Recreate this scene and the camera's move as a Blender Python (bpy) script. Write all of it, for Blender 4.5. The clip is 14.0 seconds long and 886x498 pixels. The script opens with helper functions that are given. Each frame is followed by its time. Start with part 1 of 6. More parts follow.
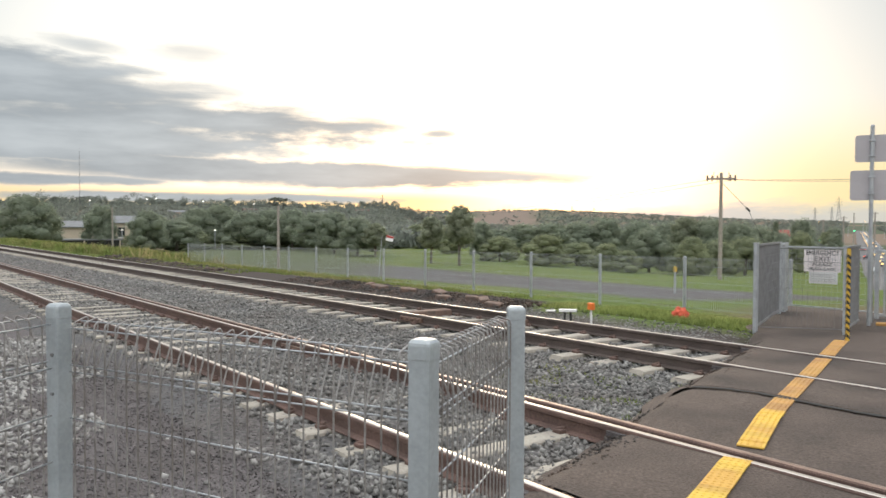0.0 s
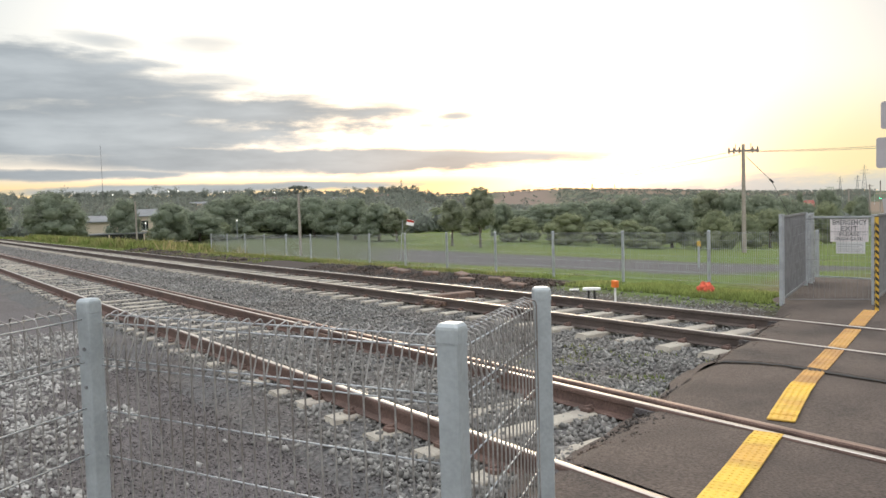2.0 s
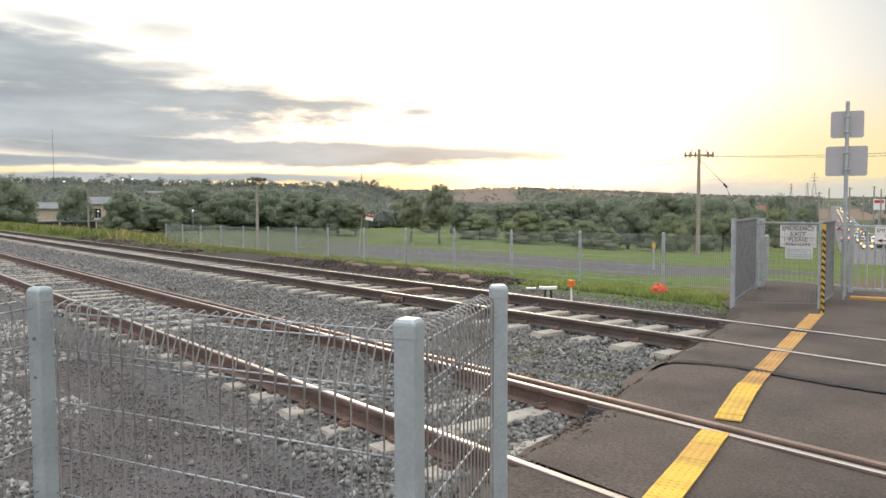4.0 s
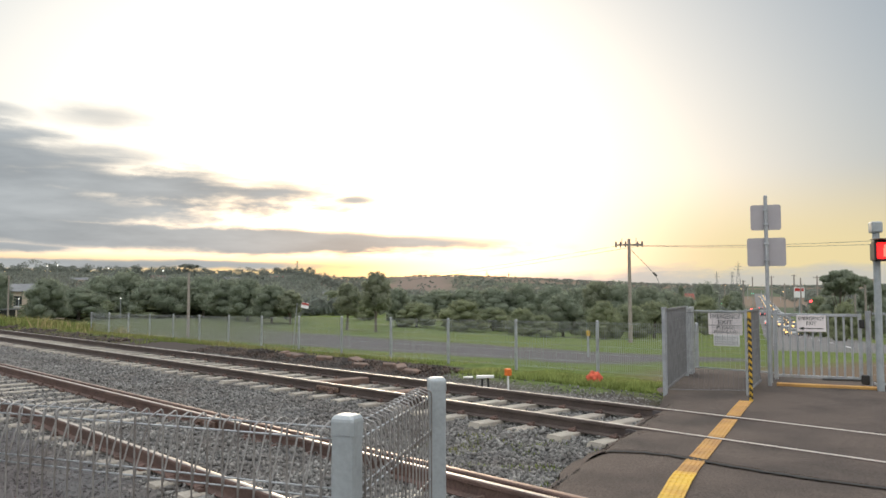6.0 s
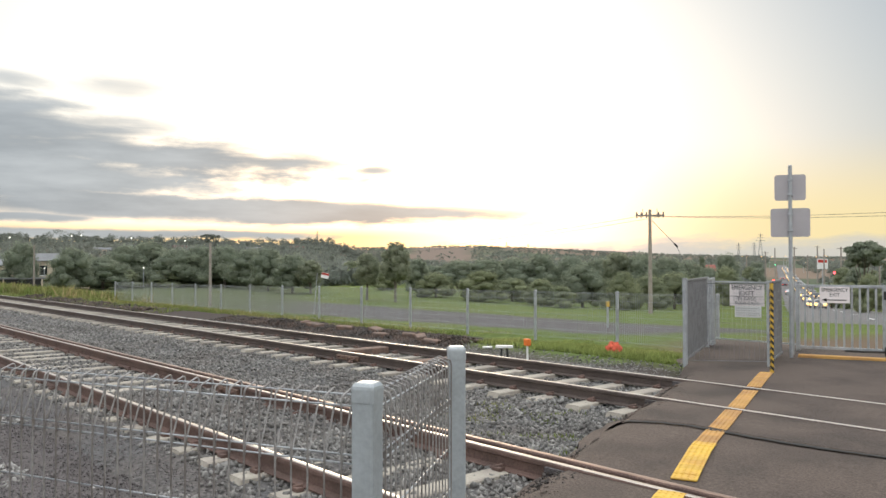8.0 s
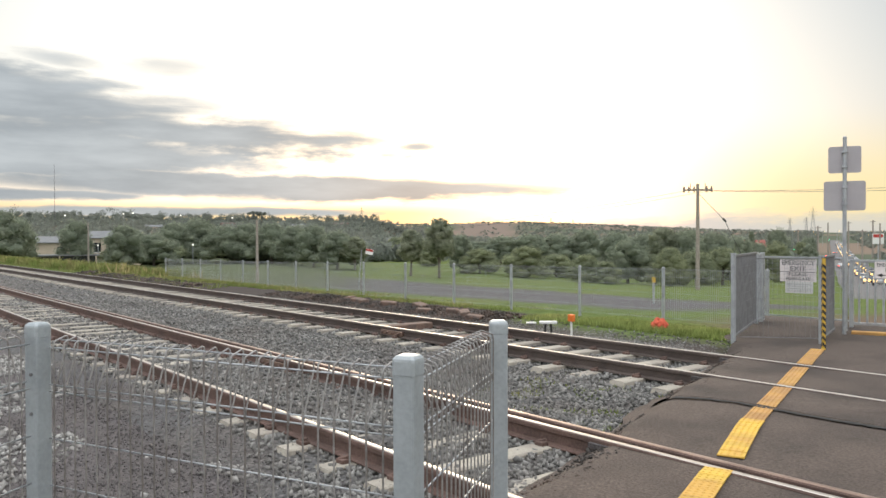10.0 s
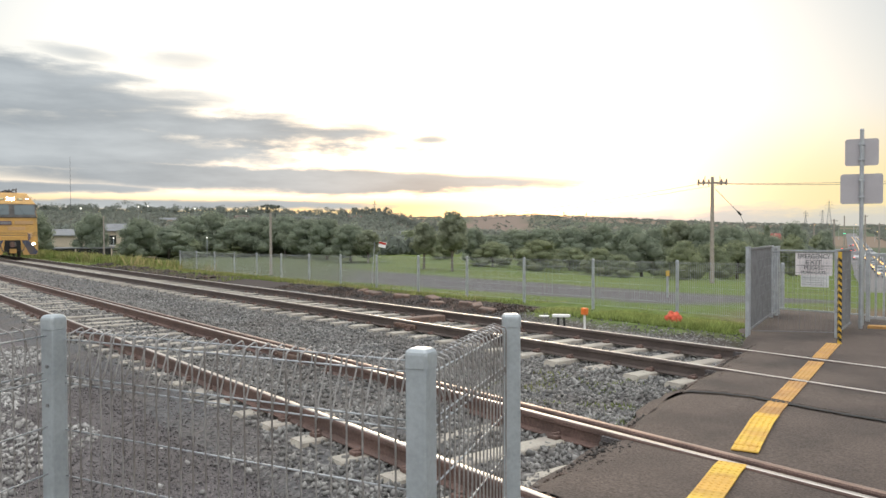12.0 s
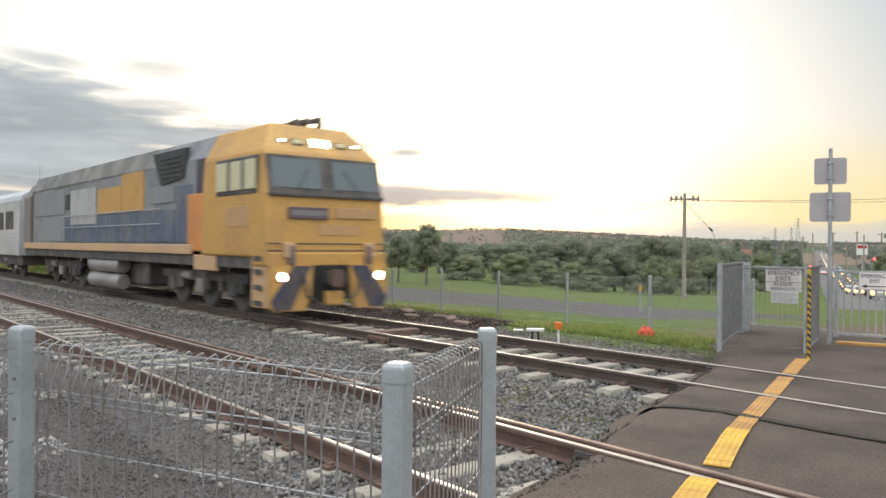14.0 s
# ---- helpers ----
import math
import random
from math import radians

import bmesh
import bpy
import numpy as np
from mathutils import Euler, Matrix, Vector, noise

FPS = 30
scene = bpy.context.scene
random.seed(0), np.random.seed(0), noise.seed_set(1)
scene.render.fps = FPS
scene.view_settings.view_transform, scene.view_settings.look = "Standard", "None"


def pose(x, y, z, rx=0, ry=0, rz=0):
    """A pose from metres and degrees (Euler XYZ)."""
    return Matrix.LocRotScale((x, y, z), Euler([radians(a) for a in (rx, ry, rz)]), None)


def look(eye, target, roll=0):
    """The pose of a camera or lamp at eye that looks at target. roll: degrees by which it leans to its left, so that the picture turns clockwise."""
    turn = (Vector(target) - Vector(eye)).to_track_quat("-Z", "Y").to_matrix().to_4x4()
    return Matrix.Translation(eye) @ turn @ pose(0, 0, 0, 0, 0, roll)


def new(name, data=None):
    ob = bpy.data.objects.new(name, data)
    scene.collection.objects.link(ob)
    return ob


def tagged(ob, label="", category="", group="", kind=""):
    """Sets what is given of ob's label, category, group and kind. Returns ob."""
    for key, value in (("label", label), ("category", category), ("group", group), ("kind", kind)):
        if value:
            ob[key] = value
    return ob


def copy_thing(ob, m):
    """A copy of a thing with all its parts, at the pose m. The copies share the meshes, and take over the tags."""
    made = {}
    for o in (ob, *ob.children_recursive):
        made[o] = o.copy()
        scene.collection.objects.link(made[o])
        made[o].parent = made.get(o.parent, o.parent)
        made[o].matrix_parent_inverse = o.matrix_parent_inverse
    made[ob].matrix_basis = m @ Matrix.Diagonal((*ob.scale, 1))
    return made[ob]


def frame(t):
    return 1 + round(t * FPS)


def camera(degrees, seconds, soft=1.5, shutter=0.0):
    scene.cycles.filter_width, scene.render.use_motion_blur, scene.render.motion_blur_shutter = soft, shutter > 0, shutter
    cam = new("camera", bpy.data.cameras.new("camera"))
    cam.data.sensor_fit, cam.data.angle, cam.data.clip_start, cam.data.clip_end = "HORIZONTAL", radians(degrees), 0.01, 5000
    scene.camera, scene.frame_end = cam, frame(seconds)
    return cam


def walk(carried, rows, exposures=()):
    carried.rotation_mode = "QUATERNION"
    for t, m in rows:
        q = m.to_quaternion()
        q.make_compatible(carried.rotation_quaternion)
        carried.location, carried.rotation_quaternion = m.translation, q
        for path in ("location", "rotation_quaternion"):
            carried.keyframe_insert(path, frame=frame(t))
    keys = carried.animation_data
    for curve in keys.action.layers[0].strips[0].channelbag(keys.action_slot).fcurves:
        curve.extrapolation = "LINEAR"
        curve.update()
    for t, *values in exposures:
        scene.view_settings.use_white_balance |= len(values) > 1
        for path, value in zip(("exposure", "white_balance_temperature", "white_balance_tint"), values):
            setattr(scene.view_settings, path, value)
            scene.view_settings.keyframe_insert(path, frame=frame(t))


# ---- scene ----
# Camera: hand-held at the kerb of a foot crossing, 1.6 m above the rails.
# World: x runs along the tracks, y across them, z = 0 at the rail heads.
cam = camera(59.5, 14.0, 1.5, 0.4)
ROWS = [
    (0.0, pose(-0.001, 0.013, 1.586, 88.311, -0.227, 52.518)),
    (0.5, pose(0.007, 0.004, 1.590, 88.232, -0.544, 50.687)),
    (1.0, pose(0.000, 0.008, 1.591, 87.857, -0.053, 50.320)),
    (1.5, pose(-0.006, 0.009, 1.588, 87.702, 1.581, 53.120)),
    (2.0, pose(-0.010, 0.009, 1.588, 87.049, 1.755, 53.994)),
    (2.2, pose(-0.008, 0.005, 1.587, 86.634, 1.844, 53.595)),
    (4.3, pose(0.011, -0.007, 1.592, 87.280, 0.230, 50.517)),
    (4.5, pose(0.034, -0.026, 1.599, 88.466, 0.282, 50.053)),
    (5.0, pose(0.027, -0.043, 1.608, 92.028, 0.602, 48.206)),
    (5.5, pose(0.026, -0.048, 1.613, 94.136, 0.474, 46.656)),
    (6.0, pose(0.022, -0.027, 1.609, 93.172, 0.186, 46.352)),
    (6.5, pose(0.006, -0.020, 1.605, 91.892, 0.099, 46.729)),
    (7.0, pose(0.009, -0.018, 1.604, 91.487, 0.057, 47.217)),
    (7.5, pose(0.006, -0.015, 1.604, 91.296, 0.088, 47.531)),
    (8.0, pose(0.008, -0.017, 1.603, 91.000, 0.043, 47.781)),
    (10.5, pose(-0.000, 0.000, 1.594, 89.013, 0.302, 51.594)),
    (11.0, pose(-0.002, 0.000, 1.595, 88.952, 0.341, 51.846)),
    (11.5, pose(-0.001, 0.001, 1.593, 88.832, 0.316, 52.005)),
    (12.0, pose(-0.000, 0.001, 1.595, 88.732, 0.175, 51.968)),
    (12.5, pose(-0.000, 0.000, 1.593, 88.720, -0.000, 51.860)),
    (13.0, pose(-0.001, 0.000, 1.595, 88.727, -0.135, 51.574)),
    (13.5, pose(-0.000, -0.003, 1.595, 88.973, -0.302, 50.875)),
    (14.0, pose(-0.009, -0.003, 1.598, 89.696, -0.434, 50.100)),
]
walk(cam, ROWS, exposures=[(0.0, 0.0), (4.5, 0.02), (5.0, 0.0), (6.0, -0.24), (6.5, -0.17), (7.5, -0.06), (8.2, -0.06), (10.3, 0.0), (14.0, 0.0)])


# ---------------------------------------------------------------- sky and sun
SUN_AZ, SUN_EL = 50.0, 4.0


def build_world():
    w = bpy.data.worlds.new("sky")
    scene.world = w
    w.use_nodes = True
    nt = w.node_tree
    nt.nodes.clear()
    N, L = nt.nodes.new, nt.links.new

    def m(op, a, b=None, c=None):
        n = N("ShaderNodeMath")
        n.operation = op
        for k, v in enumerate((a, b, c)):
            if v is None:
                continue
            if isinstance(v, (int, float)):
                n.inputs[k].default_value = v
            else:
                L(v, n.inputs[k])
        return n.outputs[0]

    def step(x, lo, hi):
        n = N("ShaderNodeMapRange")
        n.interpolation_type = "SMOOTHSTEP"
        L(x, n.inputs[0])
        n.inputs[1].default_value, n.inputs[2].default_value = lo, hi
        return n.outputs[0]

    def mix(f, a, b, blend="MIX"):
        n = N("ShaderNodeMix")
        n.data_type, n.blend_type = "RGBA", blend
        if isinstance(f, (int, float)):
            n.inputs[0].default_value = f
        else:
            L(f, n.inputs[0])
        for k, v in ((6, a), (7, b)):
            if isinstance(v, tuple):
                n.inputs[k].default_value = (*v, 1)
            else:
                L(v, n.inputs[k])
        return n.outputs[2]

    tc = N("ShaderNodeTexCoord")
    sep = N("ShaderNodeSeparateXYZ")
    L(tc.outputs["Generated"], sep.inputs[0])
    az = m("MULTIPLY", m("ARCTAN2", m("MULTIPLY", sep.outputs[0], -1.0), sep.outputs[1]), 57.2958)
    el = m("MULTIPLY", m("ARCSINE", sep.outputs[2]), 57.2958)

    sky = N("ShaderNodeTexSky")
    sky.sky_type, sky.sun_disc = "NISHITA", False
    sky.sun_elevation, sky.sun_rotation = radians(SUN_EL), radians(-SUN_AZ)
    sky.air_density, sky.dust_density, sky.ozone_density = 1.0, 2.0, 1.0
    base = mix(1.0, sky.outputs[0], (SKY_GAIN, SKY_GAIN, SKY_GAIN), "MULTIPLY")

    # thin bright veil of high cloud, thickest round the sun
    da = m("DIVIDE", m("SUBTRACT", az, SUN_AZ + 5.0), 28.0)
    de = m("DIVIDE", m("SUBTRACT", el, 10.0), 20.0)
    glow = m("POWER", 2.718, m("MULTIPLY", m("ADD", m("MULTIPLY", da, da), m("MULTIPLY", de, de)), -1.0))
    veil = mix(glow, VEIL_LOW, VEIL_HIGH)
    base = mix(1.0, base, veil, "ADD")
    # the half of the sky that faces the sunset is pale and even
    away = m("COSINE", m("MULTIPLY", m("SUBTRACT", az, SUN_AZ), 0.0174533))
    base = mix(step(away, 0.45, -0.45), base, EAST)
    # an overcast sky grows brighter towards the zenith
    base = mix(step(el, 23.0, 62.0), base, ZENITH)
    # warm belt above the horizon
    belt = m("MULTIPLY", step(el, 9.0, 2.2), step(az, 38.0, 24.0))
    base = mix(m("MULTIPLY", belt, 0.85), base, WARM)
    warm2 = m("MULTIPLY", step(el, 3.3, 1.8), step(az, 40.0, 56.0))
    base = mix(m("MULTIPLY", warm2, 0.85), base, WARM2)

    # cloud banks
    cv = N("ShaderNodeCombineXYZ")
    L(m("MULTIPLY", az, 0.11), cv.inputs[0])
    L(m("MULTIPLY", el, 0.55), cv.inputs[1])
    n1 = N("ShaderNodeTexNoise")
    n1.inputs["Scale"].default_value, n1.inputs["Detail"].default_value, n1.inputs["Roughness"].default_value = 0.8, 8, 0.55
    L(cv.outputs[0], n1.inputs["Vector"])
    cv2 = N("ShaderNodeCombineXYZ")
    L(m("MULTIPLY", az, 0.16), cv2.inputs[0])
    L(m("MULTIPLY", el, 1.5), cv2.inputs[1])
    n2 = N("ShaderNodeTexNoise")
    n2.inputs["Scale"].default_value, n2.inputs["Detail"].default_value = 0.7, 6
    L(cv2.outputs[0], n2.inputs["Vector"])
    rough = m("SUBTRACT", m("ADD", m("MULTIPLY", n1.outputs[0], 1.1), m("MULTIPLY", n2.outputs[0], 0.5)), 0.8)

    cv3 = N("ShaderNodeCombineXYZ")
    L(m("MULTIPLY", az, 0.24), cv3.inputs[0])
    L(m("MULTIPLY", el, 0.8), cv3.inputs[1])
    n3 = N("ShaderNodeTexNoise")
    n3.inputs["Scale"].default_value, n3.inputs["Detail"].default_value, n3.inputs["Roughness"].default_value = 1.0, 7, 0.6
    L(cv3.outputs[0], n3.inputs["Vector"])
    warp = m("SUBTRACT", n3.outputs[0], 0.5)

    def bank(caz, cel, raz, rel, tilt=0.0, wild=1.0, soft=0.55):
        a = m("SUBTRACT", m("ADD", az, m("MULTIPLY", warp, raz * 0.7)), caz)
        e = m("SUBTRACT", m("SUBTRACT", m("ADD", el, m("MULTIPLY", warp, rel * 1.3)), cel), m("MULTIPLY", a, tilt))
        d = m("ADD", m("POWER", m("DIVIDE", m("ABSOLUTE", a), raz), 2.0), m("POWER", m("DIVIDE", m("ABSOLUTE", e), rel), 2.0))
        v = m("ADD", m("SUBTRACT", 1.0, d), m("MULTIPLY", rough, wild))
        return step(v, 0.0, soft)

    cloud = bank(80, 8.6, 22, 3.6, 0.12, 1.6, 0.8)
    cloud = m("MAXIMUM", cloud, bank(67, 7.4, 16.5, 1.9, 0.03, 1.6, 0.8))
    for b in ((63, 3.75, 28, 1.2, 0.02, 0.6, 0.7), (80, 5.9, 21, 1.9, 0.02, 0.7, 0.8), (70.3, 11.9, 4.8, 1.4, 0.0, 0.9, 1.7), (77, 11.8, 4, 0.7, 0.1, 1.5, 1.6), (52.8, 6.7, 2.2, 0.42, -0.02, 0.5, 1.1), (73, 9.3, 9.5, 1.1, 0.0, 1.0, 1.3), (71, 1.95, 18, 0.45, 0.0, 1.4, 0.9), (79, 4.9, 15, 0.9, 0.0, 0.6, 0.7), (82, 3.0, 13, 0.5, 0.0, 0.9, 0.8)):
        cloud = m("MAXIMUM", cloud, bank(*b))
    shade = mix(m("MULTIPLY", step(n1.outputs[0], 0.3, 0.75), 1.0), CLOUD_DARK, CLOUD_LIGHT)
    base = mix(m("MULTIPLY", cloud, 0.93), base, shade)
    haze = m("MULTIPLY", bank(18, 0.4, 40, 1.55, 0.0, 0.35, 0.9), 0.8)
    base = mix(haze, base, HAZE)
    bg = N("ShaderNodeBackground")
    L(base, bg.inputs[0])
    bg.inputs[1].default_value = SKY_STRENGTH
    out = N("ShaderNodeOutputWorld")
    L(bg.outputs[0], out.inputs[0])


SKY_STRENGTH = 0.1
SKY_GAIN = 0.6
VEIL_LOW, VEIL_HIGH = (1.9, 2.6, 3.5), (16.0, 15.4, 14.0)
ZENITH = (23.0, 23.4, 23.8)
EAST = (12.5, 13.0, 13.4)
WARM, WARM2, HAZE = (10.2, 8.5, 4.4), (10.8, 7.9, 3.5), (6.2, 6.3, 6.3)
CLOUD_DARK, CLOUD_LIGHT = (3.2, 3.65, 4.05), (5.35, 5.85, 6.2)
build_world()

sun_data = bpy.data.lights.new("sun", "SUN")
sun_data.energy, sun_data.angle, sun_data.color = 0.9, radians(14), (1.0, 0.86, 0.66)
sun = new("sun", sun_data)
_a, _e = radians(SUN_AZ), radians(14)
sun.matrix_world = look((0, 0, 50), (math.sin(_a) * math.cos(_e) * 9, -math.cos(_a) * math.cos(_e) * 9, 50 - math.sin(_e) * 9))


# ---------------------------------------------------------------- materials
def material(name, colour, rough=0.7, metal=0.0, vary=0.25, big=1.2, fine=30.0, bump=0.2, second=None, amount=0.5, coords="world", rand=0.0, edge=(0.45, 0.6), spec=0.5):
    """A surface with large stains, fine grain and relief. second: the colour of the stains."""
    mt = bpy.data.materials.new(name)
    mt.use_nodes = True
    nt = mt.node_tree
    N, L = nt.nodes.new, nt.links.new
    b = nt.nodes["Principled BSDF"]
    b.inputs["Roughness"].default_value, b.inputs["Metallic"].default_value = rough, metal
    b.inputs["Specular IOR Level"].default_value = spec
    if coords == "world":
        vec = N("ShaderNodeNewGeometry").outputs["Position"]
    else:
        vec = N("ShaderNodeTexCoord").outputs["Object"]

    def noise_tex(scale, detail):
        n = N("ShaderNodeTexNoise")
        n.inputs["Scale"].default_value, n.inputs["Detail"].default_value = scale, detail
        L(vec, n.inputs["Vector"])
        return n.outputs[0]

    large, small = noise_tex(big, 5), noise_tex(fine, 3)
    ramp = N("ShaderNodeMapRange")
    L(large, ramp.inputs[0])
    ramp.inputs[1].default_value, ramp.inputs[2].default_value = edge
    ramp.inputs[3].default_value, ramp.inputs[4].default_value = 0.0, amount
    mixer = N("ShaderNodeMix")
    mixer.data_type = "RGBA"
    L(ramp.outputs[0], mixer.inputs[0])
    mixer.inputs[6].default_value = (*colour, 1)
    mixer.inputs[7].default_value = (*(second or tuple(c * 0.6 for c in colour)), 1)
    hsv = N("ShaderNodeHueSaturation")
    L(mixer.outputs[2], hsv.inputs["Color"])
    val = N("ShaderNodeMapRange")
    L(small, val.inputs[0])
    val.inputs[1].default_value, val.inputs[2].default_value = 0.25, 0.75
    val.inputs[3].default_value, val.inputs[4].default_value = 1 - vary, 1 + vary
    value = val.outputs[0]
    if rand:
        info = N("ShaderNodeObjectInfo" if rand > 0 else "ShaderNodeNewGeometry")
        r = N("ShaderNodeMapRange")
        L(info.outputs["Random" if rand > 0 else "Random Per Island"], r.inputs[0])
        r.inputs[3].default_value, r.inputs[4].default_value = 1 - abs(rand), 1 + abs(rand)
        mul = N("ShaderNodeMath")
        mul.operation = "MULTIPLY"
        L(value, mul.inputs[0])
        L(r.outputs[0], mul.inputs[1])
        value = mul.outputs[0]
    L(value, hsv.inputs["Value"])
    L(hsv.outputs[0], b.inputs["Base Color"])
    if bump:
        bp = N("ShaderNodeBump")
        bp.inputs["Strength"].default_value = bump
        bp.inputs["Distance"].default_value = 0.02
        L(small, bp.inputs["Height"])
        L(bp.outputs[0], b.inputs["Normal"])
    return mt


def glowing(name, colour, strength):
    mt = bpy.data.materials.new(name)
    mt.use_nodes = True
    b = mt.node_tree.nodes["Principled BSDF"]
    b.inputs["Base Color"].default_value = (*colour, 1)
    b.inputs["Emission Color"].default_value = (*colour, 1)
    b.inputs["Emission Strength"].default_value = strength
    return mt


def glassy(name, colour, rough=0.08):
    mt = bpy.data.materials.new(name)
    mt.use_nodes = True
    b = mt.node_tree.nodes["Principled BSDF"]
    b.inputs["Base Color"].default_value = (*colour, 1)
    b.inputs["Roughness"].default_value = rough
    b.inputs["Specular IOR Level"].default_value = 0.8
    return mt


ASPHALT = material("asphalt", (0.096, 0.074, 0.062), 0.88, 0, 0.5, 0.9, 55, 0.8, (0.046, 0.037, 0.033), 0.9, spec=0.3, edge=(0.42, 0.66))
GALV = material("galvanised_steel", (0.40, 0.42, 0.44), 0.45, 0.35, 0.1, 6, 60, 0.06, (0.27, 0.28, 0.30), 0.6)
PAINTED = material("grey_powder_coat", (0.36, 0.395, 0.415), 0.42, 0.15, 0.1, 9, 70, 0.05, (0.29, 0.32, 0.335), 0.6)
WIRE = material("wire", (0.31, 0.3, 0.29), 0.5, 0.35, 0.2, 6, 80, 0.0, (0.15, 0.13, 0.12), 0.7)
RUST = material("rusty_rail_side", (0.142, 0.088, 0.072), 0.8, 0.1, 0.3, 3, 60, 0.4, (0.092, 0.06, 0.05), 0.7)
RUST_DARK = material("dark_brown_rail_side", (0.1, 0.076, 0.066), 0.8, 0.1, 0.3, 3, 60, 0.4, (0.072, 0.055, 0.048), 0.7)
RUST_LIGHT = material("rusty_rail_top", (0.3, 0.21, 0.165), 0.42, 0.75, 0.15, 3, 60, 0.2, (0.14, 0.09, 0.07), 0.6)
SHINY = material("polished_rail_head", (0.5, 0.455, 0.41), 0.4, 1.0, 0.08, 2, 40, 0.0, (0.54, 0.48, 0.43), 0.6)
CONCRETE = material("sleeper_concrete", (0.34, 0.31, 0.26), 0.85, 0, 0.15, 3, 40, 0.3, (0.25, 0.22, 0.19), 0.7, rand=0.12)
# bed darker than its stones: the shade of the gaps is in its colour
BALLAST = material("ballast_bed_gap_shade", (0.075, 0.073, 0.073), 0.95, 0, 0.8, 1.0, 24, 1.0, (0.09, 0.078, 0.07), 0.8)
GRIT = material("dark_grit", (0.115, 0.103, 0.103), 0.95, 0, 0.2, 1.5, 40, 0.3, (0.09, 0.08, 0.08), 0.8, rand=-0.55)
PATH = material("dark_fine_gravel", (0.09, 0.08, 0.081), 0.95, 0, 0.75, 0.8, 48, 1.0, (0.075, 0.066, 0.064), 0.8)
STONE = material("crushed_stone", (0.175, 0.17, 0.16), 0.85, 0, 0.2, 1.2, 25, 0.3, (0.142, 0.132, 0.122), 0.8, rand=-0.5)
PALE_STONE = material("pale_crushed_stone", (0.27, 0.263, 0.25), 0.85, 0, 0.2, 1.2, 25, 0.3, (0.19, 0.18, 0.168), 0.8, rand=-0.5)
YELLOW = material("yellow_tactile", (0.62, 0.40, 0.055), 0.7, 0, 0.12, 2.2, 50, 0.3, (0.46, 0.25, 0.055), 0.75, rand=0.12)
WORN_YELLOW = material("worn_tactile", (0.47, 0.265, 0.075), 0.75, 0, 0.15, 2.2, 50, 0.3, (0.36, 0.19, 0.07), 0.75, rand=0.12)
DARK_MESH = material("dull_wire", (0.2, 0.2, 0.205), 0.6, 0.2, 0.1, 6, 60, 0.0)
YELLOW_PAINT = material("yellow_paint", (0.66, 0.42, 0.05), 0.6, 0, 0.1, 4, 50, 0.1)
BLACK = material("black_paint", (0.018, 0.018, 0.018), 0.5, 0, 0.1, 4, 50, 0.1)
WHITE = material("white_paint", (0.75, 0.75, 0.74), 0.5, 0, 0.06, 3, 60, 0.05, (0.6, 0.6, 0.58), 0.4)
PINKISH = material("sign_face", (0.82, 0.76, 0.76), 0.45, 0, 0.05, 3, 60, 0.0, (0.62, 0.56, 0.56), 0.4)
RED = material("red_paint", (0.5, 0.04, 0.03), 0.5, 0, 0.1, 3, 50, 0.05)
ORANGE = material("orange_plastic", (0.85, 0.2, 0.03), 0.5, 0, 0.15, 8, 60, 0.2)
NET = material("orange_netting", (0.58, 0.10, 0.05), 0.8, 0, 0.3, 9, 60, 0.5)
TIMBER = material("weathered_pole", (0.27, 0.235, 0.205), 0.85, 0, 0.25, 3, 30, 0.4, (0.34, 0.3, 0.265), 0.6)
BARK = material("bark", (0.15, 0.125, 0.105), 0.9, 0, 0.3, 2, 20, 0.4)
SOIL = material("dark_rubble", (0.06, 0.052, 0.047), 0.95, 0, 0.5, 2, 20, 0.8, (0.12, 0.08, 0.06), 0.6, rand=-0.4)
DARK = material("dark_gap", (0.02, 0.02, 0.02), 0.9, 0, 0.2, 3, 30, 0.1)


def foliage(name, a, b, rand=-0.14, thin=0.6):
    mt = material(name, a, 0.85, 0, 0.2, 0.35, 2.0, 0.0, b, 0.9, rand=rand, spec=0.1)
    nt = mt.node_tree
    p = nt.nodes["Principled BSDF"]
    tr = nt.nodes.new("ShaderNodeBsdfTranslucent")
    nt.links.new(p.inputs["Base Color"].links[0].from_socket, tr.inputs["Color"])
    mx = nt.nodes.new("ShaderNodeMixShader")
    mx.inputs[0].default_value = thin
    nt.links.new(p.outputs[0], mx.inputs[1])
    nt.links.new(tr.outputs[0], mx.inputs[2])
    nt.links.new(mx.outputs[0], nt.nodes["Material Output"].inputs[0])
    return mt


LEAF = [foliage("olive_leaves", (0.29, 0.315, 0.195), (0.25, 0.28, 0.185)), foliage("dark_leaves", (0.25, 0.285, 0.215), (0.28, 0.31, 0.23)),
        foliage("grey_green_leaves", (0.3, 0.32, 0.23), (0.26, 0.285, 0.21))]
FAR_LEAF = foliage("far_woods_leaves", (0.2, 0.22, 0.195), (0.23, 0.25, 0.215))
GRASS = foliage("grass_blades", (0.17, 0.21, 0.068), (0.26, 0.255, 0.108), -0.35)
FRESH = foliage("fresh_grass_blades", (0.25, 0.3, 0.1), (0.34, 0.34, 0.14), -0.35)
DRY = foliage("dry_grass", (0.34, 0.29, 0.15), (0.24, 0.25, 0.1), -0.35)


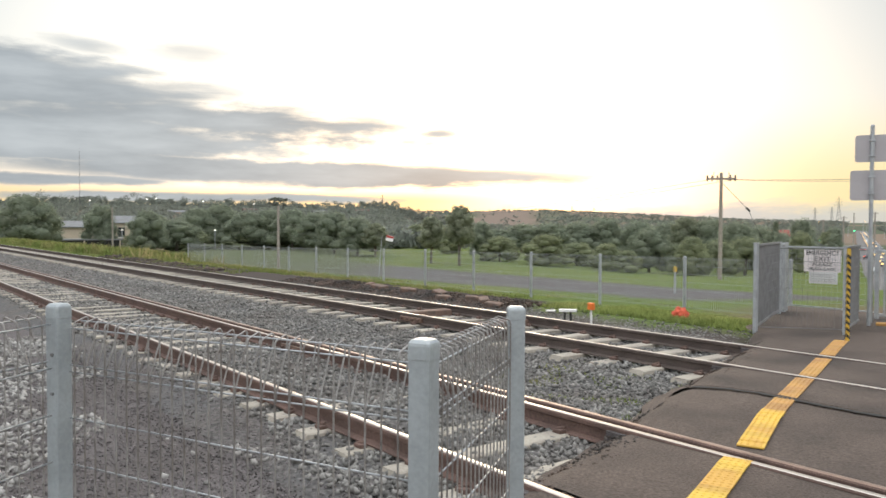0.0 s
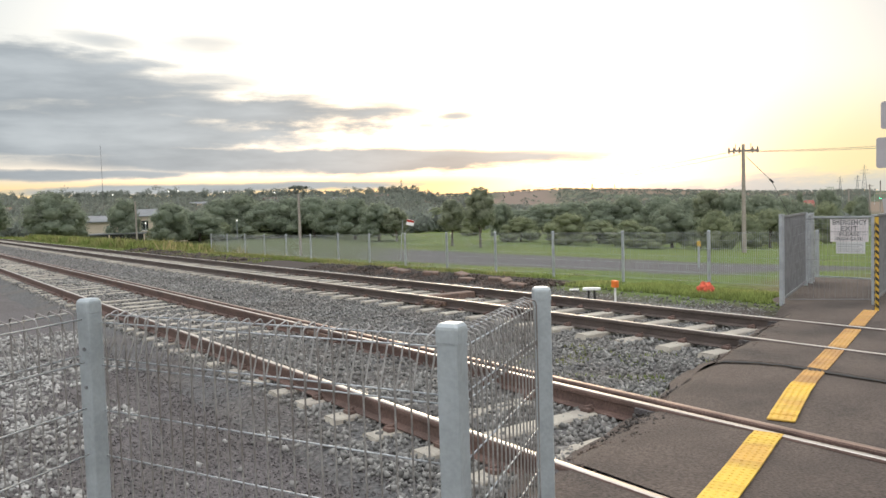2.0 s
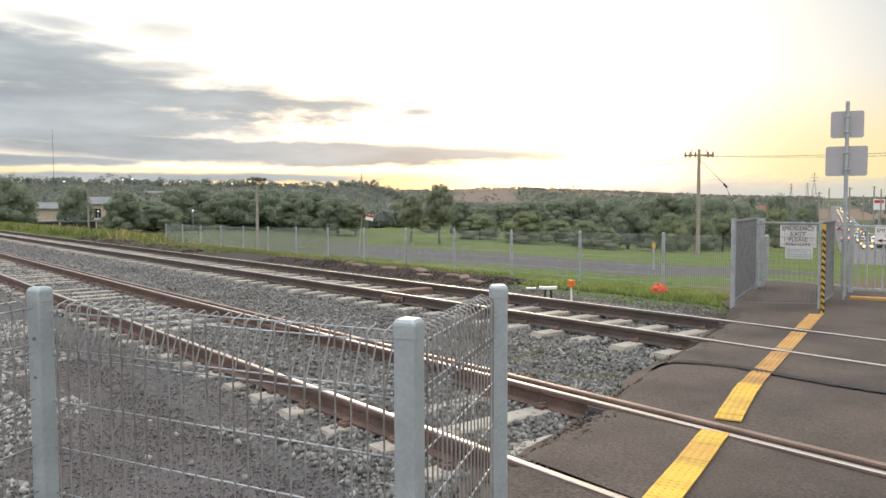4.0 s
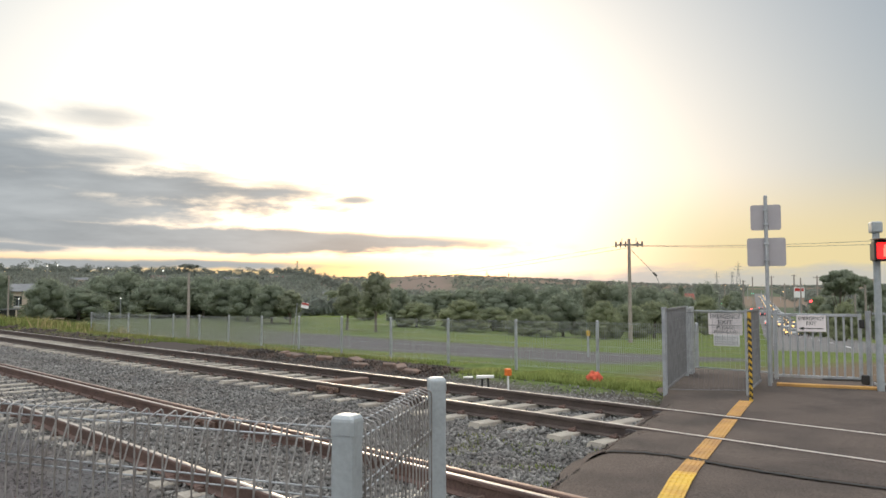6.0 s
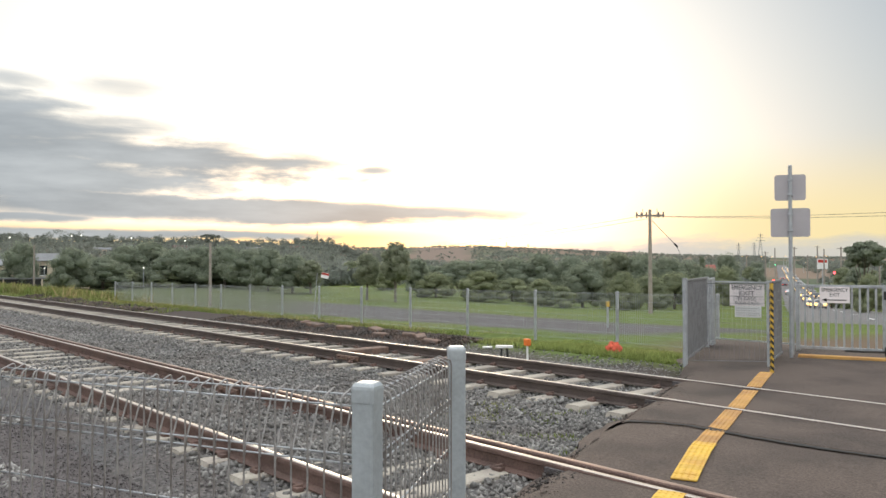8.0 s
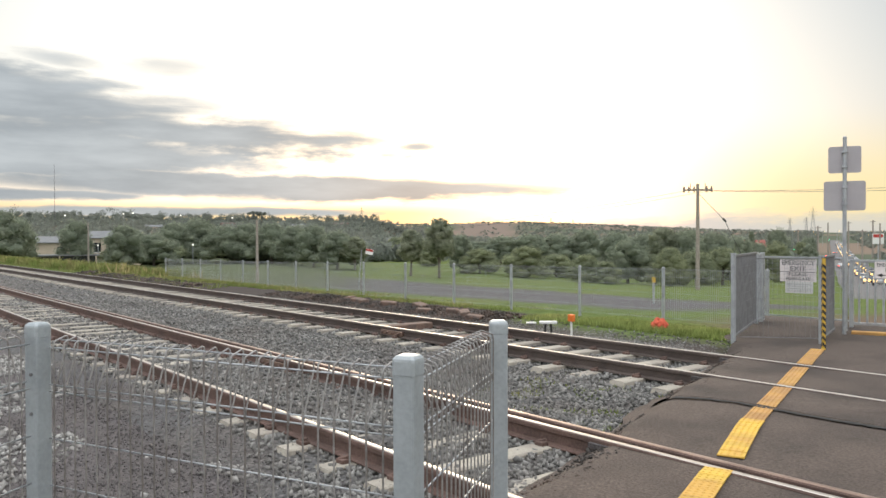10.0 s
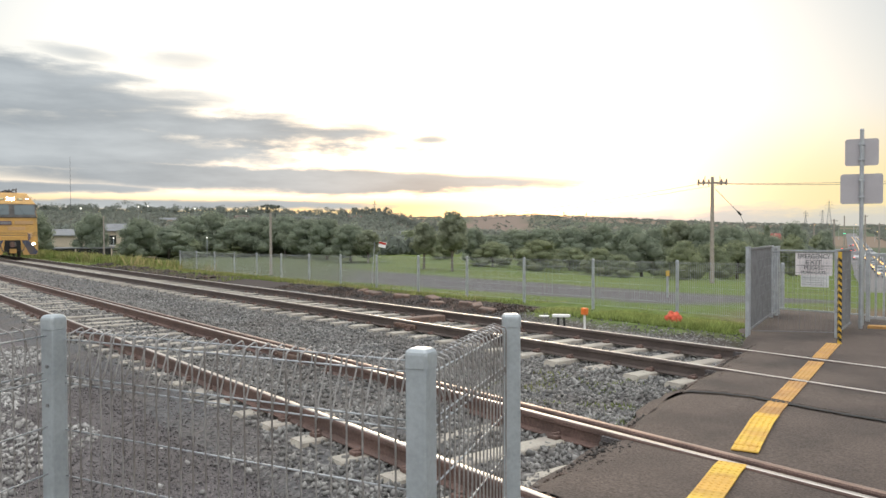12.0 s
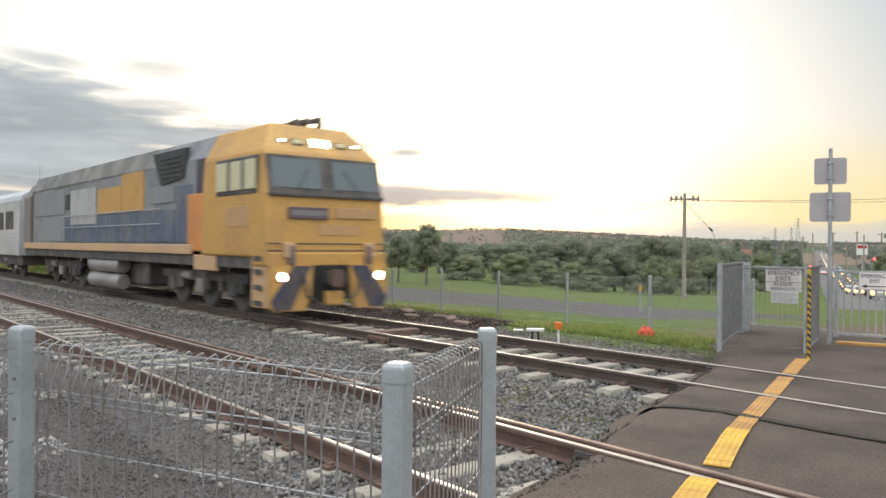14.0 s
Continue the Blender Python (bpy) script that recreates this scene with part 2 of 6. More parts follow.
# ---------------------------------------------------------------- mesh helpers
def raw(name, verts, faces, mt, parent=None, smooth=False):
    me = bpy.data.meshes.new(name)
    me.from_pydata([tuple(v) for v in verts], [], [tuple(f) for f in faces])
    me.materials.append(mt)
    if smooth:
        me.polygons.foreach_set("use_smooth", [True] * len(me.polygons))
    ob = new(name, me)
    ob.parent = parent
    return ob


def part(name, bm, mt, parent=None, label="", smooth=False):
    me = bpy.data.meshes.new(name)
    bmesh.ops.recalc_face_normals(bm, faces=bm.faces)
    bm.to_mesh(me)
    bm.free()
    me.materials.append(mt)
    if smooth:
        me.polygons.foreach_set("use_smooth", [True] * len(me.polygons))
    ob = new(name, me)
    ob.parent = parent
    if label:
        ob["label"] = label
    return ob


def share(name, me, parent, m):
    ob = new(name, me)
    ob.parent = parent
    ob.matrix_basis = m
    return ob


def thing(name, label, category, m=None, group="", kind=""):
    ob = new(name)
    ob.empty_display_size = 0.2
    if m is not None:
        ob.matrix_basis = m
    return tagged(ob, label, category, group, kind)


def box(x0, y0, z0, x1, y1, z1, bevel=0.0, bm=None, m=None):
    own = bmesh.new()
    r = bmesh.ops.create_cube(own, size=1.0)
    bmesh.ops.scale(own, vec=(abs(x1 - x0), abs(y1 - y0), abs(z1 - z0)), verts=r["verts"])
    bmesh.ops.translate(own, vec=((x0 + x1) / 2, (y0 + y1) / 2, (z0 + z1) / 2), verts=r["verts"])
    if bevel:
        bmesh.ops.bevel(own, geom=own.edges[:], offset=bevel, segments=2, affect="EDGES", profile=0.5)
    if m is not None:
        bmesh.ops.transform(own, matrix=m, verts=own.verts)
    return merge(bm, own)


def merge(bm, own):
    if bm is None:
        return own
    me = bpy.data.meshes.new("t")
    own.to_mesh(me)
    own.free()
    bm.from_mesh(me)
    bpy.data.meshes.remove(me)
    return bm


def cyl(p0, p1, r0, r1=None, n=12, bm=None, bevel=0.0):
    p0, p1 = Vector(p0), Vector(p1)
    own = bmesh.new()
    d = p1 - p0
    bmesh.ops.create_cone(own, cap_ends=True, segments=n, radius1=r0, radius2=r0 if r1 is None else r1, depth=d.length)
    if bevel:
        es = [e for e in own.edges if len(e.link_faces) == 2 and any(len(f.verts) > 4 for f in e.link_faces)]
        bmesh.ops.bevel(own, geom=es, offset=bevel, segments=2, affect="EDGES", profile=0.5)
    m = Matrix.Translation((p0 + p1) / 2) @ d.to_track_quat("Z", "Y").to_matrix().to_4x4()
    bmesh.ops.transform(own, matrix=m, verts=own.verts)
    return merge(bm, own)


def tube(pts, r, n=6, closed=False):
    """Vertices and faces of a round bar along a polyline."""
    pts = [Vector(p) for p in pts]
    vs, fs = [], []
    last = None
    for k, p in enumerate(pts):
        a = pts[max(k - 1, 0)]
        b = pts[min(k + 1, len(pts) - 1)]
        t = (b - a).normalized()
        u = t.orthogonal().normalized() if last is None else (last - t * last.dot(t)).normalized()
        last = u
        w = t.cross(u)
        for j in range(n):
            c = 2 * math.pi * j / n
            vs.append(p + (u * math.cos(c) + w * math.sin(c)) * r)
    for k in range(len(pts) - 1):
        for j in range(n):
            fs.append((k * n + j, k * n + (j + 1) % n, (k + 1) * n + (j + 1) % n, (k + 1) * n + j))
    fs.append(tuple(range(n - 1, -1, -1)))
    fs.append(tuple(range((len(pts) - 1) * n, len(pts) * n)))
    return vs, fs


def bar(name, pts, r, mt, parent=None, n=6):
    vs, fs = tube(pts, r, n)
    return raw(name, vs, fs, mt, parent, True)


def prism(outline, x0, x1, bm=None, axis="x"):
    """A closed outline of (y, z) pushed from x0 to x1."""
    own = bmesh.new()
    if axis == "x":
        a = [own.verts.new((x0, y, z)) for y, z in outline]
        b = [own.verts.new((x1, y, z)) for y, z in outline]
    else:
        a = [own.verts.new((y, x0, z)) for y, z in outline]
        b = [own.verts.new((y, x1, z)) for y, z in outline]
    own.faces.new(a)
    own.faces.new(b[::-1])
    for k in range(len(a)):
        own.faces.new((a[k], b[k], b[(k + 1) % len(a)], a[(k + 1) % len(a)]))
    return merge(bm, own)


def words(text, size, mt, parent, m, name="lettering", width=None):
    cu = bpy.data.curves.new(name, "FONT")
    cu.body, cu.size, cu.extrude = text, size, 0.0015
    cu.align_x, cu.align_y = "CENTER", "CENTER"
    tmp = bpy.data.objects.new("tmp", cu)
    scene.collection.objects.link(tmp)
    me = bpy.data.meshes.new_from_object(tmp.evaluated_get(bpy.context.evaluated_depsgraph_get()))
    bpy.data.objects.remove(tmp)
    bpy.data.curves.remove(cu)
    if width:
        xs = [v.co.x for v in me.vertices]
        k = width / (max(xs) - min(xs))
        for v in me.vertices:
            v.co.x *= k
    me.materials.clear()
    me.materials.append(mt)
    ob = new(name, me)
    ob.parent = parent
    ob.matrix_basis = m
    return ob


def smooth(a, b, x):
    t = min(max((x - a) / (b - a), 0.0), 1.0)
    return t * t * (3 - 2 * t)


def interp(x, pts):
    return float(np.interp(x, [p[0] for p in pts], [p[1] for p in pts]))


def polar(az, r):
    a = radians(az)
    return -r * math.sin(a), r * math.cos(a)


# ---------------------------------------------------------------- ground
VALLEY = [(12, 0), (16, -0.45), (30, -1.0), (50, -2.0), (72, -3.0), (110, -4.6), (180, -8.0), (350, -8.2), (900, -3.0), (1500, -4.0), (5000, 0)]
FIELD = [(12, 0), (16, -0.45), (30, -1.0), (50, -1.8), (85, -2.8), (150, -2.9), (250, -6.0), (500, -4.0), (5000, 0)]
RIDGE = [(-180, 0.8), (0, 0.6), (22, 0.35), (31, 0.55), (39, 0.95), (45, 1.2), (51, 1.15), (53, 1.05), (57, 1.25), (62, 1.22), (70, 1.3), (78, 1.42), (84, 1.4), (110, 1.2), (180, 0.8)]
ROAD_AZ = 24.2


def ground_z(x, y):
    r = math.hypot(x, y)
    az = math.degrees(math.atan2(-x, y))
    k = smooth(34, 50, az)
    z = interp(r, VALLEY) * (1 - k) + interp(r, FIELD) * k
    open_side = smooth(11.5, 30, y)
    z = z * open_side + (1 - open_side) * (-0.45 * smooth(11.5, 15.5, y) - 0.3 * smooth(5, -2, y) * 0)
    z += -0.28 * (1 - smooth(11, 14, y))
    far = interp(az, RIDGE)
    near_ridge = smooth(50, 58, az)
    start, top = (350 * near_ridge + 900 * (1 - near_ridge)), (1100 * near_ridge + 2600 * (1 - near_ridge))
    rise = smooth(start, top, r) * math.tan(radians(far)) * top
    z += rise * (1 if r < top else 1 - 0.4 * smooth(top, top * 1.6, r))
    z += noise.noise((x * 0.05, y * 0.05, 0)) * 0.12 * smooth(14, 40, r) * open_side
    return z


def ground_material():
    mt = material("ground", (0.112, 0.146, 0.053), 0.95, 0, 0.4, 0.2, 5, 0.4, (0.16, 0.17, 0.07), 0.8, spec=0.0, edge=(0.45, 0.7))
    nt = mt.node_tree
    N, L = nt.nodes.new, nt.links.new
    b = nt.nodes["Principled BSDF"]
    green = b.inputs["Base Color"].links[0].from_socket
    pos = N("ShaderNodeNewGeometry").outputs["Position"]
    sp = N("ShaderNodeSeparateXYZ")
    L(pos, sp.inputs[0])

    def nz(scale, amp):
        n = N("ShaderNodeTexNoise")
        n.inputs["Scale"].default_value, n.inputs["Detail"].default_value = scale, 6
        L(pos, n.inputs["Vector"])
        a = N("ShaderNodeMath")
        a.operation = "MULTIPLY_ADD"
        L(n.outputs[0], a.inputs[0])
        a.inputs[1].default_value, a.inputs[2].default_value = amp, -amp / 2
        return a.outputs[0]

    def mm(op, p, q):
        n = N("ShaderNodeMath")
        n.operation = op
        for k, v in enumerate((p, q)):
            if isinstance(v, (int, float)):
                n.inputs[k].default_value = v
            else:
                L(v, n.inputs[k])
        return n.outputs[0]

    def st(v, lo, hi):
        n = N("ShaderNodeMapRange")
        n.interpolation_type = "SMOOTHSTEP"
        L(v, n.inputs[0])
        n.inputs[1].default_value, n.inputs[2].default_value = lo, hi
        return n.outputs[0]

    def mixc(f, a, c):
        n = N("ShaderNodeMix")
        n.data_type = "RGBA"
        L(f, n.inputs[0])
        L(a, n.inputs[6])
        if isinstance(c, tuple):
            n.inputs[7].default_value = (*c, 1)
        else:
            L(c, n.inputs[7])
        return n.outputs[2]

    wob = nz(0.35, 3.2)
    yy = mm("ADD", sp.outputs[1], wob)
    grit = N("ShaderNodeTexNoise")
    grit.inputs["Scale"].default_value, grit.inputs["Detail"].default_value = 6, 6
    L(pos, grit.inputs["Vector"])
    gr = N("ShaderNodeMix")
    gr.data_type = "RGBA"
    L(grit.outputs[0], gr.inputs[0])
    gr.inputs[6].default_value, gr.inputs[7].default_value = (0.075, 0.07, 0.072, 1), (0.17, 0.16, 0.16, 1)
    # gravel yard behind the wire fence
    slant = mm("ADD", yy, mm("MULTIPLY", sp.outputs[0], 0.243))
    yard = mm("MULTIPLY", mm("MULTIPLY", st(yy, 18.6, 19.8), st(slant, 30.0, 28.4)), st(mm("ADD", sp.outputs[0], wob), -12.5, -15.0))
    yard = mm("MULTIPLY", yard, st(sp.outputs[0], -120.0, -60.0))
    col = mixc(yard, green, gr.outputs[2])
    # dark soil beside the far track
    edge = mm("ADD", sp.outputs[1], nz(0.7, 2.6))
    edge = mm("SUBTRACT", edge, mm("SUBTRACT", mm("MULTIPLY", mm("MULTIPLY", st(sp.outputs[0], -12.0, -14.5), st(sp.outputs[0], -40.0, -26.0)), 2.6), mm("MULTIPLY", st(sp.outputs[0], -30.0, -42.0), 1.6)))
    soil = st(edge, 12.3, 11.2)
    col = mixc(soil, col, (0.085, 0.074, 0.068))
    # olive lawn towards the belt of trees, the trees' shade painted into its colour
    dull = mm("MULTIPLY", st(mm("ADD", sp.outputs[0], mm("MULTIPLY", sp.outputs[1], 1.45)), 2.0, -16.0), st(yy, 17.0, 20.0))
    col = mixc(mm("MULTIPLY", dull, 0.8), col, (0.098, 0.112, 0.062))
    # bare brown earth behind the walkers' gate
    bare = mm("MULTIPLY", mm("MULTIPLY", st(mm("ADD", sp.outputs[0], wob), -12.0, -9.0), st(yy, 44.0, 34.0)), st(yy, 14.0, 16.0))
    col = mixc(bare, col, (0.15, 0.115, 0.085))
    # distant country: dull paddocks with bare brown fields
    rr = N("ShaderNodeVectorMath")
    rr.operation = "LENGTH"
    L(pos, rr.inputs[0])
    far = st(rr.outputs["Value"], 180.0, 420.0)
    pad = N("ShaderNodeTexVoronoi")
    pad.inputs["Scale"].default_value = 0.0035
    L(pos, pad.inputs["Vector"])
    ramp = N("ShaderNodeValToRGB")
    ramp.color_ramp.elements[0].color, ramp.color_ramp.elements[1].color = (0.11, 0.125, 0.09, 1), (0.21, 0.165, 0.13, 1)
    ramp.color_ramp.elements[0].position, ramp.color_ramp.elements[1].position = 0.45, 0.75
    sc = N("ShaderNodeSeparateColor")
    L(pad.outputs["Color"], sc.inputs[0])
    L(sc.outputs[0], ramp.inputs[0])
    col = mixc(far, col, ramp.outputs[0])
    # a bare brown paddock on the far rise
    side = mm("DIVIDE", mm("MULTIPLY", sp.outputs[0], -1.0), sp.outputs[1])
    brown = mm("MULTIPLY", mm("MULTIPLY", st(side, 1.0, 1.06), st(side, 1.22, 1.16)), st(mm("ADD", rr.outputs["Value"], nz(0.004, 500.0)), 1050.0, 1150.0))
    col = mixc(brown, col, (0.205, 0.165, 0.138))
    L(col, b.inputs["Base Color"])
    return mt


def build_ground():
    radii = [0.0] + [2.0 + 2.0 * k for k in range(60)] + [122 * 1.055 ** k for k in range(1, 68)]
    azs = []
    a = -180.0
    while a < 180:
        azs.append(a)
        a += 1.0 if 10 <= a < 95 else 5.0
    vs, fs = [], []
    for r in radii:
        for az in azs:
            x, y = polar(az, r)
            vs.append((x, y, ground_z(x, y)))
    n = len(azs)
    for i in range(len(radii) - 1):
        for j in range(n):
            fs.append((i * n + j, i * n + (j + 1) % n, (i + 1) * n + (j + 1) % n, (i + 1) * n + j))
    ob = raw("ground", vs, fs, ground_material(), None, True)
    return tagged(ob, "grassy verge, gravel yard and distant rolling country", "ground", kind="structure")


ground = build_ground()

# Crossing: skewed asphalt across both tracks, with gaps for the wheel flanges
NEAR_RAILS = (3.332, 4.837, 5.002)
FAR_RAILS = (8.074, 9.579)


def edge_x(y):
    return -2.42 - 0.366 * y


def asphalt_z(x, y):
    """Top of the asphalt: slightly uneven, broken down along its outer edge, dipped at the joint between the tracks."""
    z = -0.014 + noise.noise((x * 0.8, y * 0.8, 7)) * 0.018
    wob = noise.noise((x * 3.1, y * 3.1, 4)) * 0.06 + noise.noise((x * 9, y * 9, 2)) * 0.03
    if y < 10.6:
        z -= 0.13 * (1 - smooth(0.0, 0.35, x - edge_x(y) + wob))
    # the slab between the tracks sags towards its joint
    if 5.3 < y < 7.9:
        z += 0.022 * (1 - abs(y - 6.4) / 1.5)
    return z


def build_asphalt():
    cuts = [-6.0, 3.294, 3.41, 4.797, 5.04, 8.034, 8.15, 9.538, 9.655, 15.2]
    solid = [(cuts[0], cuts[1]), (cuts[2], cuts[3]), (cuts[4], cuts[5]), (cuts[6], cuts[7]), (cuts[8], cuts[9])]
    vs, fs = [], []
    for y0, y1 in solid:
        ny = max(2, int((y1 - y0) / 0.22))
        nx = 60
        base = len(vs)
        for i in range(ny + 1):
            y = y0 + (y1 - y0) * i / ny
            x0 = edge_x(max(min(y, 15.2), 1.6)) - 0.3 * smooth(10.9, 11.5, y) if y > 1.6 else -3.0
            for j in range(nx + 1):
                x = x0 + (14 - x0) * (j / nx) ** 1.6
                if j == 0:
                    x += noise.noise((y * 1.7, 3, 0)) * 0.22 + noise.noise((y * 6, 3, 0)) * 0.08
                z = asphalt_z(x, y)
                vs.append((x, y, z))
        for i in range(ny):
            for j in range(nx):
                k = base + i * (nx + 1) + j
                fs.append((k, k + 1, k + nx + 2, k + nx + 1))
    ob = raw("road", vs, fs, ASPHALT, None, True)
    tagged(ob, "patched dark asphalt of a level crossing for walkers", "road", kind="structure")
    # packed dirt in the flangeways
    for y0, y1 in ((3.25, 3.47), (4.77, 5.08), (8.0, 8.2), (9.5, 9.7)):
        part("flangeway", box(edge_x(y0) + 0.1, y0, -0.2, 14, y1, -0.035), PATH, ob)
    return ob


build_asphalt()


def joint_y(x):
    y = interp(x, [(-4.6, 6.5), (-4.41, 6.56), (-4.2, 6.74), (-3.96, 6.83), (-3.48, 6.82), (-2.87, 6.84), (-2.15, 6.93), (1.0, 7.2)])
    return y + 0.03 * noise.noise((x * 4, 1, 0)) + 0.018 * noise.noise((x * 13, 1, 0))


def crack():
    # a long open joint in the asphalt between the tracks, with a raised broken lip
    n = 150
    xs = [-4.72 + i * 0.037 for i in range(n + 1)]
    for nm, mt, lo, hi, up in (("crack", DARK, -1.0, 1.0, 0.005), ("lip", ASPHALT, 1.0, 2.2, 0.008)):
        vs, fs = [], []
        for i, x in enumerate(xs):
            w = 0.024 + 0.03 * abs(noise.noise((x * 6, 7, 0))) + 0.02 * smooth(-3.9, -4.5, x)
            y = joint_y(x)
            z = asphalt_z(x, y) + 0.014
            vs += [(x, y + lo * w, z), (x, y + (lo + hi) / 2 * w, z + up), (x, y + hi * w, z)] if nm == "lip" else [(x, y + lo * w, z), (x, y, z + 0.001), (x, y + hi * w, z)]
            if i:
                k = 3 * i
                fs += [(k - 3, k, k + 1, k - 2), (k - 2, k + 1, k + 2, k - 1)]
        ob = raw(nm, vs, fs, mt)
        tagged(ob, "dark open joint across the asphalt between the tracks" if nm == "crack" else "crumbled raised lip of asphalt along the joint", "joint", kind="structure")


crack()


def sheet(name, x0, x1, y0, y1, dx, dy, zf, mt, label, category):
    nx, ny = max(1, int((x1 - x0) / dx)), max(1, int((y1 - y0) / dy))
    vs = [(x0 + (x1 - x0) * i / nx, y0 + (y1 - y0) * j / ny, 0) for i in range(nx + 1) for j in range(ny + 1)]
    vs = [(x, y, zf(x, y)) for x, y, _ in vs]
    fs = [(i * (ny + 1) + j, (i + 1) * (ny + 1) + j, (i + 1) * (ny + 1) + j + 1, i * (ny + 1) + j + 1) for i in range(nx) for j in range(ny)]
    return tagged(raw(name, vs, fs, mt, None, True), label, category, kind="structure")


def bed_z(x, y):
    z = -0.2
    for c, up in ((4.27, 0.014), (8.80, 0.004)):
        z = max(z, -0.2 + up * (1 - smooth(1.0, 1.35, abs(y - c))))
    z -= 0.014 * smooth(6.9, 7.3, y) * (1 - smooth(10.1, 10.4, y))
    z -= 0.11 * (1 - smooth(2.1, 2.9, y))
    z -= 0.09 * smooth(10.4, 11.6, y) + 0.05 * (1 - smooth(0.25, 0.6, abs(y - 6.4)))
    # heaped ballast between the near rails for a few metres
    z += 0.045 * smooth(-10.8, -9.8, x) * (1 - smooth(-6.2, -5.5, x)) * smooth(3.4, 3.6, y) * (1 - smooth(5.1, 5.3, y))
    # grass creeps over the far shoulder further along
    z -= 0.3 * smooth(-26, -29, x) * smooth(10.5, 10.9, y)
    return z + noise.noise((x * 1.3, y * 1.3, 0)) * 0.03


sheet("ballast", -60, -2, 1.9, 11.7, 0.25, 0.16, bed_z, BALLAST, "grey crushed stone track ballast", "ballast")
sheet("ballast", -420, -59.5, 1.9, 10.8, 3.0, 0.6, bed_z, BALLAST, "grey crushed stone track ballast", "ballast")
sheet("ballast", 12, 120, 1.9, 11.7, 2.0, 0.5, bed_z, BALLAST, "grey crushed stone track ballast", "ballast")
sheet("pavement", -90, -2.3, -7, 2.7, 0.6, 0.3, lambda x, y: -0.25 + noise.noise((x * 0.9, y * 0.9, 3)) * 0.02 - 0.03 * smooth(2.2, 2.7, y), PATH, "dark fine gravel service path beside the track", "path")


# ---------------------------------------------------------------- tracks
def rail_outline(y):
    h = [(-0.035, -0.012), (-0.028, 0.0), (0.028, 0.0), (0.035, -0.012), (0.034, -0.04), (0.01, -0.052), (0.009, -0.13), (0.07, -0.148), (0.07, -0.158),
         (-0.07, -0.158), (-0.07, -0.148), (-0.009, -0.13), (-0.01, -0.052), (-0.034, -0.04)]
    return [(y + a, b) for a, b in h]


def rail(y, polished=True, x0=-420, x1=120):
    t = thing("rail", "long steel rail with rusty sides and a polished head" if polished else "rusty brown steel rail beside the polished one", "rail", group="rails of the two tracks", kind="structure")
    part("rail_body", prism(rail_outline(y), x0, x1), RUST if y < 6 else RUST_DARK, t)
    bm = bmesh.new()
    n = 200
    xs = [x0 + (x1 - x0) * k / n for k in range(n + 1)]
    head = [(-0.0345, -0.02), (-0.034, -0.010), (-0.024, 0.003), (0.024, 0.003), (0.034, -0.010), (0.0345, -0.02)] if not polished else [(-0.033, -0.009), (-0.024, 0.003), (0.024, 0.003), (0.033, -0.009)]
    rows = [[bm.verts.new((x, y + a, b)) for a, b in head] for x in xs]
    for k in range(n):
        for j in range(len(head) - 1):
            bm.faces.new((rows[k][j], rows[k + 1][j], rows[k + 1][j + 1], rows[k][j + 1]))
    part("rail_head", bm, SHINY if polished else RUST_LIGHT, t, "shiny worn running surface" if polished else "light rust on the running surface", True)
    return t


for yy in (NEAR_RAILS[0], NEAR_RAILS[1], FAR_RAILS[0], FAR_RAILS[1]):
    rail(yy)
rail(NEAR_RAILS[2], False)


def joint(x, y, name="fishplate"):
    t = thing(name, "rusty bolted joint plate on the side of a rail", "rail joint", pose(x, y, 0), kind="structure")
    part("plate", box(-0.33, -0.06, -0.135, 0.33, -0.012, -0.05, 0.01), RUST_LIGHT, t)
    for k in range(4):
        part("bolt", cyl((-0.24 + 0.16 * k, -0.1, -0.09), (-0.24 + 0.16 * k, -0.05, -0.09), 0.018, n=6), RUST, t)


joint(-9.6, NEAR_RAILS[1])
joint(-11.4, FAR_RAILS[0])


def sleeper_mesh(half):
    bm = bmesh.new()
    prof = [(-0.13, -0.2), (-0.105, 0.0), (-0.09, 0.012), (0.09, 0.012), (0.105, 0.0), (0.13, -0.2)]
    prism([(a, b) for a, b in prof], -half, half, bm, "y")
    # dip between the rail seats, sloped ends
    for v in bm.verts:
        if abs(v.co.y) > half - 0.01 and v.co.z > -0.05:
            v.co.y *= 0.93
    me = bpy.data.meshes.new("sleeper")
    bmesh.ops.recalc_face_normals(bm, faces=bm.faces)
    bm.to_mesh(me)
    bm.free()
    me.materials.append(CONCRETE)
    return me


def clip_mesh():
    bm = bmesh.new()
    box(-0.05, -0.035, 0, 0.05, 0.035, 0.035, 0.008, bm)
    cyl((-0.03, -0.02, 0.03), (0.03, 0.03, 0.05), 0.014, n=6, bm=bm)
    me = bpy.data.meshes.new("rail_clip")
    bm.to_mesh(me)
    bm.free()
    me.materials.append(RUST)
    return me


CLIP = clip_mesh()


def sleepers(name, centre, half, x_from, count, rails, spacing=0.645):
    me = sleeper_mesh(half)
    t = thing(name, "row of pale concrete sleepers half sunk in ballast", "sleepers", kind="structure")
    rnd = random.Random(int(centre * 10))
    for k in range(count):
        x = x_from - k * spacing + rnd.uniform(-0.03, 0.03)
        s = share("sleeper", me, t, pose(x, centre + rnd.uniform(-0.03, 0.03), -0.17 + rnd.uniform(-0.012, 0.008), 0, 0, rnd.uniform(-1, 1)))
        if k < 26:
            for r in rails:
                for side in (-1, 1):
                    share("rail_clip", CLIP, s, pose(0, r - centre + side * 0.1, 0.01))
    return t


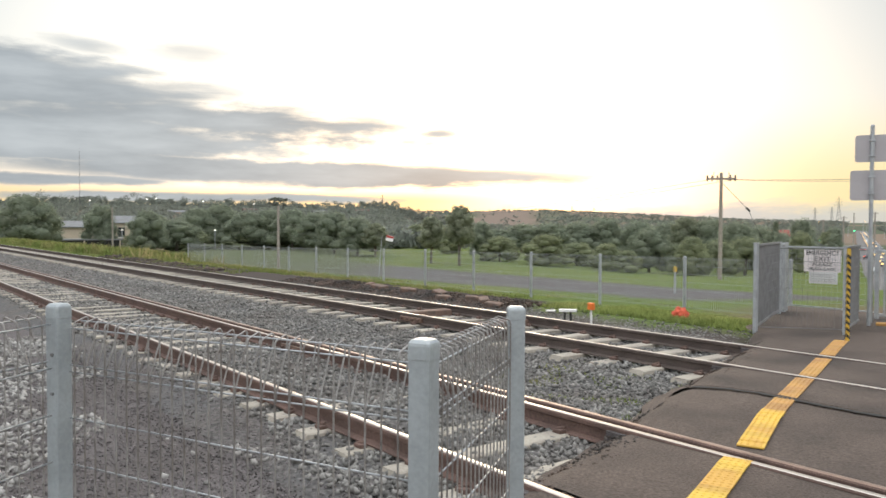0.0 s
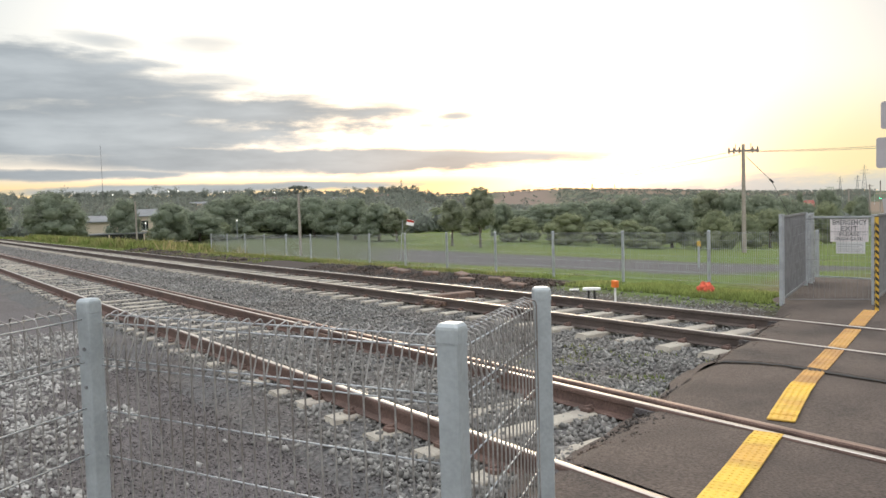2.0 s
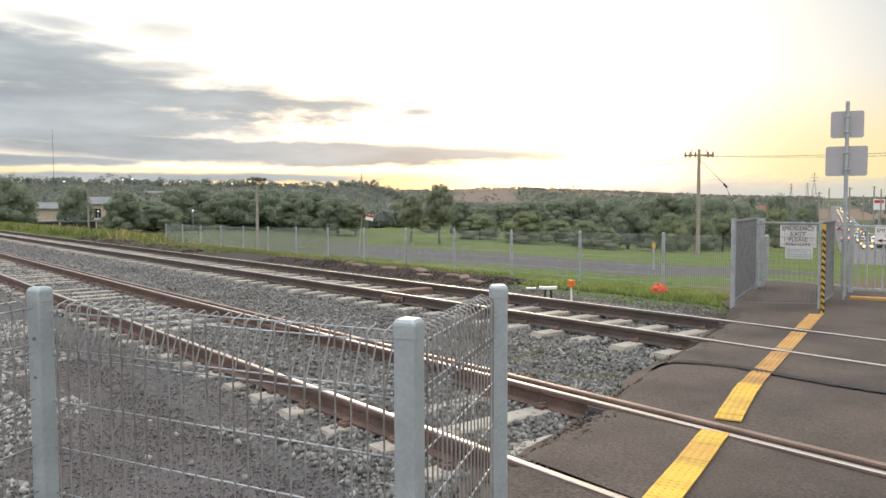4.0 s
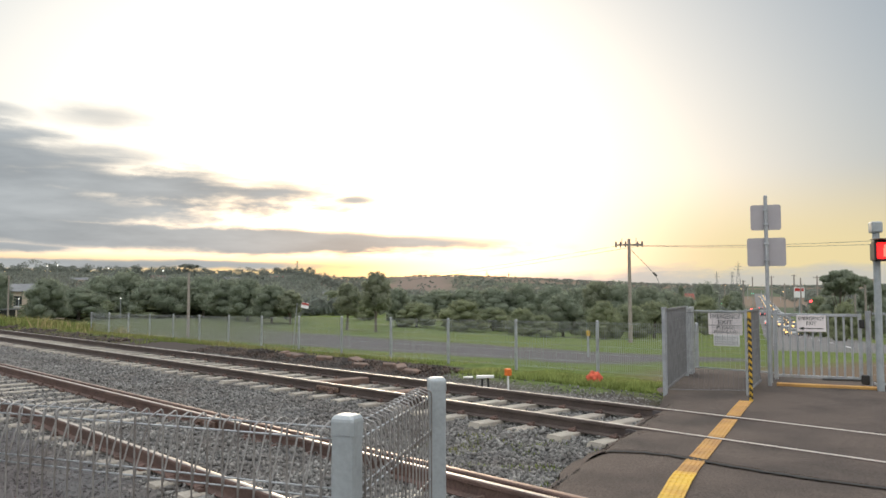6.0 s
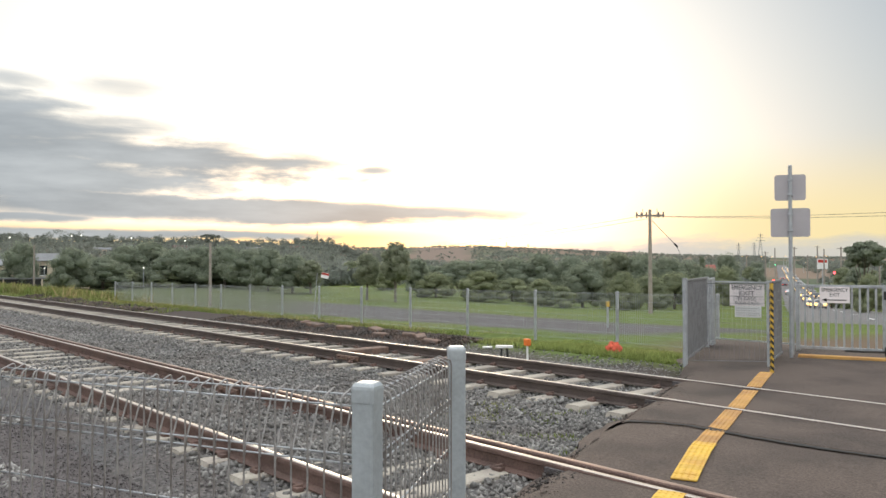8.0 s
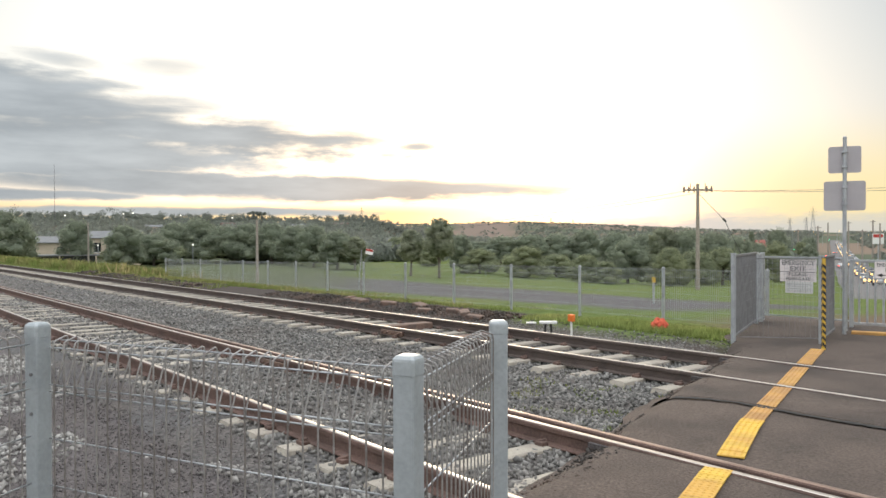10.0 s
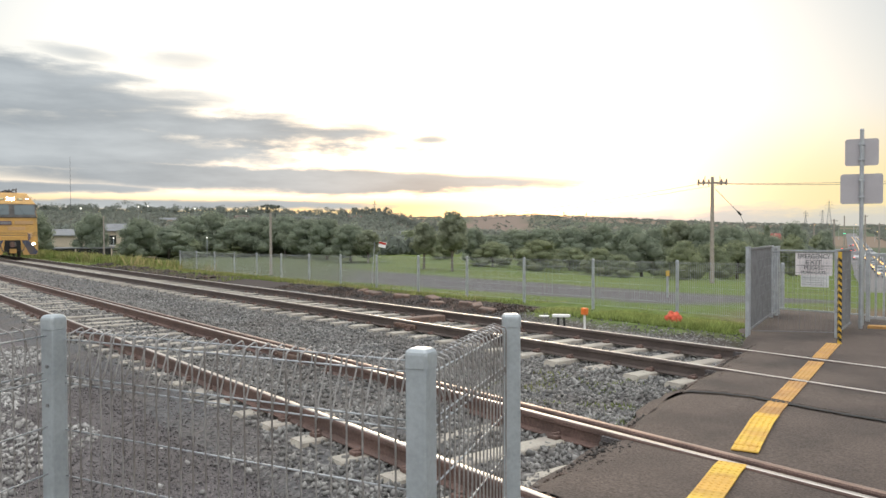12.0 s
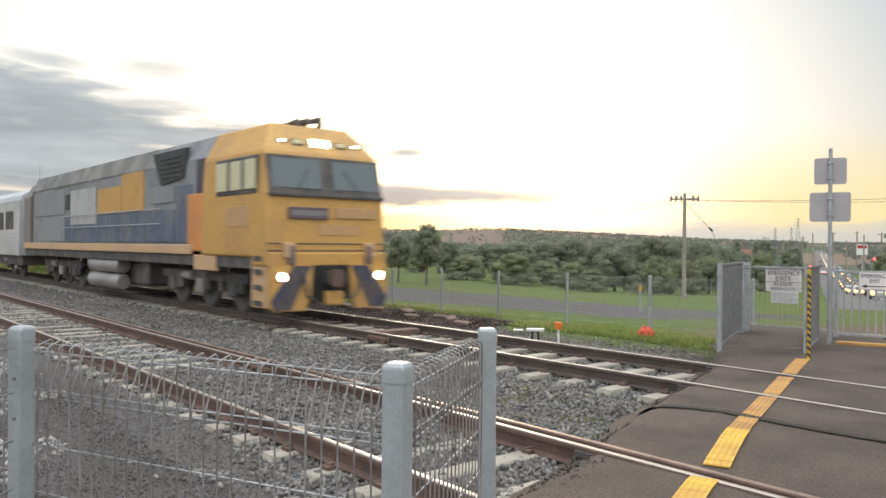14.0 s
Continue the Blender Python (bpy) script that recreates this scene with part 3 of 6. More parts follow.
sleepers("near_track_sleepers", 4.27, 1.32, -3.93, 230, NEAR_RAILS[:2])
sleepers("far_track_sleepers", 8.80, 1.30, -5.38, 230, FAR_RAILS)


# loose stones lying on the ballast: real pieces, too many to count
def stones(name, count, place, size, mt, label, seed):
    rng = np.random.default_rng(seed)
    corner = 1.35 * np.array([(1, 0, 0), (0, 1, 0), (-1, 0, 0), (0, -1, 0), (0, 0, 1), (0, 0, -1)], float)
    tri = np.array([(0, 1, 4), (1, 2, 4), (2, 3, 4), (3, 0, 4), (1, 0, 5), (2, 1, 5), (3, 2, 5), (0, 3, 5)])
    pts = place(rng, count)
    n = len(pts)
    v = corner[None] * (1 + rng.uniform(-0.3, 0.25, (n, 6, 1))) + rng.uniform(-0.45, 0.45, (n, 6, 3))
    v *= (size * rng.uniform(0.5, 1.35, (n, 1, 1))) * rng.uniform(0.6, 1.2, (n, 1, 3))
    ax = rng.normal(size=(n, 4))
    ax /= np.linalg.norm(ax, axis=1, keepdims=True)
    w, x, y, z = ax.T
    R = np.stack([np.stack([1 - 2 * (y * y + z * z), 2 * (x * y - z * w), 2 * (x * z + y * w)], -1),
                  np.stack([2 * (x * y + z * w), 1 - 2 * (x * x + z * z), 2 * (y * z - x * w)], -1),
                  np.stack([2 * (x * z - y * w), 2 * (y * z + x * w), 1 - 2 * (x * x + y * y)], -1)], 1)
    v = np.einsum("nij,nkj->nki", R, v) + pts[:, None]
    verts = v.reshape(-1, 3)
    faces = (tri[None] + 6 * np.arange(n)[:, None, None]).reshape(-1, 3)
    me = bpy.data.meshes.new(name)
    me.vertices.add(len(verts))
    me.vertices.foreach_set("co", verts.ravel())
    me.loops.add(faces.size)
    me.loops.foreach_set("vertex_index", faces.ravel())
    me.polygons.add(len(faces))
    me.polygons.foreach_set("loop_start", np.arange(0, faces.size, 3))
    me.update(calc_edges=True)
    me.materials.append(mt)
    return tagged(new(name, me), label, "stones", kind="stuff")


def on_bed(y0, y1, x0, x1, power=1.0):
    def place(rng, n):
        x = x1 - (x1 - x0) * rng.uniform(0, 1, n) ** power
        y = rng.uniform(y0, y1, n)
        keep = (x < -2.42 - 0.366 * y + 0.12 + rng.normal(0, 0.06, n)) & (y > 2.6 + 0.38 * np.clip((-5.0 - x) / 1.5, 0, 1) + rng.normal(0, 0.06, n))
        x, y = x[keep], y[keep]
        z = np.array([bed_z(a, b) for a, b in zip(x, y)]) + rng.uniform(-0.016, 0.02, len(x))
        return np.stack([x, y, z], 1)
    return place


stones("ballast_stones", 82000, on_bed(2.6, 11.2, -26, -2.8, 1.7), 0.021, STONE, "loose grey crushed stones on the track bed", 1)
stones("ballast_stones", 12000, on_bed(2.6, 10.6, -60, -18, 1.3), 0.03, STONE, "loose grey crushed stones on the track bed", 2)


def on_path(rng, n):
    x, y = rng.uniform(-14, -2.9, n), rng.uniform(-2.0, 2.7, n)
    az = np.degrees(np.arctan2(-x, y))
    keep = ((az + 2.5 * np.sin(x * 2.3) > 78.5) & (y > -1.5)) | (rng.uniform(size=n) < 0.012) | ((y + 0.1 * np.sin(x * 3) > 2.55) & (x > -6.2))
    x, y = x[keep], y[keep]
    keep = x < -2.75 - 0.25 * y
    x, y = x[keep], y[keep]
    return np.stack([x, y, -0.25 + rng.uniform(-0.01, 0.015, len(x))], 1)


stones("path_stones", 16000, on_path, 0.023, PALE_STONE, "loose pale stones beside the gravel path", 3)


def on_grit(rng, n):
    x, y = -2.7 - 9.5 * rng.uniform(0, 1, n) ** 1.4, rng.uniform(0.2, 3.0, n)
    keep = x < -2.6 - 0.25 * y
    x, y = x[keep], y[keep]
    z = np.array([max(-0.247 + 0.02 * noise.noise((a * 0.9, b * 0.9, 3)), bed_z(a, b) if b > 2.3 else -1.0) for a, b in zip(x, y)])
    return np.stack([x, y, z + rng.uniform(-0.004, 0.004, len(x))], 1)


stones("path_grit", 24000, on_grit, 0.0075, GRIT, "fine dark grit on the service path", 6)


def on_edge(rng, n):
    y = rng.uniform(2.6, 11.0, n)
    x = edge_x(y) + 0.12 + np.abs(rng.normal(0, 0.16, n))
    return np.stack([x, y, -0.02 - 0.1 * np.clip(1 - (x - edge_x(y)) / 0.35, 0, 1)], 1)


stones("edge_crumbs", 1500, on_edge, 0.011, SOIL, "crumbled asphalt and grit along the crossing's edge", 8)


def on_verge(rng, n):
    x = rng.uniform(-13.5, -6.3, n)
    y = 10.5 + np.abs(rng.normal(0, 0.75, n))
    keep = x < edge_x(y) - 0.1
    x, y = x[keep], y[keep]
    return np.stack([x, y, np.maximum([ground_z(a, b) for a, b in zip(x, y)], [bed_z(a, b) if b < 11.6 else -9 for a, b in zip(x, y)]) + 0.004], 1)


stones("verge_gravel", 7000, on_verge, 0.015, STONE, "dark gravel and dirt between the track and the grass", 9)


def on_rubble(rng, n):
    x = rng.uniform(-24, -12.5, n)
    y = 12.1 + rng.normal(size=n) * 0.6 - (x + 18) * 0.02
    hump = 0.10 * np.exp(-((y - 12.1) / 0.6) ** 2) * np.array([max(0, 0.6 + 1.5 * noise.noise((a * 0.8, 0, 5))) for a in x])
    z = np.array([ground_z(a, b) for a, b in zip(x, y)]) + hump * rng.uniform(0.3, 1.0, n)
    return np.stack([x, y, z], 1)


stones("rubble", 6000, on_rubble, 0.024, SOIL, "dark heap of soil and broken ballast beside the track", 5)

def on_bank(rng, n):
    x = rng.uniform(-47, -30, n)
    y = 11.5 + rng.normal(size=n) * 0.35 - (x + 38) * 0.02
    z = np.array([ground_z(a, b) for a, b in zip(x, y)]) + 0.16 * rng.uniform(0.0, 1.0, n) * np.array([max(0, 0.4 + 1.6 * noise.noise((a * 0.5, 2, 5))) for a in x])
    return np.stack([x, y, z], 1)


stones("rubble", 1800, on_bank, 0.05, SOIL, "dark lumps of soil and rubbish beside the bank", 15)


def on_weeds(rng, n):
    x, y = rng.uniform(-7.0, -4.3, n), 6.5 + rng.normal(size=n) * 0.45
    keep = (x < edge_x(y) - 0.05) & np.array([noise.noise((a * 1.6, b * 1.6, 9)) > 0.02 for a, b in zip(x, y)])
    x, y = x[keep], y[keep]
    return np.stack([x, y, np.array([bed_z(a, b) for a, b in zip(x, y)]) + 0.015], 1)


for k, (x, y, w, a) in enumerate(((-13.2, 11.6, 0.2, 20), (-13.9, 11.9, 0.26, -35), (-16.0, 12.2, 0.3, -15), (-14.6, 12.1, 0.16, 50), (-15.2, 11.7, 0.2, 75), (-17.3, 12.1, 0.22, 40), (-18.6, 12.0, 0.28, 5), (-19.6, 12.3, 0.18, -60))):
    t = thing("broken_block", "rust-brown broken concrete block in dark rubble", "block", pose(x, y, ground_z(x, y) + 0.04, 6, 4, a), group="blocks in the rubble")
    part("block", box(-w, -0.07 - w * 0.2, -0.1, w, 0.07 + w * 0.2, 0.04 + w * 0.2, 0.03), material("block_brown", (0.17, 0.11, 0.085), 0.9, 0, 0.3, 5, 30, 0.6, (0.09, 0.07, 0.06), 0.7) if k == 0 else bpy.data.materials["block_brown"], t)
for x, y, w in ((-10.05, 8.85, 0.13), (-12.2, 8.8, 0.14)):
    t = thing("timber_crossbeam", "rust-stained timber beam between the rails", "beam", pose(x, y, -0.15), group="timbers between the rails")
    part("beam", box(-w, -0.72, -0.05, w, 0.7, 0.09, 0.02), bpy.data.materials["block_brown"], t)


# ---------------------------------------------------------------- yellow tactile line
LINE = [(-5.23, 11.12), (-4.64, 9.43), (-4.13, 8.0), (-3.71, 6.84), (-3.43, 6.05), (-3.05, 5.15), (-2.89, 4.66), (-2.66, 4.06), (-2.3, 3.1)]


def tactile():
    t = thing("tactile_line", "worn yellow tactile guide strip across the rails", "tactile strip", kind="structure")
    dense = []
    for (ax, ay), (bx, by) in zip(LINE, LINE[1:]):
        n = max(1, round(math.hypot(bx - ax, by - ay) / 0.15))
        dense += [(ax + (bx - ax) * k / n, ay + (by - ay) * k / n) for k in range(n)]
    dense.append(LINE[-1])
    bm = bmesh.new()
    box(-0.09, -0.146, 0, 0.09, 0.146, 0.012, 0.002, bm)
    for i in range(4):
        for j in range(3):
            cyl((-0.066 + 0.044 * i, -0.096 + 0.096 * j, 0.011), (-0.066 + 0.044 * i, -0.096 + 0.096 * j, 0.016), 0.013, 0.009, 6, bm)
    me = bpy.data.meshes.new("tile")
    bm.to_mesh(me)
    bm.free()
    me.materials.append(YELLOW)
    worn = me.copy()
    worn.materials.clear()
    worn.materials.append(WORN_YELLOW)
    for (ax, ay), (bx, by) in zip(dense, dense[1:]):
        cx, cy = (ax + bx) / 2, (ay + by) / 2
        if any(-0.09 < cy - r < 0.11 for r in NEAR_RAILS + FAR_RAILS):
            continue
        near = cy < 6.3
        o = share("tile", me if near else worn, t, pose(cx, cy, asphalt_z(cx, cy) + (0.001 if not near else 0.006), 0, 0, math.degrees(math.atan2(by - ay, bx - ax)) - 90))
        o.scale = (0.98 if not near else 1.05, math.hypot(bx - ax, by - ay) / 0.292, 1)


tactile()


# ---------------------------------------------------------------- roll-top mesh fence beside the camera
def post_cap(w, h):
    bm = bmesh.new()
    c = w * 0.22
    ring = [(-w + c, -w), (w - c, -w), (w, -w + c), (w, w - c), (w - c, w), (-w + c, w), (-w, w - c), (-w, -w + c)]
    levels = [(h - 0.05, 1.0), (h - 0.049, 1.07), (h - 0.016, 1.07), (h - 0.009, 1.03), (h - 0.002, 0.86), (h, 0.7)]
    rows = [[bm.verts.new((x * s, y * s, z)) for x, y in ring] for z, s in levels]
    for a, b in zip(rows, rows[1:]):
        for k in range(8):
            bm.faces.new((a[k], a[(k + 1) % 8], b[(k + 1) % 8], b[k]))
    bm.faces.new(rows[-1])
    bm.faces.new(rows[0][::-1])
    return bm


def square_post(x, y, z0, z1, w, turn, label="grey powder-coated square steel fence post with a cap", name="fence_post", group="posts of the mesh fence"):
    t = thing(name, label, "fence post", pose(x, y, z0, 0, 0, turn), group=group)
    h = z1 - z0
    part("post", box(-w, -w, 0, w, w, h - 0.045, w * 0.2), PAINTED, t)
    part("cap", post_cap(w, h), PAINTED, t)
    for z in (h - 0.17, h - 0.3) if w < 0.0295 else ():
        part("bracket", box(-0.012, w - 0.004, z - 0.015, 0.012, w + 0.008, z + 0.015, 0.003), GALV, t)
        part("bolt", cyl((w * 0.2, -w - 0.006, z), (w * 0.2, -w + 0.002, z), 0.006, n=6), DARK_MESH, t)
    return t


def rolltop(p, q, top, bottom, tz0=0.0, tz1=0.0, side=1, label="roll-top welded wire fence panel in grey"):
    """A panel from p to q: folded triangular top, vertical wires, cross wires. tz0, tz1: how much higher each end sits."""
    (ax, ay), (bx, by) = p, q
    ln = math.hypot(bx - ax, by - ay)
    turn = math.degrees(math.atan2(by - ay, bx - ax))
    slope = math.degrees(math.atan2(tz1 - tz0, ln))
    t = thing("roll_top_fence", label, "fence", pose(ax, ay, bottom + tz0, 0, -slope, turn), group="panels of the mesh fence")
    h = top - bottom
    d = 0.055 * side
    n = int(ln / 0.05)
    loop = [(0, 0, 0.0), (0, 0, h - 0.035)]
    loop += [(0, d * 0.14 * (1 - math.cos(radians(a))), h - 0.035 + 0.022 * math.sin(radians(a))) for a in (25, 50, 75, 90)]
    loop += [(0, d * (0.84 + 0.16 * math.sin(radians(a))), h - 0.012 + 0.012 * math.cos(radians(a))) for a in (0, 35, 65, 90, 120)]
    loop += [(0, d * 0.93, h - 0.04), (0, d * 0.1, h - 0.165), (0, d * 0.06, h - 0.19)]
    vs, fs = tube(loop, 0.0027, 6)
    me = bpy.data.meshes.new("vertical_wire")
    me.from_pydata([tuple(v) for v in vs], [], fs)
    me.materials.append(WIRE)
    for k in range(n):
        share("vertical_wire", me, t, pose(0.03 + (ln - 0.06) * k / (n - 1), 0, 0))
    for z, yy in ((h - 0.036, 0.006), (h - 0.016, d * 0.94), (h - 0.16, d * 0.14), (h - 0.182, 0.006), (h - 0.338, 0.006), (h - 0.494, 0.006), (h - 0.65, 0.006), (h - 0.806, 0.006), (h - 0.962, 0.006), (0.03, 0.006)):
        bar("cross_wire", [(0.0, yy, z), (ln, yy, z)], 0.003, GALV, t, 6)
    return t


A, B, C = (-1.56, 1.15), (-2.15, 2.01), (-2.85, 0.57)
square_post(*A, -0.1, 1.305, 0.030, 25)
square_post(*B, -0.1, 1.285, 0.0315, -36)
square_post(*C, -0.25, 1.322, 0.029, 26)
square_post(C[0] + 1.22, C[1] - 1.65, -0.1, 1.322, 0.029, -53)
rolltop((C[0] + 0.04, C[1] + 0.02), (A[0] - 0.04, A[1] - 0.02), 1.276, 0.1, 0.0, 0.0, 1)
rolltop((A[0] - 0.02, A[1] + 0.04), (B[0] + 0.02, B[1] - 0.04), 1.262, 0.1, 0.0, -0.01, 1)
rolltop((C[0] + 0.03, C[1] - 0.035), (C[0] + 1.2, C[1] - 1.62), 1.292, 0.05, 0, 0.0, -1)


# ---------------------------------------------------------------- wire fence along the far side
def wire_fence():
    xs = [-8.45 - 2.6 * k for k in range(15)]
    t = thing("wire_fence", "low galvanised wire mesh fence along the railway land", "fence", kind="structure")
    bm = cyl((0, 0, -0.3), (0, 0, 1.0), 0.04, n=10)
    cyl((0, 0, 1.0), (0, 0, 1.035), 0.048, 0.03, 10, bm)
    me = bpy.data.meshes.new("post")
    bm.to_mesh(me)
    bm.free()
    me.materials.append(GALV)
    tops = [(x, interp(-x, [(8, 0.92), (11, 0.9), (20, 0.81), (27, 0.70), (36, 0.6), (50, 0.54)])) for x in xs]
    for x, z in tops:
        share("post", me, t, pose(x, 15.7, z - 1.03))
    for (x0, z0), (x1, z1) in zip(tops, tops[1:]):
        vs, fs = [], []
        for f in (0.0, 0.02, 0.16, 0.32, 0.48, 0.64, 0.8, 0.97):
            v, g = tube([(x0, 15.66, z0 - 0.04 - f * 1.2), (x1, 15.66, z1 - 0.04 - f * 1.2)], 0.004, 4)
            fs += [tuple(i + len(vs) for i in q) for q in g]
            vs += v
        n = 50
        for k in range(n):
            x = x0 + (x1 - x0) * (k + 0.5) / n
            z = z0 + (z1 - z0) * (k + 0.5) / n
            v, g = tube([(x, 15.66, z - 0.06), (x, 15.66, z - 1.24)], 0.0038, 3)
            fs += [tuple(i + len(vs) for i in q) for q in g]
            vs += v
        raw("mesh", vs, fs, GALV, t)


wire_fence()


# ---------------------------------------------------------------- walkers' gate on the far side
def mesh_panel(p, q, z0, z1, step_x=0.05, step_z=0.16, name="mesh_panel", label="grey welded wire panel of the walkers' enclosure", frame_r=0.018, wire_r=0.0032, group="panels of the enclosure", wires=GALV):
    (ax, ay), (bx, by) = p, q
    ln = math.hypot(bx - ax, by - ay)
    t = thing(name, label, "fence panel", pose(ax, ay, 0, 0, 0, math.degrees(math.atan2(by - ay, bx - ax))), group=group)
    for z in (z0, z1):
        part("rail", box(0, -frame_r, z - frame_r, ln, frame_r, z + frame_r, frame_r * 0.2), wires, t)
    n = max(2, int(ln / step_x))
    vs, fs = tube([(0, 0, z0), (0, 0, z1)], wire_r, 5)
    me = bpy.data.meshes.new("vertical_wire")
    me.from_pydata([tuple(v) for v in vs], [], fs)
    me.materials.append(wires)
    for k in range(1, n):
        share("vertical_wire", me, t, pose(ln * k / n, 0, 0))
    z = z0 + step_z
    while z < z1 - 0.05:
        bar("cross_wire", [(0, 0, z), (ln, 0, z)], wire_r, wires, t, 5)
        z += step_z
    return t


def gate_post(x, y, h, w=0.03, z0=-0.05):
    t = thing("gate_post", "galvanised square steel post of the walkers' enclosure", "post", pose(x, y, z0), group="posts of the enclosure")
    part("post", box(-w, -w, 0, w, w, h - z0, 0.006), GALV, t)
    part("cap", box(-w - 0.004, -w - 0.004, h - z0 - 0.002, w + 0.004, w + 0.004, h - z0 + 0.014, 0.005), GALV, t)
    return t


PA, PB, PC, PD = (-6.5, 11.05), (-7.58, 13.68), (-7.82, 14.35), (-5.52, 11.85)
for (x, y), h in ((PA, 1.34), (PB, 1.31), (PC, 1.29), ((-7.72, 14.1), 1.28), ((-6.15, 14.35), 1.24), (PD, 1.30)):
    gate_post(x, y, h)
mesh_panel(PA, PB, 0.06, 1.31, 0.03, 0.15, wire_r=0.0042, wires=DARK_MESH)
mesh_panel(PB, (-7.72, 14.1), 0.06, 1.27, 0.03, 0.15)
mesh_panel((PA[0] + 0.05, PA[1] + 0.04), PD, 0.06, 1.27, 0.075, 0.3, frame_r=0.005, wire_r=0.0018, wires=DARK_MESH)
mesh_panel(PD, (-5.98, 13.3), 0.06, 1.29, 0.03, 0.15, wire_r=0.004, wires=DARK_MESH)
gate = mesh_panel(PC, (-6.15, 14.35), 0.1, 1.22, 0.095, 0.1, "emergency_gate", "wire mesh emergency exit gate with two signs", 0.014, 0.0024, "gates")


def sign_board(name, label, m, w, h, lines, mt=PINKISH, parent=None):
    t = thing(name, label, "sign", m)
    part("panel", box(-w / 2, 0.0, -h / 2, w / 2, 0.006, h / 2, 0.002), mt, t)
    for text, size, width, z in lines:
        words(text, size, BLACK, t, pose(0, -0.003, z, 90), width=width)
    return t


SIGN_TURN = 24
gx, gy = -7.14, 14.385
s1 = sign_board("emergency_sign", "white sign with black capitals on the mesh gate", pose(gx, gy, 0.97, 0, 0, 8), 0.66, 0.42, (("EMERGENCY", 0.125, 0.58, 0.14), ("EXIT", 0.12, 0.28, 0.03), ("PLEASE", 0.085, 0.34, -0.075), ("PUSH GATE", 0.085, 0.44, -0.16)))
for z in (0.19, -0.028):
    part("divider", box(-0.32, -0.004, z - 0.004 if z < 0 else 0.203, 0.32, -0.001, z + 0.004 if z < 0 else 0.208), BLACK, s1)
s2 = thing("notice", "small white notice with unreadable rows of print", "sign", pose(gx + 0.02, gy, 0.65, 0, 0, 8))
part("panel", box(-0.25, 0, -0.11, 0.25, 0.006, 0.11, 0.002), WHITE, s2)
for k in range(4):
    part("print_bar", box(-0.22, -0.003, 0.06 - 0.045 * k, 0.2 - 0.05 * (k % 2), -0.001, 0.072 - 0.045 * k), material("faded_print", (0.45, 0.44, 0.44), 0.6) if k == 0 else bpy.data.materials["faded_print"], s2)


def striped_post():
    x, y, h = -5.18, 11.19, 1.315
    t = thing("bollard", "square post with yellow and black diagonal hazard stripes", "bollard", pose(x, y, -0.02, 0, 0, 44))
    w = 0.022
    part("post", box(-w, -w, 0, w, w, h, 0.004), YELLOW_PAINT, t)
    part("cap", box(-w - 0.004, -w - 0.004, h, w + 0.004, w + 0.004, h + 0.012, 0.004), BLACK, t)
    n = 13
    for k in range(n):
        z = 0.03 + k * (h - 0.1) / n
        for sgn in (-1, 1):
            for axis in (0, 1):
                if axis == 0:
                    o = [(-w, z + 0.045), (w, z), (w, z + 0.046), (-w, z + 0.091)]
                    vs = [(a, sgn * (w + 0.0025), b) for a, b in o]
                else:
                    o = [(-w, z + 0.045), (w, z), (w, z + 0.046), (-w, z + 0.091)]
                    vs = [(sgn * (w + 0.0025), a, b) for a, b in o]
                raw("stripe", vs, [(0, 1, 2, 3)], BLACK, t)


striped_post()


def street_sign():
    x, y = -5.79, 13.24
    t = thing("street_sign", "grey backs of two road signs on a galvanised pole", "road sign", pose(x, y, -0.05, 0, 0, 26))
    part("pole", cyl((0, 0, 0), (0, 0, 3.29), 0.032, n=14), GALV, t)
    part("pole_cap", cyl((0, 0, 3.29), (0, 0, 3.31), 0.034, 0.024, 14), GALV, t)
    backs = material("sign_back", (0.42, 0.40, 0.42), 0.5, 0.3, 0.05, 4, 60, 0.02, (0.37, 0.35, 0.37), 0.5)
    for z, w, h, nm in ((2.93, 0.49, 0.44, "sign_plate"), (2.33, 0.62, 0.49, "sign_plate")):
        bm = bmesh.new()
        r = 0.04
        pts = []
        for cx, cz, a0 in ((w / 2 - r, h / 2 - r, 0), (-w / 2 + r, h / 2 - r, 90), (-w / 2 + r, -h / 2 + r, 180), (w / 2 - r, -h / 2 + r, 270)):
            for k in range(5):
                a = radians(a0 + 22.5 * k)
                pts.append((cx + r * math.cos(a), z + cz + r * math.sin(a)))
        prism(pts, 0.04, 0.046, bm, "y")
        part(nm, bm, backs, t, "plain grey back of a road sign with rounded corners")
        for dz in (h * 0.28, -h * 0.28):
            part("clamp", box(-0.045, -0.04, z + dz - 0.015, 0.045, 0.041, z + dz + 0.015, 0.004), GALV, t)


street_sign()


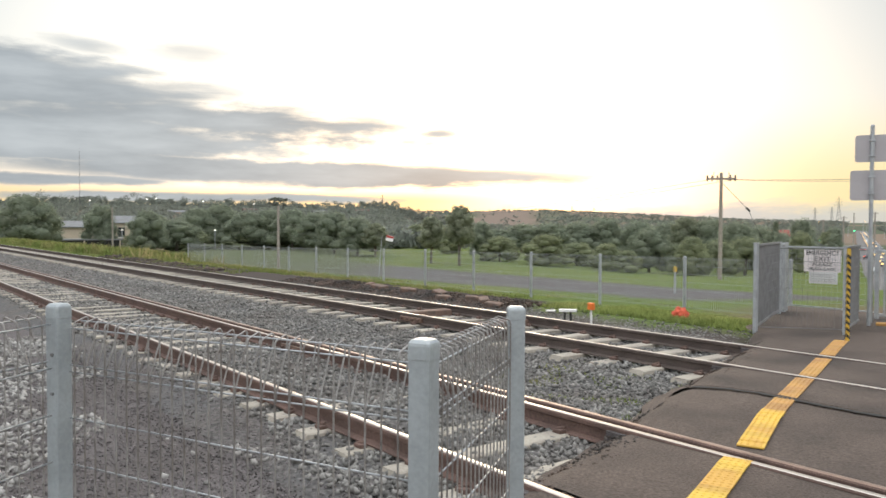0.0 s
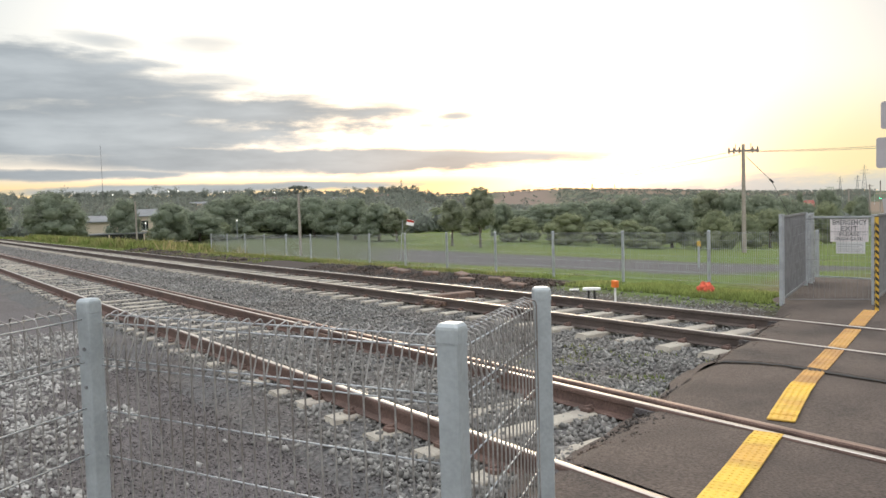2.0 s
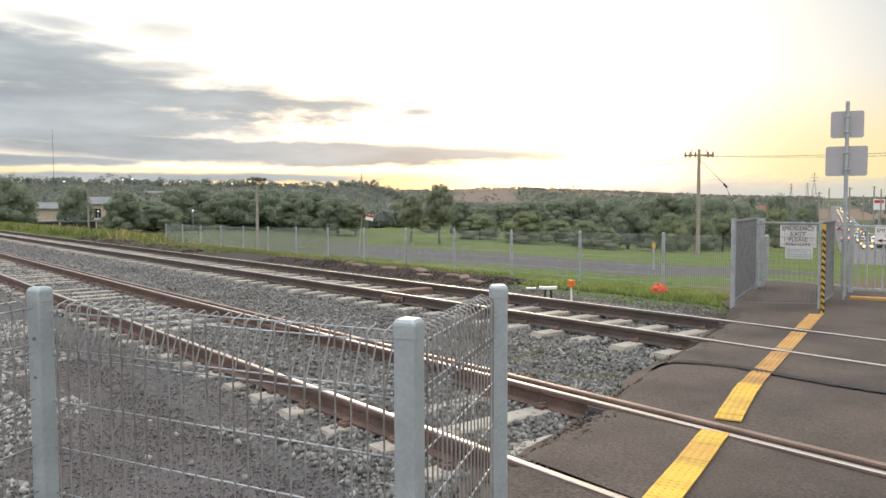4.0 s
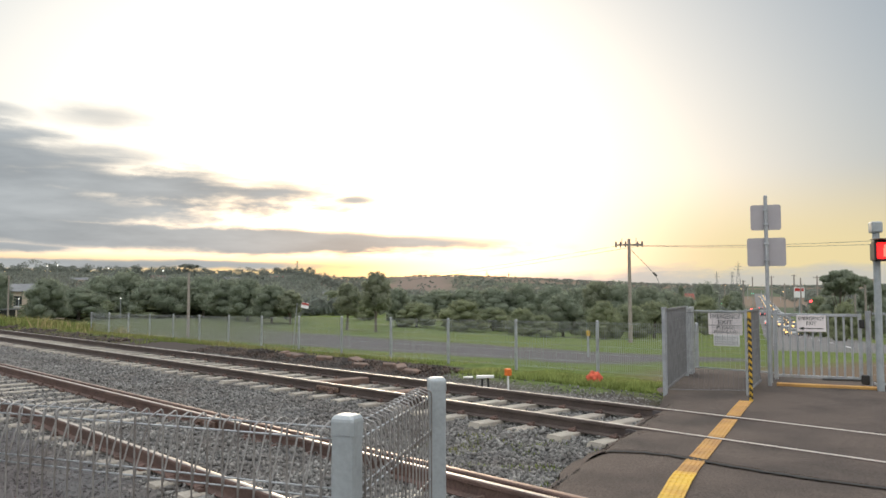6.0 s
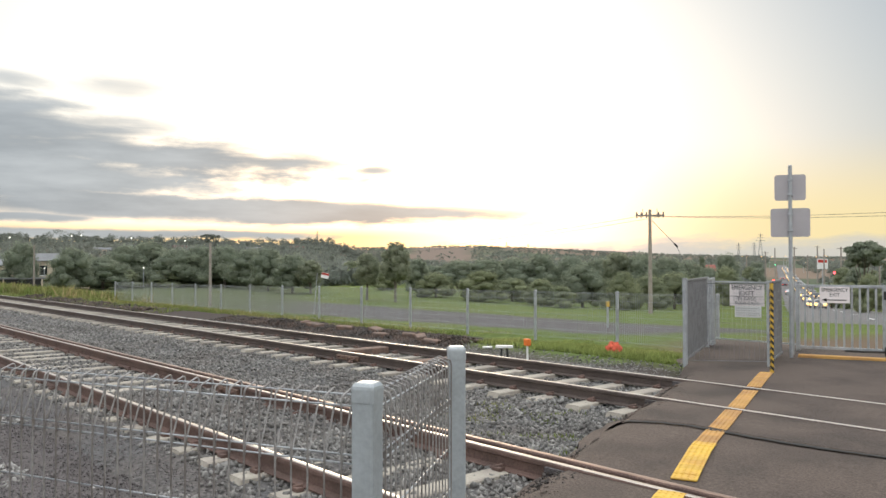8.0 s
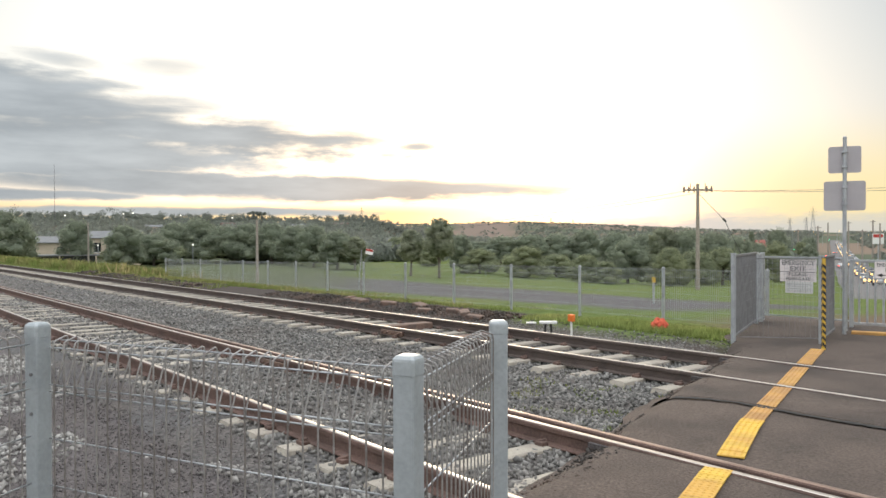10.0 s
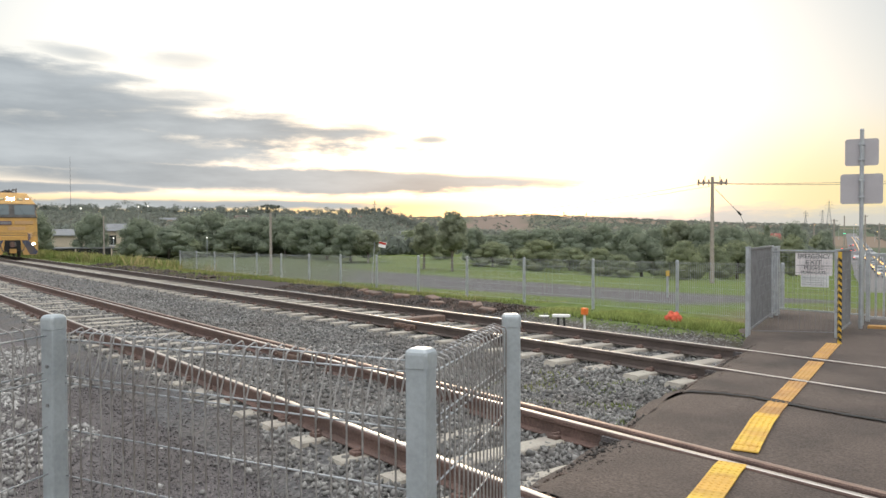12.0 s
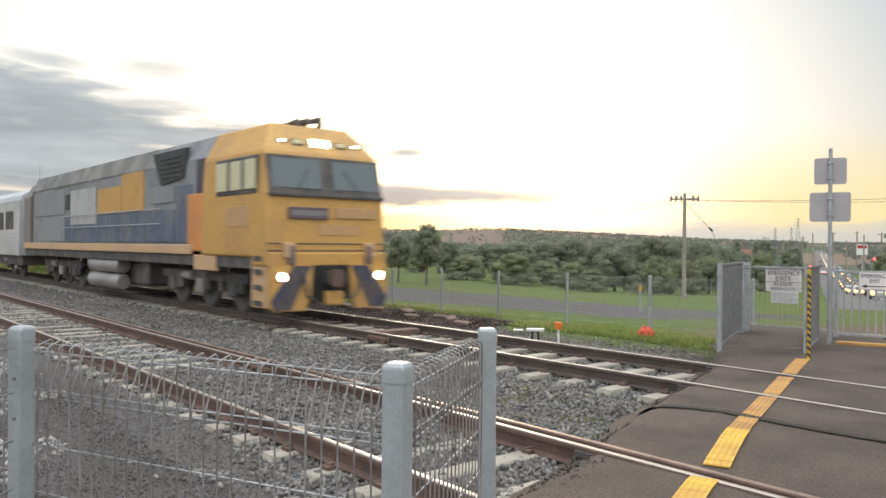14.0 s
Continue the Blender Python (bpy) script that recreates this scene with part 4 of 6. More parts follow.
def swing_gate():
    p, q = (-5.86, 13.66), (-4.62, 14.1)
    ln = math.hypot(q[0] - p[0], q[1] - p[1])
    t = thing("swing_gate", "galvanised swing gate of upright bars for walkers", "gate", pose(p[0], p[1], 0, 0, 0, math.degrees(math.atan2(q[1] - p[1], q[0] - p[0]))), group="gates")
    for x in (0, ln):
        part("stile", box(x - 0.03, -0.025, 0.08, x + 0.03, 0.025, 1.22, 0.006), GALV, t)
    for z in (0.13, 1.19):
        part("rail", box(0.03, -0.02, z - 0.025, ln - 0.03, 0.02, z + 0.025, 0.006), GALV, t)
    bm = box(-0.017, -0.01, 0.155, 0.017, 0.01, 1.166, 0.004)
    me = bpy.data.meshes.new("upright")
    bm.to_mesh(me)
    bm.free()
    me.materials.append(GALV)
    n = 11
    for k in range(1, n):
        share("upright", me, t, pose(ln * k / n, 0, 0))
    part("closer_arm", cyl((ln * 0.55, -0.06, 0.1), (ln + 0.05, -0.06, 0.11), 0.018, n=8), BLACK, t, "black gate closer arm")
    part("closer_box", box(ln + 0.0, -0.1, 0.04, ln + 0.12, 0.03, 0.2, 0.015), BLACK, t)
    part("latch", box(ln - 0.01, -0.08, 0.98, ln + 0.07, 0.02, 1.12, 0.012), BLACK, t)
    d = Vector((q[0] - p[0], q[1] - p[1], 0)).normalized()
    sx, sy = p[0] + d.x * ln * 0.44, p[1] + d.y * ln * 0.44
    s = sign_board("exit_sign", "white sign with black capitals and an arrow", pose(sx + 0.012, sy - 0.035, 1.045, 0, 0, 20), 0.46, 0.28, (("EMERGENCY", 0.088, 0.4, 0.085), ("EXIT", 0.085, 0.155, 0.0)))
    part("arrow_shaft", box(-0.14, -0.004, -0.094, 0.18, -0.001, -0.079), BLACK, s)
    raw("arrow_head", [(-0.2, -0.003, -0.0865), (-0.12, -0.003, -0.118), (-0.12, -0.003, -0.055)], [(0, 1, 2)], BLACK, s)
    k = thing("kerb_strip", "yellow painted edge strip below the swing gate", "kerb", pose(p[0] + 0.1, p[1] - 0.22, 0, 0, 0, 20), kind="structure")
    part("strip", box(0, -0.09, -0.02, 1.6, 0.09, 0.03, 0.008), WORN_YELLOW, k)
    for x, y in ((-5.98, 13.7), (-4.5, 14.14)):
        gate_post(x, y, 1.25, 0.035)
    mesh_panel((-4.45, 14.16), (-2.2, 14.9), 0.06, 1.22, 0.05, 0.15)


swing_gate()


def walk_signal():
    x, y = -4.23, 13.79
    t = thing("walk_signal", "pedestrian signal with a lit red figure on a grey pole", "signal", pose(x, y, -0.05, 0, 0, 38))
    part("pole", cyl((0, 0, 0), (0, 0, 2.62), 0.055, n=16), PAINTED, t)
    part("pole_cap", box(-0.085, -0.085, 2.60, 0.085, 0.085, 2.78, 0.02), PAINTED, t)
    part("housing", box(-0.1, -0.2, 2.13, 0.26, -0.05, 2.47, 0.02), BLACK, t)
    part("side_bracket", box(-0.09, -0.1, 2.15, -0.03, 0.03, 2.42, 0.01), BLACK, t)
    part("lens", box(-0.07, -0.206, 2.17, 0.23, -0.199, 2.43, 0.02), glowing("dark_red_lens", (0.9, 0.02, 0.02), 1.6), t)
    glow = glowing("lit_red", (1.0, 0.05, 0.035), 7.0)
    bm = box(0.03, -0.212, 2.2, 0.1, -0.207, 2.34)
    cyl((0.065, -0.212, 2.37), (0.065, -0.207, 2.37), 0.03, n=12, bm=bm)
    part("red_figure", bm, glow, t)
    part("visor", prism([(-0.33, 2.475), (-0.02, 2.475), (-0.02, 2.49), (-0.33, 2.49)], -0.1, 0.26), BLACK, t)


walk_signal()


# ---------------------------------------------------------------- small trackside things
def marker():
    x, y = -9.01, 10.15
    t = thing("marker_post", "short white marker post with an orange cap", "marker", pose(x, y, -0.32, 3, 2, 0))
    part("stake", cyl((0, 0, 0), (0, 0, 0.5), 0.018, n=8), WHITE, t)
    part("cap", box(-0.055, -0.04, 0.48, 0.055, 0.04, 0.6, 0.012), ORANGE, t)
    t = thing("cable_bracket", "white-topped cable bracket on two black legs", "bracket", pose(-9.75, 10.35, -0.32, 0, 0, 45))
    for dx in (-0.07, 0.07):
        part("leg", cyl((dx, 0, 0), (dx * 0.7, 0, 0.36), 0.02, n=8), BLACK, t)
    part("top", box(-0.16, -0.05, 0.36, 0.16, 0.05, 0.41, 0.01), WHITE, t)
    part("wing", box(-0.4, -0.04, 0.36, -0.22, 0.04, 0.39, 0.01), WHITE, t)
    t = thing("netting_heap", "crumpled orange safety netting lying on the grass", "netting", pose(-9.22, 12.96, ground_z(-9.22, 12.96) + 0.02))
    bm = bmesh.new()
    bmesh.ops.create_icosphere(bm, subdivisions=3, radius=1.0)
    for v in bm.verts:
        n = 1 + 0.35 * noise.noise(v.co * 2.3) + 0.2 * noise.noise(v.co * 6)
        v.co = Vector((v.co.x * 0.17 * n, v.co.y * 0.14 * n, max(v.co.z, -0.1) * 0.19 * n + 0.02))
    part("netting", bm, NET, t)


marker()


def fallen_sign():
    x, y = polar(57.0, 44)
    t = thing("leaning_sign", "small red and white warning sign leaning on a thin post", "sign", pose(x, y, ground_z(x, y), 0, 0, 40))
    part("post", cyl((-0.2, 0, 0), (0, 0, 2.3), 0.022, n=8), GALV, t)
    part("plate", box(-0.22, -0.04, 2.05, 0.22, -0.02, 2.36, 0.01, m=pose(0, 0, 0, 0, 12, 0)), WHITE, t)
    part("red_band", box(-0.21, -0.046, 2.23, 0.21, -0.042, 2.35, m=pose(0, 0, 0, 0, 12, 0)), RED, t)


fallen_sign()


# ---------------------------------------------------------------- poles and cables
def power_pole():
    x, y = polar(32.82, 72)
    z = ground_z(x, y)
    t = thing("power_pole", "weathered timber power pole with a crossarm and insulators", "power pole", pose(x, y, z, 0, 0, 33))
    h = 6.35 - z
    part("pole", cyl((0, 0, -0.5), (0, 0, h), 0.2, 0.13, 12), TIMBER, t)
    part("crossarm", box(-1.25, -0.12, h - 0.62, 1.25, 0.0, h - 0.46, 0.01, m=pose(0, 0, 0, 0, 0, 0)), TIMBER, t)
    for dx in (-1.15, -0.75, 0.75, 1.15, -0.3):
        part("insulator", cyl((dx, -0.06, h - 0.46), (dx, -0.06, h - 0.22), 0.09, 0.05, 8), material("insulator_brown", (0.13, 0.09, 0.08), 0.35) if dx == -1.15 else bpy.data.materials["insulator_brown"], t)
        part("shackle", cyl((dx, -0.06, h - 0.62), (dx, -0.06, h - 0.76), 0.05, 0.07, 8), bpy.data.materials["insulator_brown"], t)
    for dx in (-0.62, 0.62):
        part("pin", cyl((dx, -0.06, h - 0.46), (dx, -0.06, h + 0.05), 0.035, n=6), TIMBER, t)
    wire_mt = material("cable", (0.12, 0.115, 0.11), 0.6, 0.2, 0.1, 5, 30, 0)
    stay = thing("stay_wire", "slanting stay wire with an insulator", "cable", pose(x, y, z))
    bar("wire", [(0, 0, h - 0.8), (1.5, 1.8, h - 3.2), (3.4, 4.2, 0)], 0.022, wire_mt, stay)
    part("insulator", cyl((1.4, 1.68, h - 3.04), (1.6, 1.92, h - 3.36), 0.09, n=8), BLACK, stay)
    # sagging cables
    top = Vector((x, y, z + h - 0.62))
    for (az, r, hh), off, rad, sag in (((8, 60, 5.3), 1.1, 0.02, 0.35), ((8, 60, 4.9), 0.2, 0.02, 0.35), ((58, 210, 4.5), -1.1, 0.016, 1.5), ((57.5, 210, 3.9), 1.1, 0.016, 1.5)):
        ex, ey = polar(az, r)
        a = top + Vector((math.cos(radians(33)) * off, math.sin(radians(33)) * off, 0))
        b = Vector((ex, ey, hh))
        pts = [a.lerp(b, k / 14) - Vector((0, 0, sag * 4 * (k / 14) * (1 - k / 14))) for k in range(15)]
        c = thing("power_cable", "thin sagging overhead power cable", "cable", group="overhead cables")
        bar("cable", pts, rad, wire_mt, c, 4)


power_pole()


def plain_pole(az, r, top, rad, name="power_pole", label="bare timber power pole among trees", arm=False):
    x, y = polar(az, r)
    z = ground_z(x, y)
    t = thing(name, label, "pole", pose(x, y, z, 0, 0, az))
    part("pole", cyl((0, 0, -0.5), (0, 0, top - z), rad, rad * 0.7, 10), TIMBER, t)
    if arm:
        part("crossarm", box(-1.1, -0.1, top - z - 0.6, 1.1, 0.1, top - z - 0.42, 0.02), TIMBER, t)
    return t


plain_pole(64.5, 80, 3.6, 0.17)
plain_pole(75.6, 118, 4.0, 0.14)
plain_pole(17.8, 120, 3.6, 0.18, arm=True)
plain_pole(21.6, 190, 4.5, 0.2)
plain_pole(24.6, 260, 6.0, 0.25)


for _az, _r, _top in ((25.2, 300, 5.5), (23.4, 330, 7.5), (22.6, 210, 3.4), (22.0, 390, 9.0), (20.6, 250, 6.0), (19.7, 340, 9.5), (18.4, 150, 3.9), (26.4, 360, 5.0)):
    plain_pole(_az, _r, _top, 0.0011 * _r, "utility_pole", "thin timber utility pole beside the main road", True)


def pylon(az, r, h, base_el):
    x, y = polar(az, r)
    z = 1.6 + math.tan(radians(base_el)) * r
    t = thing("transmission_tower", "distant steel lattice transmission tower", "pylon", pose(x, y, z, 0, 0, az), group="far transmission towers")
    w = h * 0.1
    mt = bpy.data.materials.get("pylon_steel") or material("pylon_steel", (0.16, 0.16, 0.17), 0.7, 0.3, 0.1, 0.1, 1, 0)
    th = r * 0.00023
    vs, fs = [], []

    def add(p, q, rr=th):
        v, g = tube([p, q], rr, 4)
        fs.extend(tuple(i + len(vs) for i in f) for f in g)
        vs.extend(v)
    for sx in (-1, 1):
        for sy in (-1, 1):
            add((sx * w, sy * w, 0), (sx * w * 0.18, sy * w * 0.18, h * 0.7))
            add((sx * w * 0.18, sy * w * 0.18, h * 0.7), (0, 0, h))
    for k in range(6):
        z0, z1 = h * 0.7 * k / 6, h * 0.7 * (k + 1) / 6
        w0, w1 = w * (1 - 0.82 * k / 6), w * (1 - 0.82 * (k + 1) / 6)
        add((-w0, -w0, z0), (w1, -w1, z1), th * 0.7)
        add((w0, -w0, z0), (-w1, -w1, z1), th * 0.7)
    raw("lattice", vs, fs, mt, t)
    for f, ww in ((0.68, 0.16), (0.8, 0.13), (0.9, 0.1)):
        v, g = tube([(-h * ww, 0, h * f), (h * ww, 0, h * f)], th, 4)
        raw("crossarm", v, g, mt, t)


for a in ((26.9, 2300, 45, 0.25), (25.9, 2500, 50, 0.25), (25.5, 1900, 58, 0.3), (57.0, 1400, 24, 1.35), (43.1, 2600, 30, 0.85), (41.5, 2700, 28, 0.8)):
    pylon(*a)
xm, ym = polar(77.6, 900)
mast = thing("radio_mast", "very tall thin radio mast on the hill", "mast", pose(xm, ym, ground_z(xm, ym)))
part("mast", cyl((0, 0, 0), (0, 0, 62), 0.26, 0.14, 6), bpy.data.materials["pylon_steel"], mast)


def reflector_post(az, r, z_top):
    x, y = polar(az, r)
    z = ground_z(x, y)
    t = thing("reflector_post", "thin grey post with a yellow reflector", "marker", pose(x, y, z))
    part("stake", cyl((0, 0, 0), (0, 0, z_top - z - 0.2), 0.04, n=8), GALV, t)
    part("reflector", box(-0.07, -0.04, z_top - z - 0.2, 0.07, 0.04, z_top - z, 0.02), YELLOW_PAINT, t)


reflector_post(35.8, 30.5, 0.1)


# ---------------------------------------------------------------- trees
def leaf_cloud(rng, centres, radii, per, size, flat=0.8):
    """Many small leaf faces on clumps. Returns vertices and triangles."""
    allv = []
    for c, r in zip(centres, radii):
        d = rng.normal(size=(per, 3))
        d /= np.linalg.norm(d, axis=1, keepdims=True)
        p = c + d * (r * rng.uniform(0.45, 1.05, (per, 1))) * np.array([1, 1, flat])
        nrm = d + rng.normal(size=(per, 3)) * 0.45
        u = np.cross(nrm, rng.normal(size=(per, 3)))
        u /= np.linalg.norm(u, axis=1, keepdims=True)
        w = np.cross(nrm, u)
        w /= np.linalg.norm(w, axis=1, keepdims=True)
        s = size * rng.uniform(0.6, 1.5, (per, 1))
        allv.append(np.stack([p - u * s, p + w * s * 0.6, p + u * s, p - w * s * 0.6], 1).reshape(-1, 3))
    v = np.concatenate(allv)
    f = np.arange(len(v)).reshape(-1, 4)
    return v, f


def np_mesh(name, verts, faces, mt):
    me = bpy.data.meshes.new(name)
    k = faces.shape[1]
    me.vertices.add(len(verts))
    me.vertices.foreach_set("co", np.asarray(verts, np.float32).ravel())
    me.loops.add(faces.size)
    me.loops.foreach_set("vertex_index", faces.ravel().astype(np.int32))
    me.polygons.add(len(faces))
    me.polygons.foreach_set("loop_start", np.arange(0, faces.size, k, dtype=np.int32))
    me.update(calc_edges=True)
    me.materials.append(mt)
    return me


WIDTH = {"gum": 2.0, "bush": 2.9, "dark": 2.9, "cone": 1.5, "flat": 2.6}


def make_tree(kind, seed, mt):
    """One tree 6 m high at the origin: a tapered trunk with limbs and a crown of overlapping leafy lobes."""
    rng = np.random.default_rng(seed)
    label = {"gum": "eucalyptus tree with a loose grey-green crown", "bush": "dense rounded wattle bush down to the grass", "dark": "broad dark tree with a low domed crown",
             "cone": "dark pointed conifer near the road", "flat": "spreading gum tree with flat open layers"}[kind]
    t = thing("tree", label, "tree", group="trees beyond the railway")
    H, W = 6.0, WIDTH[kind]
    base = {"gum": 0.3, "bush": 0.0, "dark": 0.07, "cone": 0.1, "flat": 0.58}[kind]
    n, r0, r1 = {"gum": (17, 0.5, 0.95), "bush": (22, 0.75, 1.25), "dark": (24, 0.75, 1.25), "cone": (14, 0.4, 0.75), "flat": (16, 0.4, 0.72)}[kind]
    flat = 0.5 if kind == "flat" else 0.85
    cs, rs = [], []
    for k in range(n):
        r = rng.uniform(r0, r1)
        f = (k + rng.uniform(0, 1)) / n
        h = base * H + r * 0.7 + f * (H * (1 - base) - r * (0.7 + flat))
        shape = {"gum": math.sin(math.pi * min(1, 0.25 + f * 0.68)) ** 0.7, "bush": math.sqrt(max(0, 1 - 0.85 * f * f)), "dark": math.sin(math.pi * (0.33 + f * 0.56)) ** 0.8, "cone": 1 - f * 0.92,
                 "flat": 0.55 + 0.45 * math.sin(math.pi * f)}[kind]
        a = k * 2.4 + rng.uniform(-0.5, 0.5)
        low = kind in ("bush", "dark") and f < 0.3
        rr = max(0.0, W * shape * rng.uniform(0.75, 1.05) - r * 0.8) * math.sqrt(rng.uniform(0.7 if low else 0.25, 1))
        cs.append(np.array([math.cos(a) * rr, math.sin(a) * rr, h]))
        rs.append(r)
    cs, rs = np.array(cs), np.array(rs)
    # leaves over the lobes, facing outwards on the whole, with ragged edges
    N = 5200
    pick = rng.choice(n, N, p=rs ** 2 / (rs ** 2).sum())
    d = rng.normal(size=(N, 3))
    d /= np.linalg.norm(d, axis=1, keepdims=True)
    lump = np.array([noise.noise(Vector(q * 2.6) + Vector((seed * 3.1 + p, 0, 0))) for q, p in zip(d, pick)])
    pos = cs[pick] + d * (rs[pick] * (1 + 0.3 * lump) * rng.uniform(0.72, 1.1, N) ** 0.8)[:, None] * np.array([1, 1, flat])
    inside = ((np.linalg.norm((pos[:, None] - cs[None]) / np.array([1, 1, flat]), axis=2) / rs[None]) < 0.7).any(1)
    pos, d = pos[~inside], d[~inside]
    m = len(pos)
    nrm = d + rng.normal(size=(m, 3)) * 0.4
    nrm /= np.linalg.norm(nrm, axis=1, keepdims=True)
    u = np.cross(nrm, rng.normal(size=(m, 3)))
    u /= np.linalg.norm(u, axis=1, keepdims=True)
    w = np.cross(nrm, u)
    sz = rng.uniform(0.07, 0.15, (m, 1))
    v = np.stack([pos - u * sz, pos + w * sz * 0.65, pos + u * sz, pos - w * sz * 0.65], 1).reshape(-1, 3)
    q = np.arange(m)[:, None] * 4
    f = np.concatenate([q + np.array([[0, 1, 2]]), q + np.array([[0, 2, 3]])])
    # a solid leaf-coloured core added inside each lobe, so that gaps stay bright
    ico = bmesh.new()
    bmesh.ops.create_icosphere(ico, subdivisions=2, radius=1.0)
    iv = np.array([tuple(x.co) for x in ico.verts])
    it = np.array([[x.index for x in g.verts] for g in ico.faces])
    ico.free()
    vs, fs, off = [v], [f], len(v)
    for c, r in zip(cs, rs):
        k = np.array([1 + 0.35 * noise.noise(Vector(x * 1.9) + Vector(c)) for x in iv])
        vs.append(c + iv * (k * r * 0.7)[:, None] * np.array([1, 1, flat]))
        fs.append(it + off)
        off += len(iv)
    v, f = np.concatenate(vs), np.concatenate(fs)
    v[:, 2] = np.maximum(v[:, 2], 0.03)
    bm = cyl((0, 0, -0.4), (0.1, 0, H * 0.5), 0.16, 0.08, 8)
    for k in range(7):
        c = cs[(k * 3) % n]
        z0 = H * rng.uniform(0.16, 0.42)
        cyl((0.05, 0, z0), tuple(c * np.array([0.85, 0.85, 0.97])), 0.06, 0.015, 6, bm)
    part("trunk", bm, BARK, t)
    ob = new("crown", np_mesh("crown", v, f, mt))
    ob.parent = t
    return t


PROTO = {}
for kind, seeds in (("gum", (1, 2, 3)), ("bush", (4, 5, 6)), ("dark", (7, 8, 9)), ("cone", (10,)), ("flat", (11, 12))):
    PROTO[kind] = [make_tree(kind, s, LEAF[{"gum": 2, "bush": 0, "dark": 1, "cone": 1, "flat": 1}[kind]]) for s in seeds]
USED = set()


def plant(kind, az, r, top, wide=1.0, rnd=random.Random(9)):
    """A tree at an azimuth and distance whose tip stands at the height top."""
    x, y = polar(az, r)
    z = ground_z(x, y)
    k = rnd.randrange(len(PROTO[kind]))
    s = (top - z) / 6.0
    proto = PROTO[kind][k]
    m = pose(x, y, z - 0.05, 0, 0, rnd.uniform(0, 360))
    if (kind, k) in USED:
        ob = copy_thing(proto, m)
    else:
        USED.add((kind, k))
        ob = proto
        ob.matrix_basis = m
    ob.scale = (s * wide, s * wide, s)
    return ob


def elev(e, r):
    return 1.6 + math.tan(radians(e)) * r


rnd = random.Random(21)


def grove(rows):
    """Trees given by kind, azimuth, elevation of the tip, distance and half their angular width."""
    for kind, az, el, r, half in rows:
        x, y = polar(az, r)
        s = (elev(el, r) - ground_z(x, y)) / 6.0
        plant(kind, az, r, elev(el, r), r * math.tan(radians(half)) * (1.22 if kind != "gum" else 1.05) / (WIDTH[kind] * s))


# dark belt beyond the field, and the undergrowth that closes it near the ground
grove((("dark", 72.9, 0.84, 150, 1.9), ("dark", 71.5, 0.50, 140, 1.8), ("dark", 70.1, 1.34, 155, 1.8), ("dark", 68.5, 1.67, 160, 2.0), ("dark", 66.7, 1.13, 150, 1.8),
        ("dark", 65.2, 1.30, 150, 1.8), ("dark", 63.5, 1.34, 145, 1.8), ("dark", 61.8, 1.13, 135, 1.8), ("dark", 60.5, 1.21, 125, 1.5), ("dark", 58.8, 0.79, 115, 1.6),
        ("gum", 57.5, 0.29, 112, 1.1)))
grove((("bush", 73.7, -0.54, 150, 1.8), ("bush", 72.2, -0.33, 156, 1.8), ("bush", 70.6, -0.13, 150, 1.8), ("bush", 69.0, -0.54, 156, 1.8), ("bush", 67.3, -0.33, 150, 1.8),
        ("bush", 65.6, -0.13, 156, 1.8), ("bush", 63.8, -0.54, 150, 1.8), ("bush", 62.1, -0.33, 156, 1.8), ("bush", 60.3, -0.13, 150, 1.8), ("bush", 58.4, -0.54, 156, 1.8)))
# single gums on the field and the gap between them
grove((("bush", 56.0, -0.13, 220, 1.4), ("bush", 54.5, 0.21, 240, 1.2), ("gum", 53.4, 0.84, 90, 1.3), ("gum", 51.3, 1.67, 84, 1.4), ("dark", 49.6, 0.46, 100, 1.1),
        ("bush", 52.2, -0.54, 125, 1.0)))
# trees and bushes along the creek
grove((("dark", 48.3, -0.13, 140, 1.6), ("dark", 46.7, 0.29, 140, 1.8), ("dark", 44.6, 0.38, 140, 1.9), ("dark", 42.7, 0.46, 150, 1.8), ("dark", 40.6, 0.79, 150, 1.7),
        ("dark", 38.4, 0.54, 140, 1.8), ("dark", 36.3, 0.50, 135, 1.8), ("gum", 35.1, 0.88, 130, 1.5), ("dark", 33.5, 0.79, 130, 1.8), ("dark", 31.8, 0.59, 120, 1.6),
        ("dark", 30.2, 0.21, 130, 1.6)))
grove((("bush", 48.3, -0.63, 98, 1.5), ("bush", 44.9, -0.42, 92, 1.8), ("bush", 42.7, -1.04, 100, 1.6), ("bush", 40.6, -1.09, 90, 1.5), ("dark", 37.6, 0.08, 95, 1.8),
        ("bush", 39.2, -1.59, 88, 1.3), ("bush", 35.7, -1.04, 95, 1.4), ("bush", 34.7, -0.54, 88, 1.4), ("bush", 32.9, -0.75, 95, 1.6), ("bush", 31.2, -0.54, 100, 1.7),
        ("bush", 29.6, -0.96, 110, 1.4)))
# big round trees by the houses
plant("dark", 80.7, 112, elev(2.1, 112), 1.35)
plant("dark", 79.9, 118, elev(1.6, 118), 1.2)
plant("dark", 84.4, 120, elev(1.9, 120), 1.2)
plant("dark", 76.3, 140, elev(1.5, 140), 0.95)
plant("dark", 73.4, 128, elev(1.2, 128), 1.1)
plant("dark", 87.0, 130, elev(1.3, 130), 0.9)
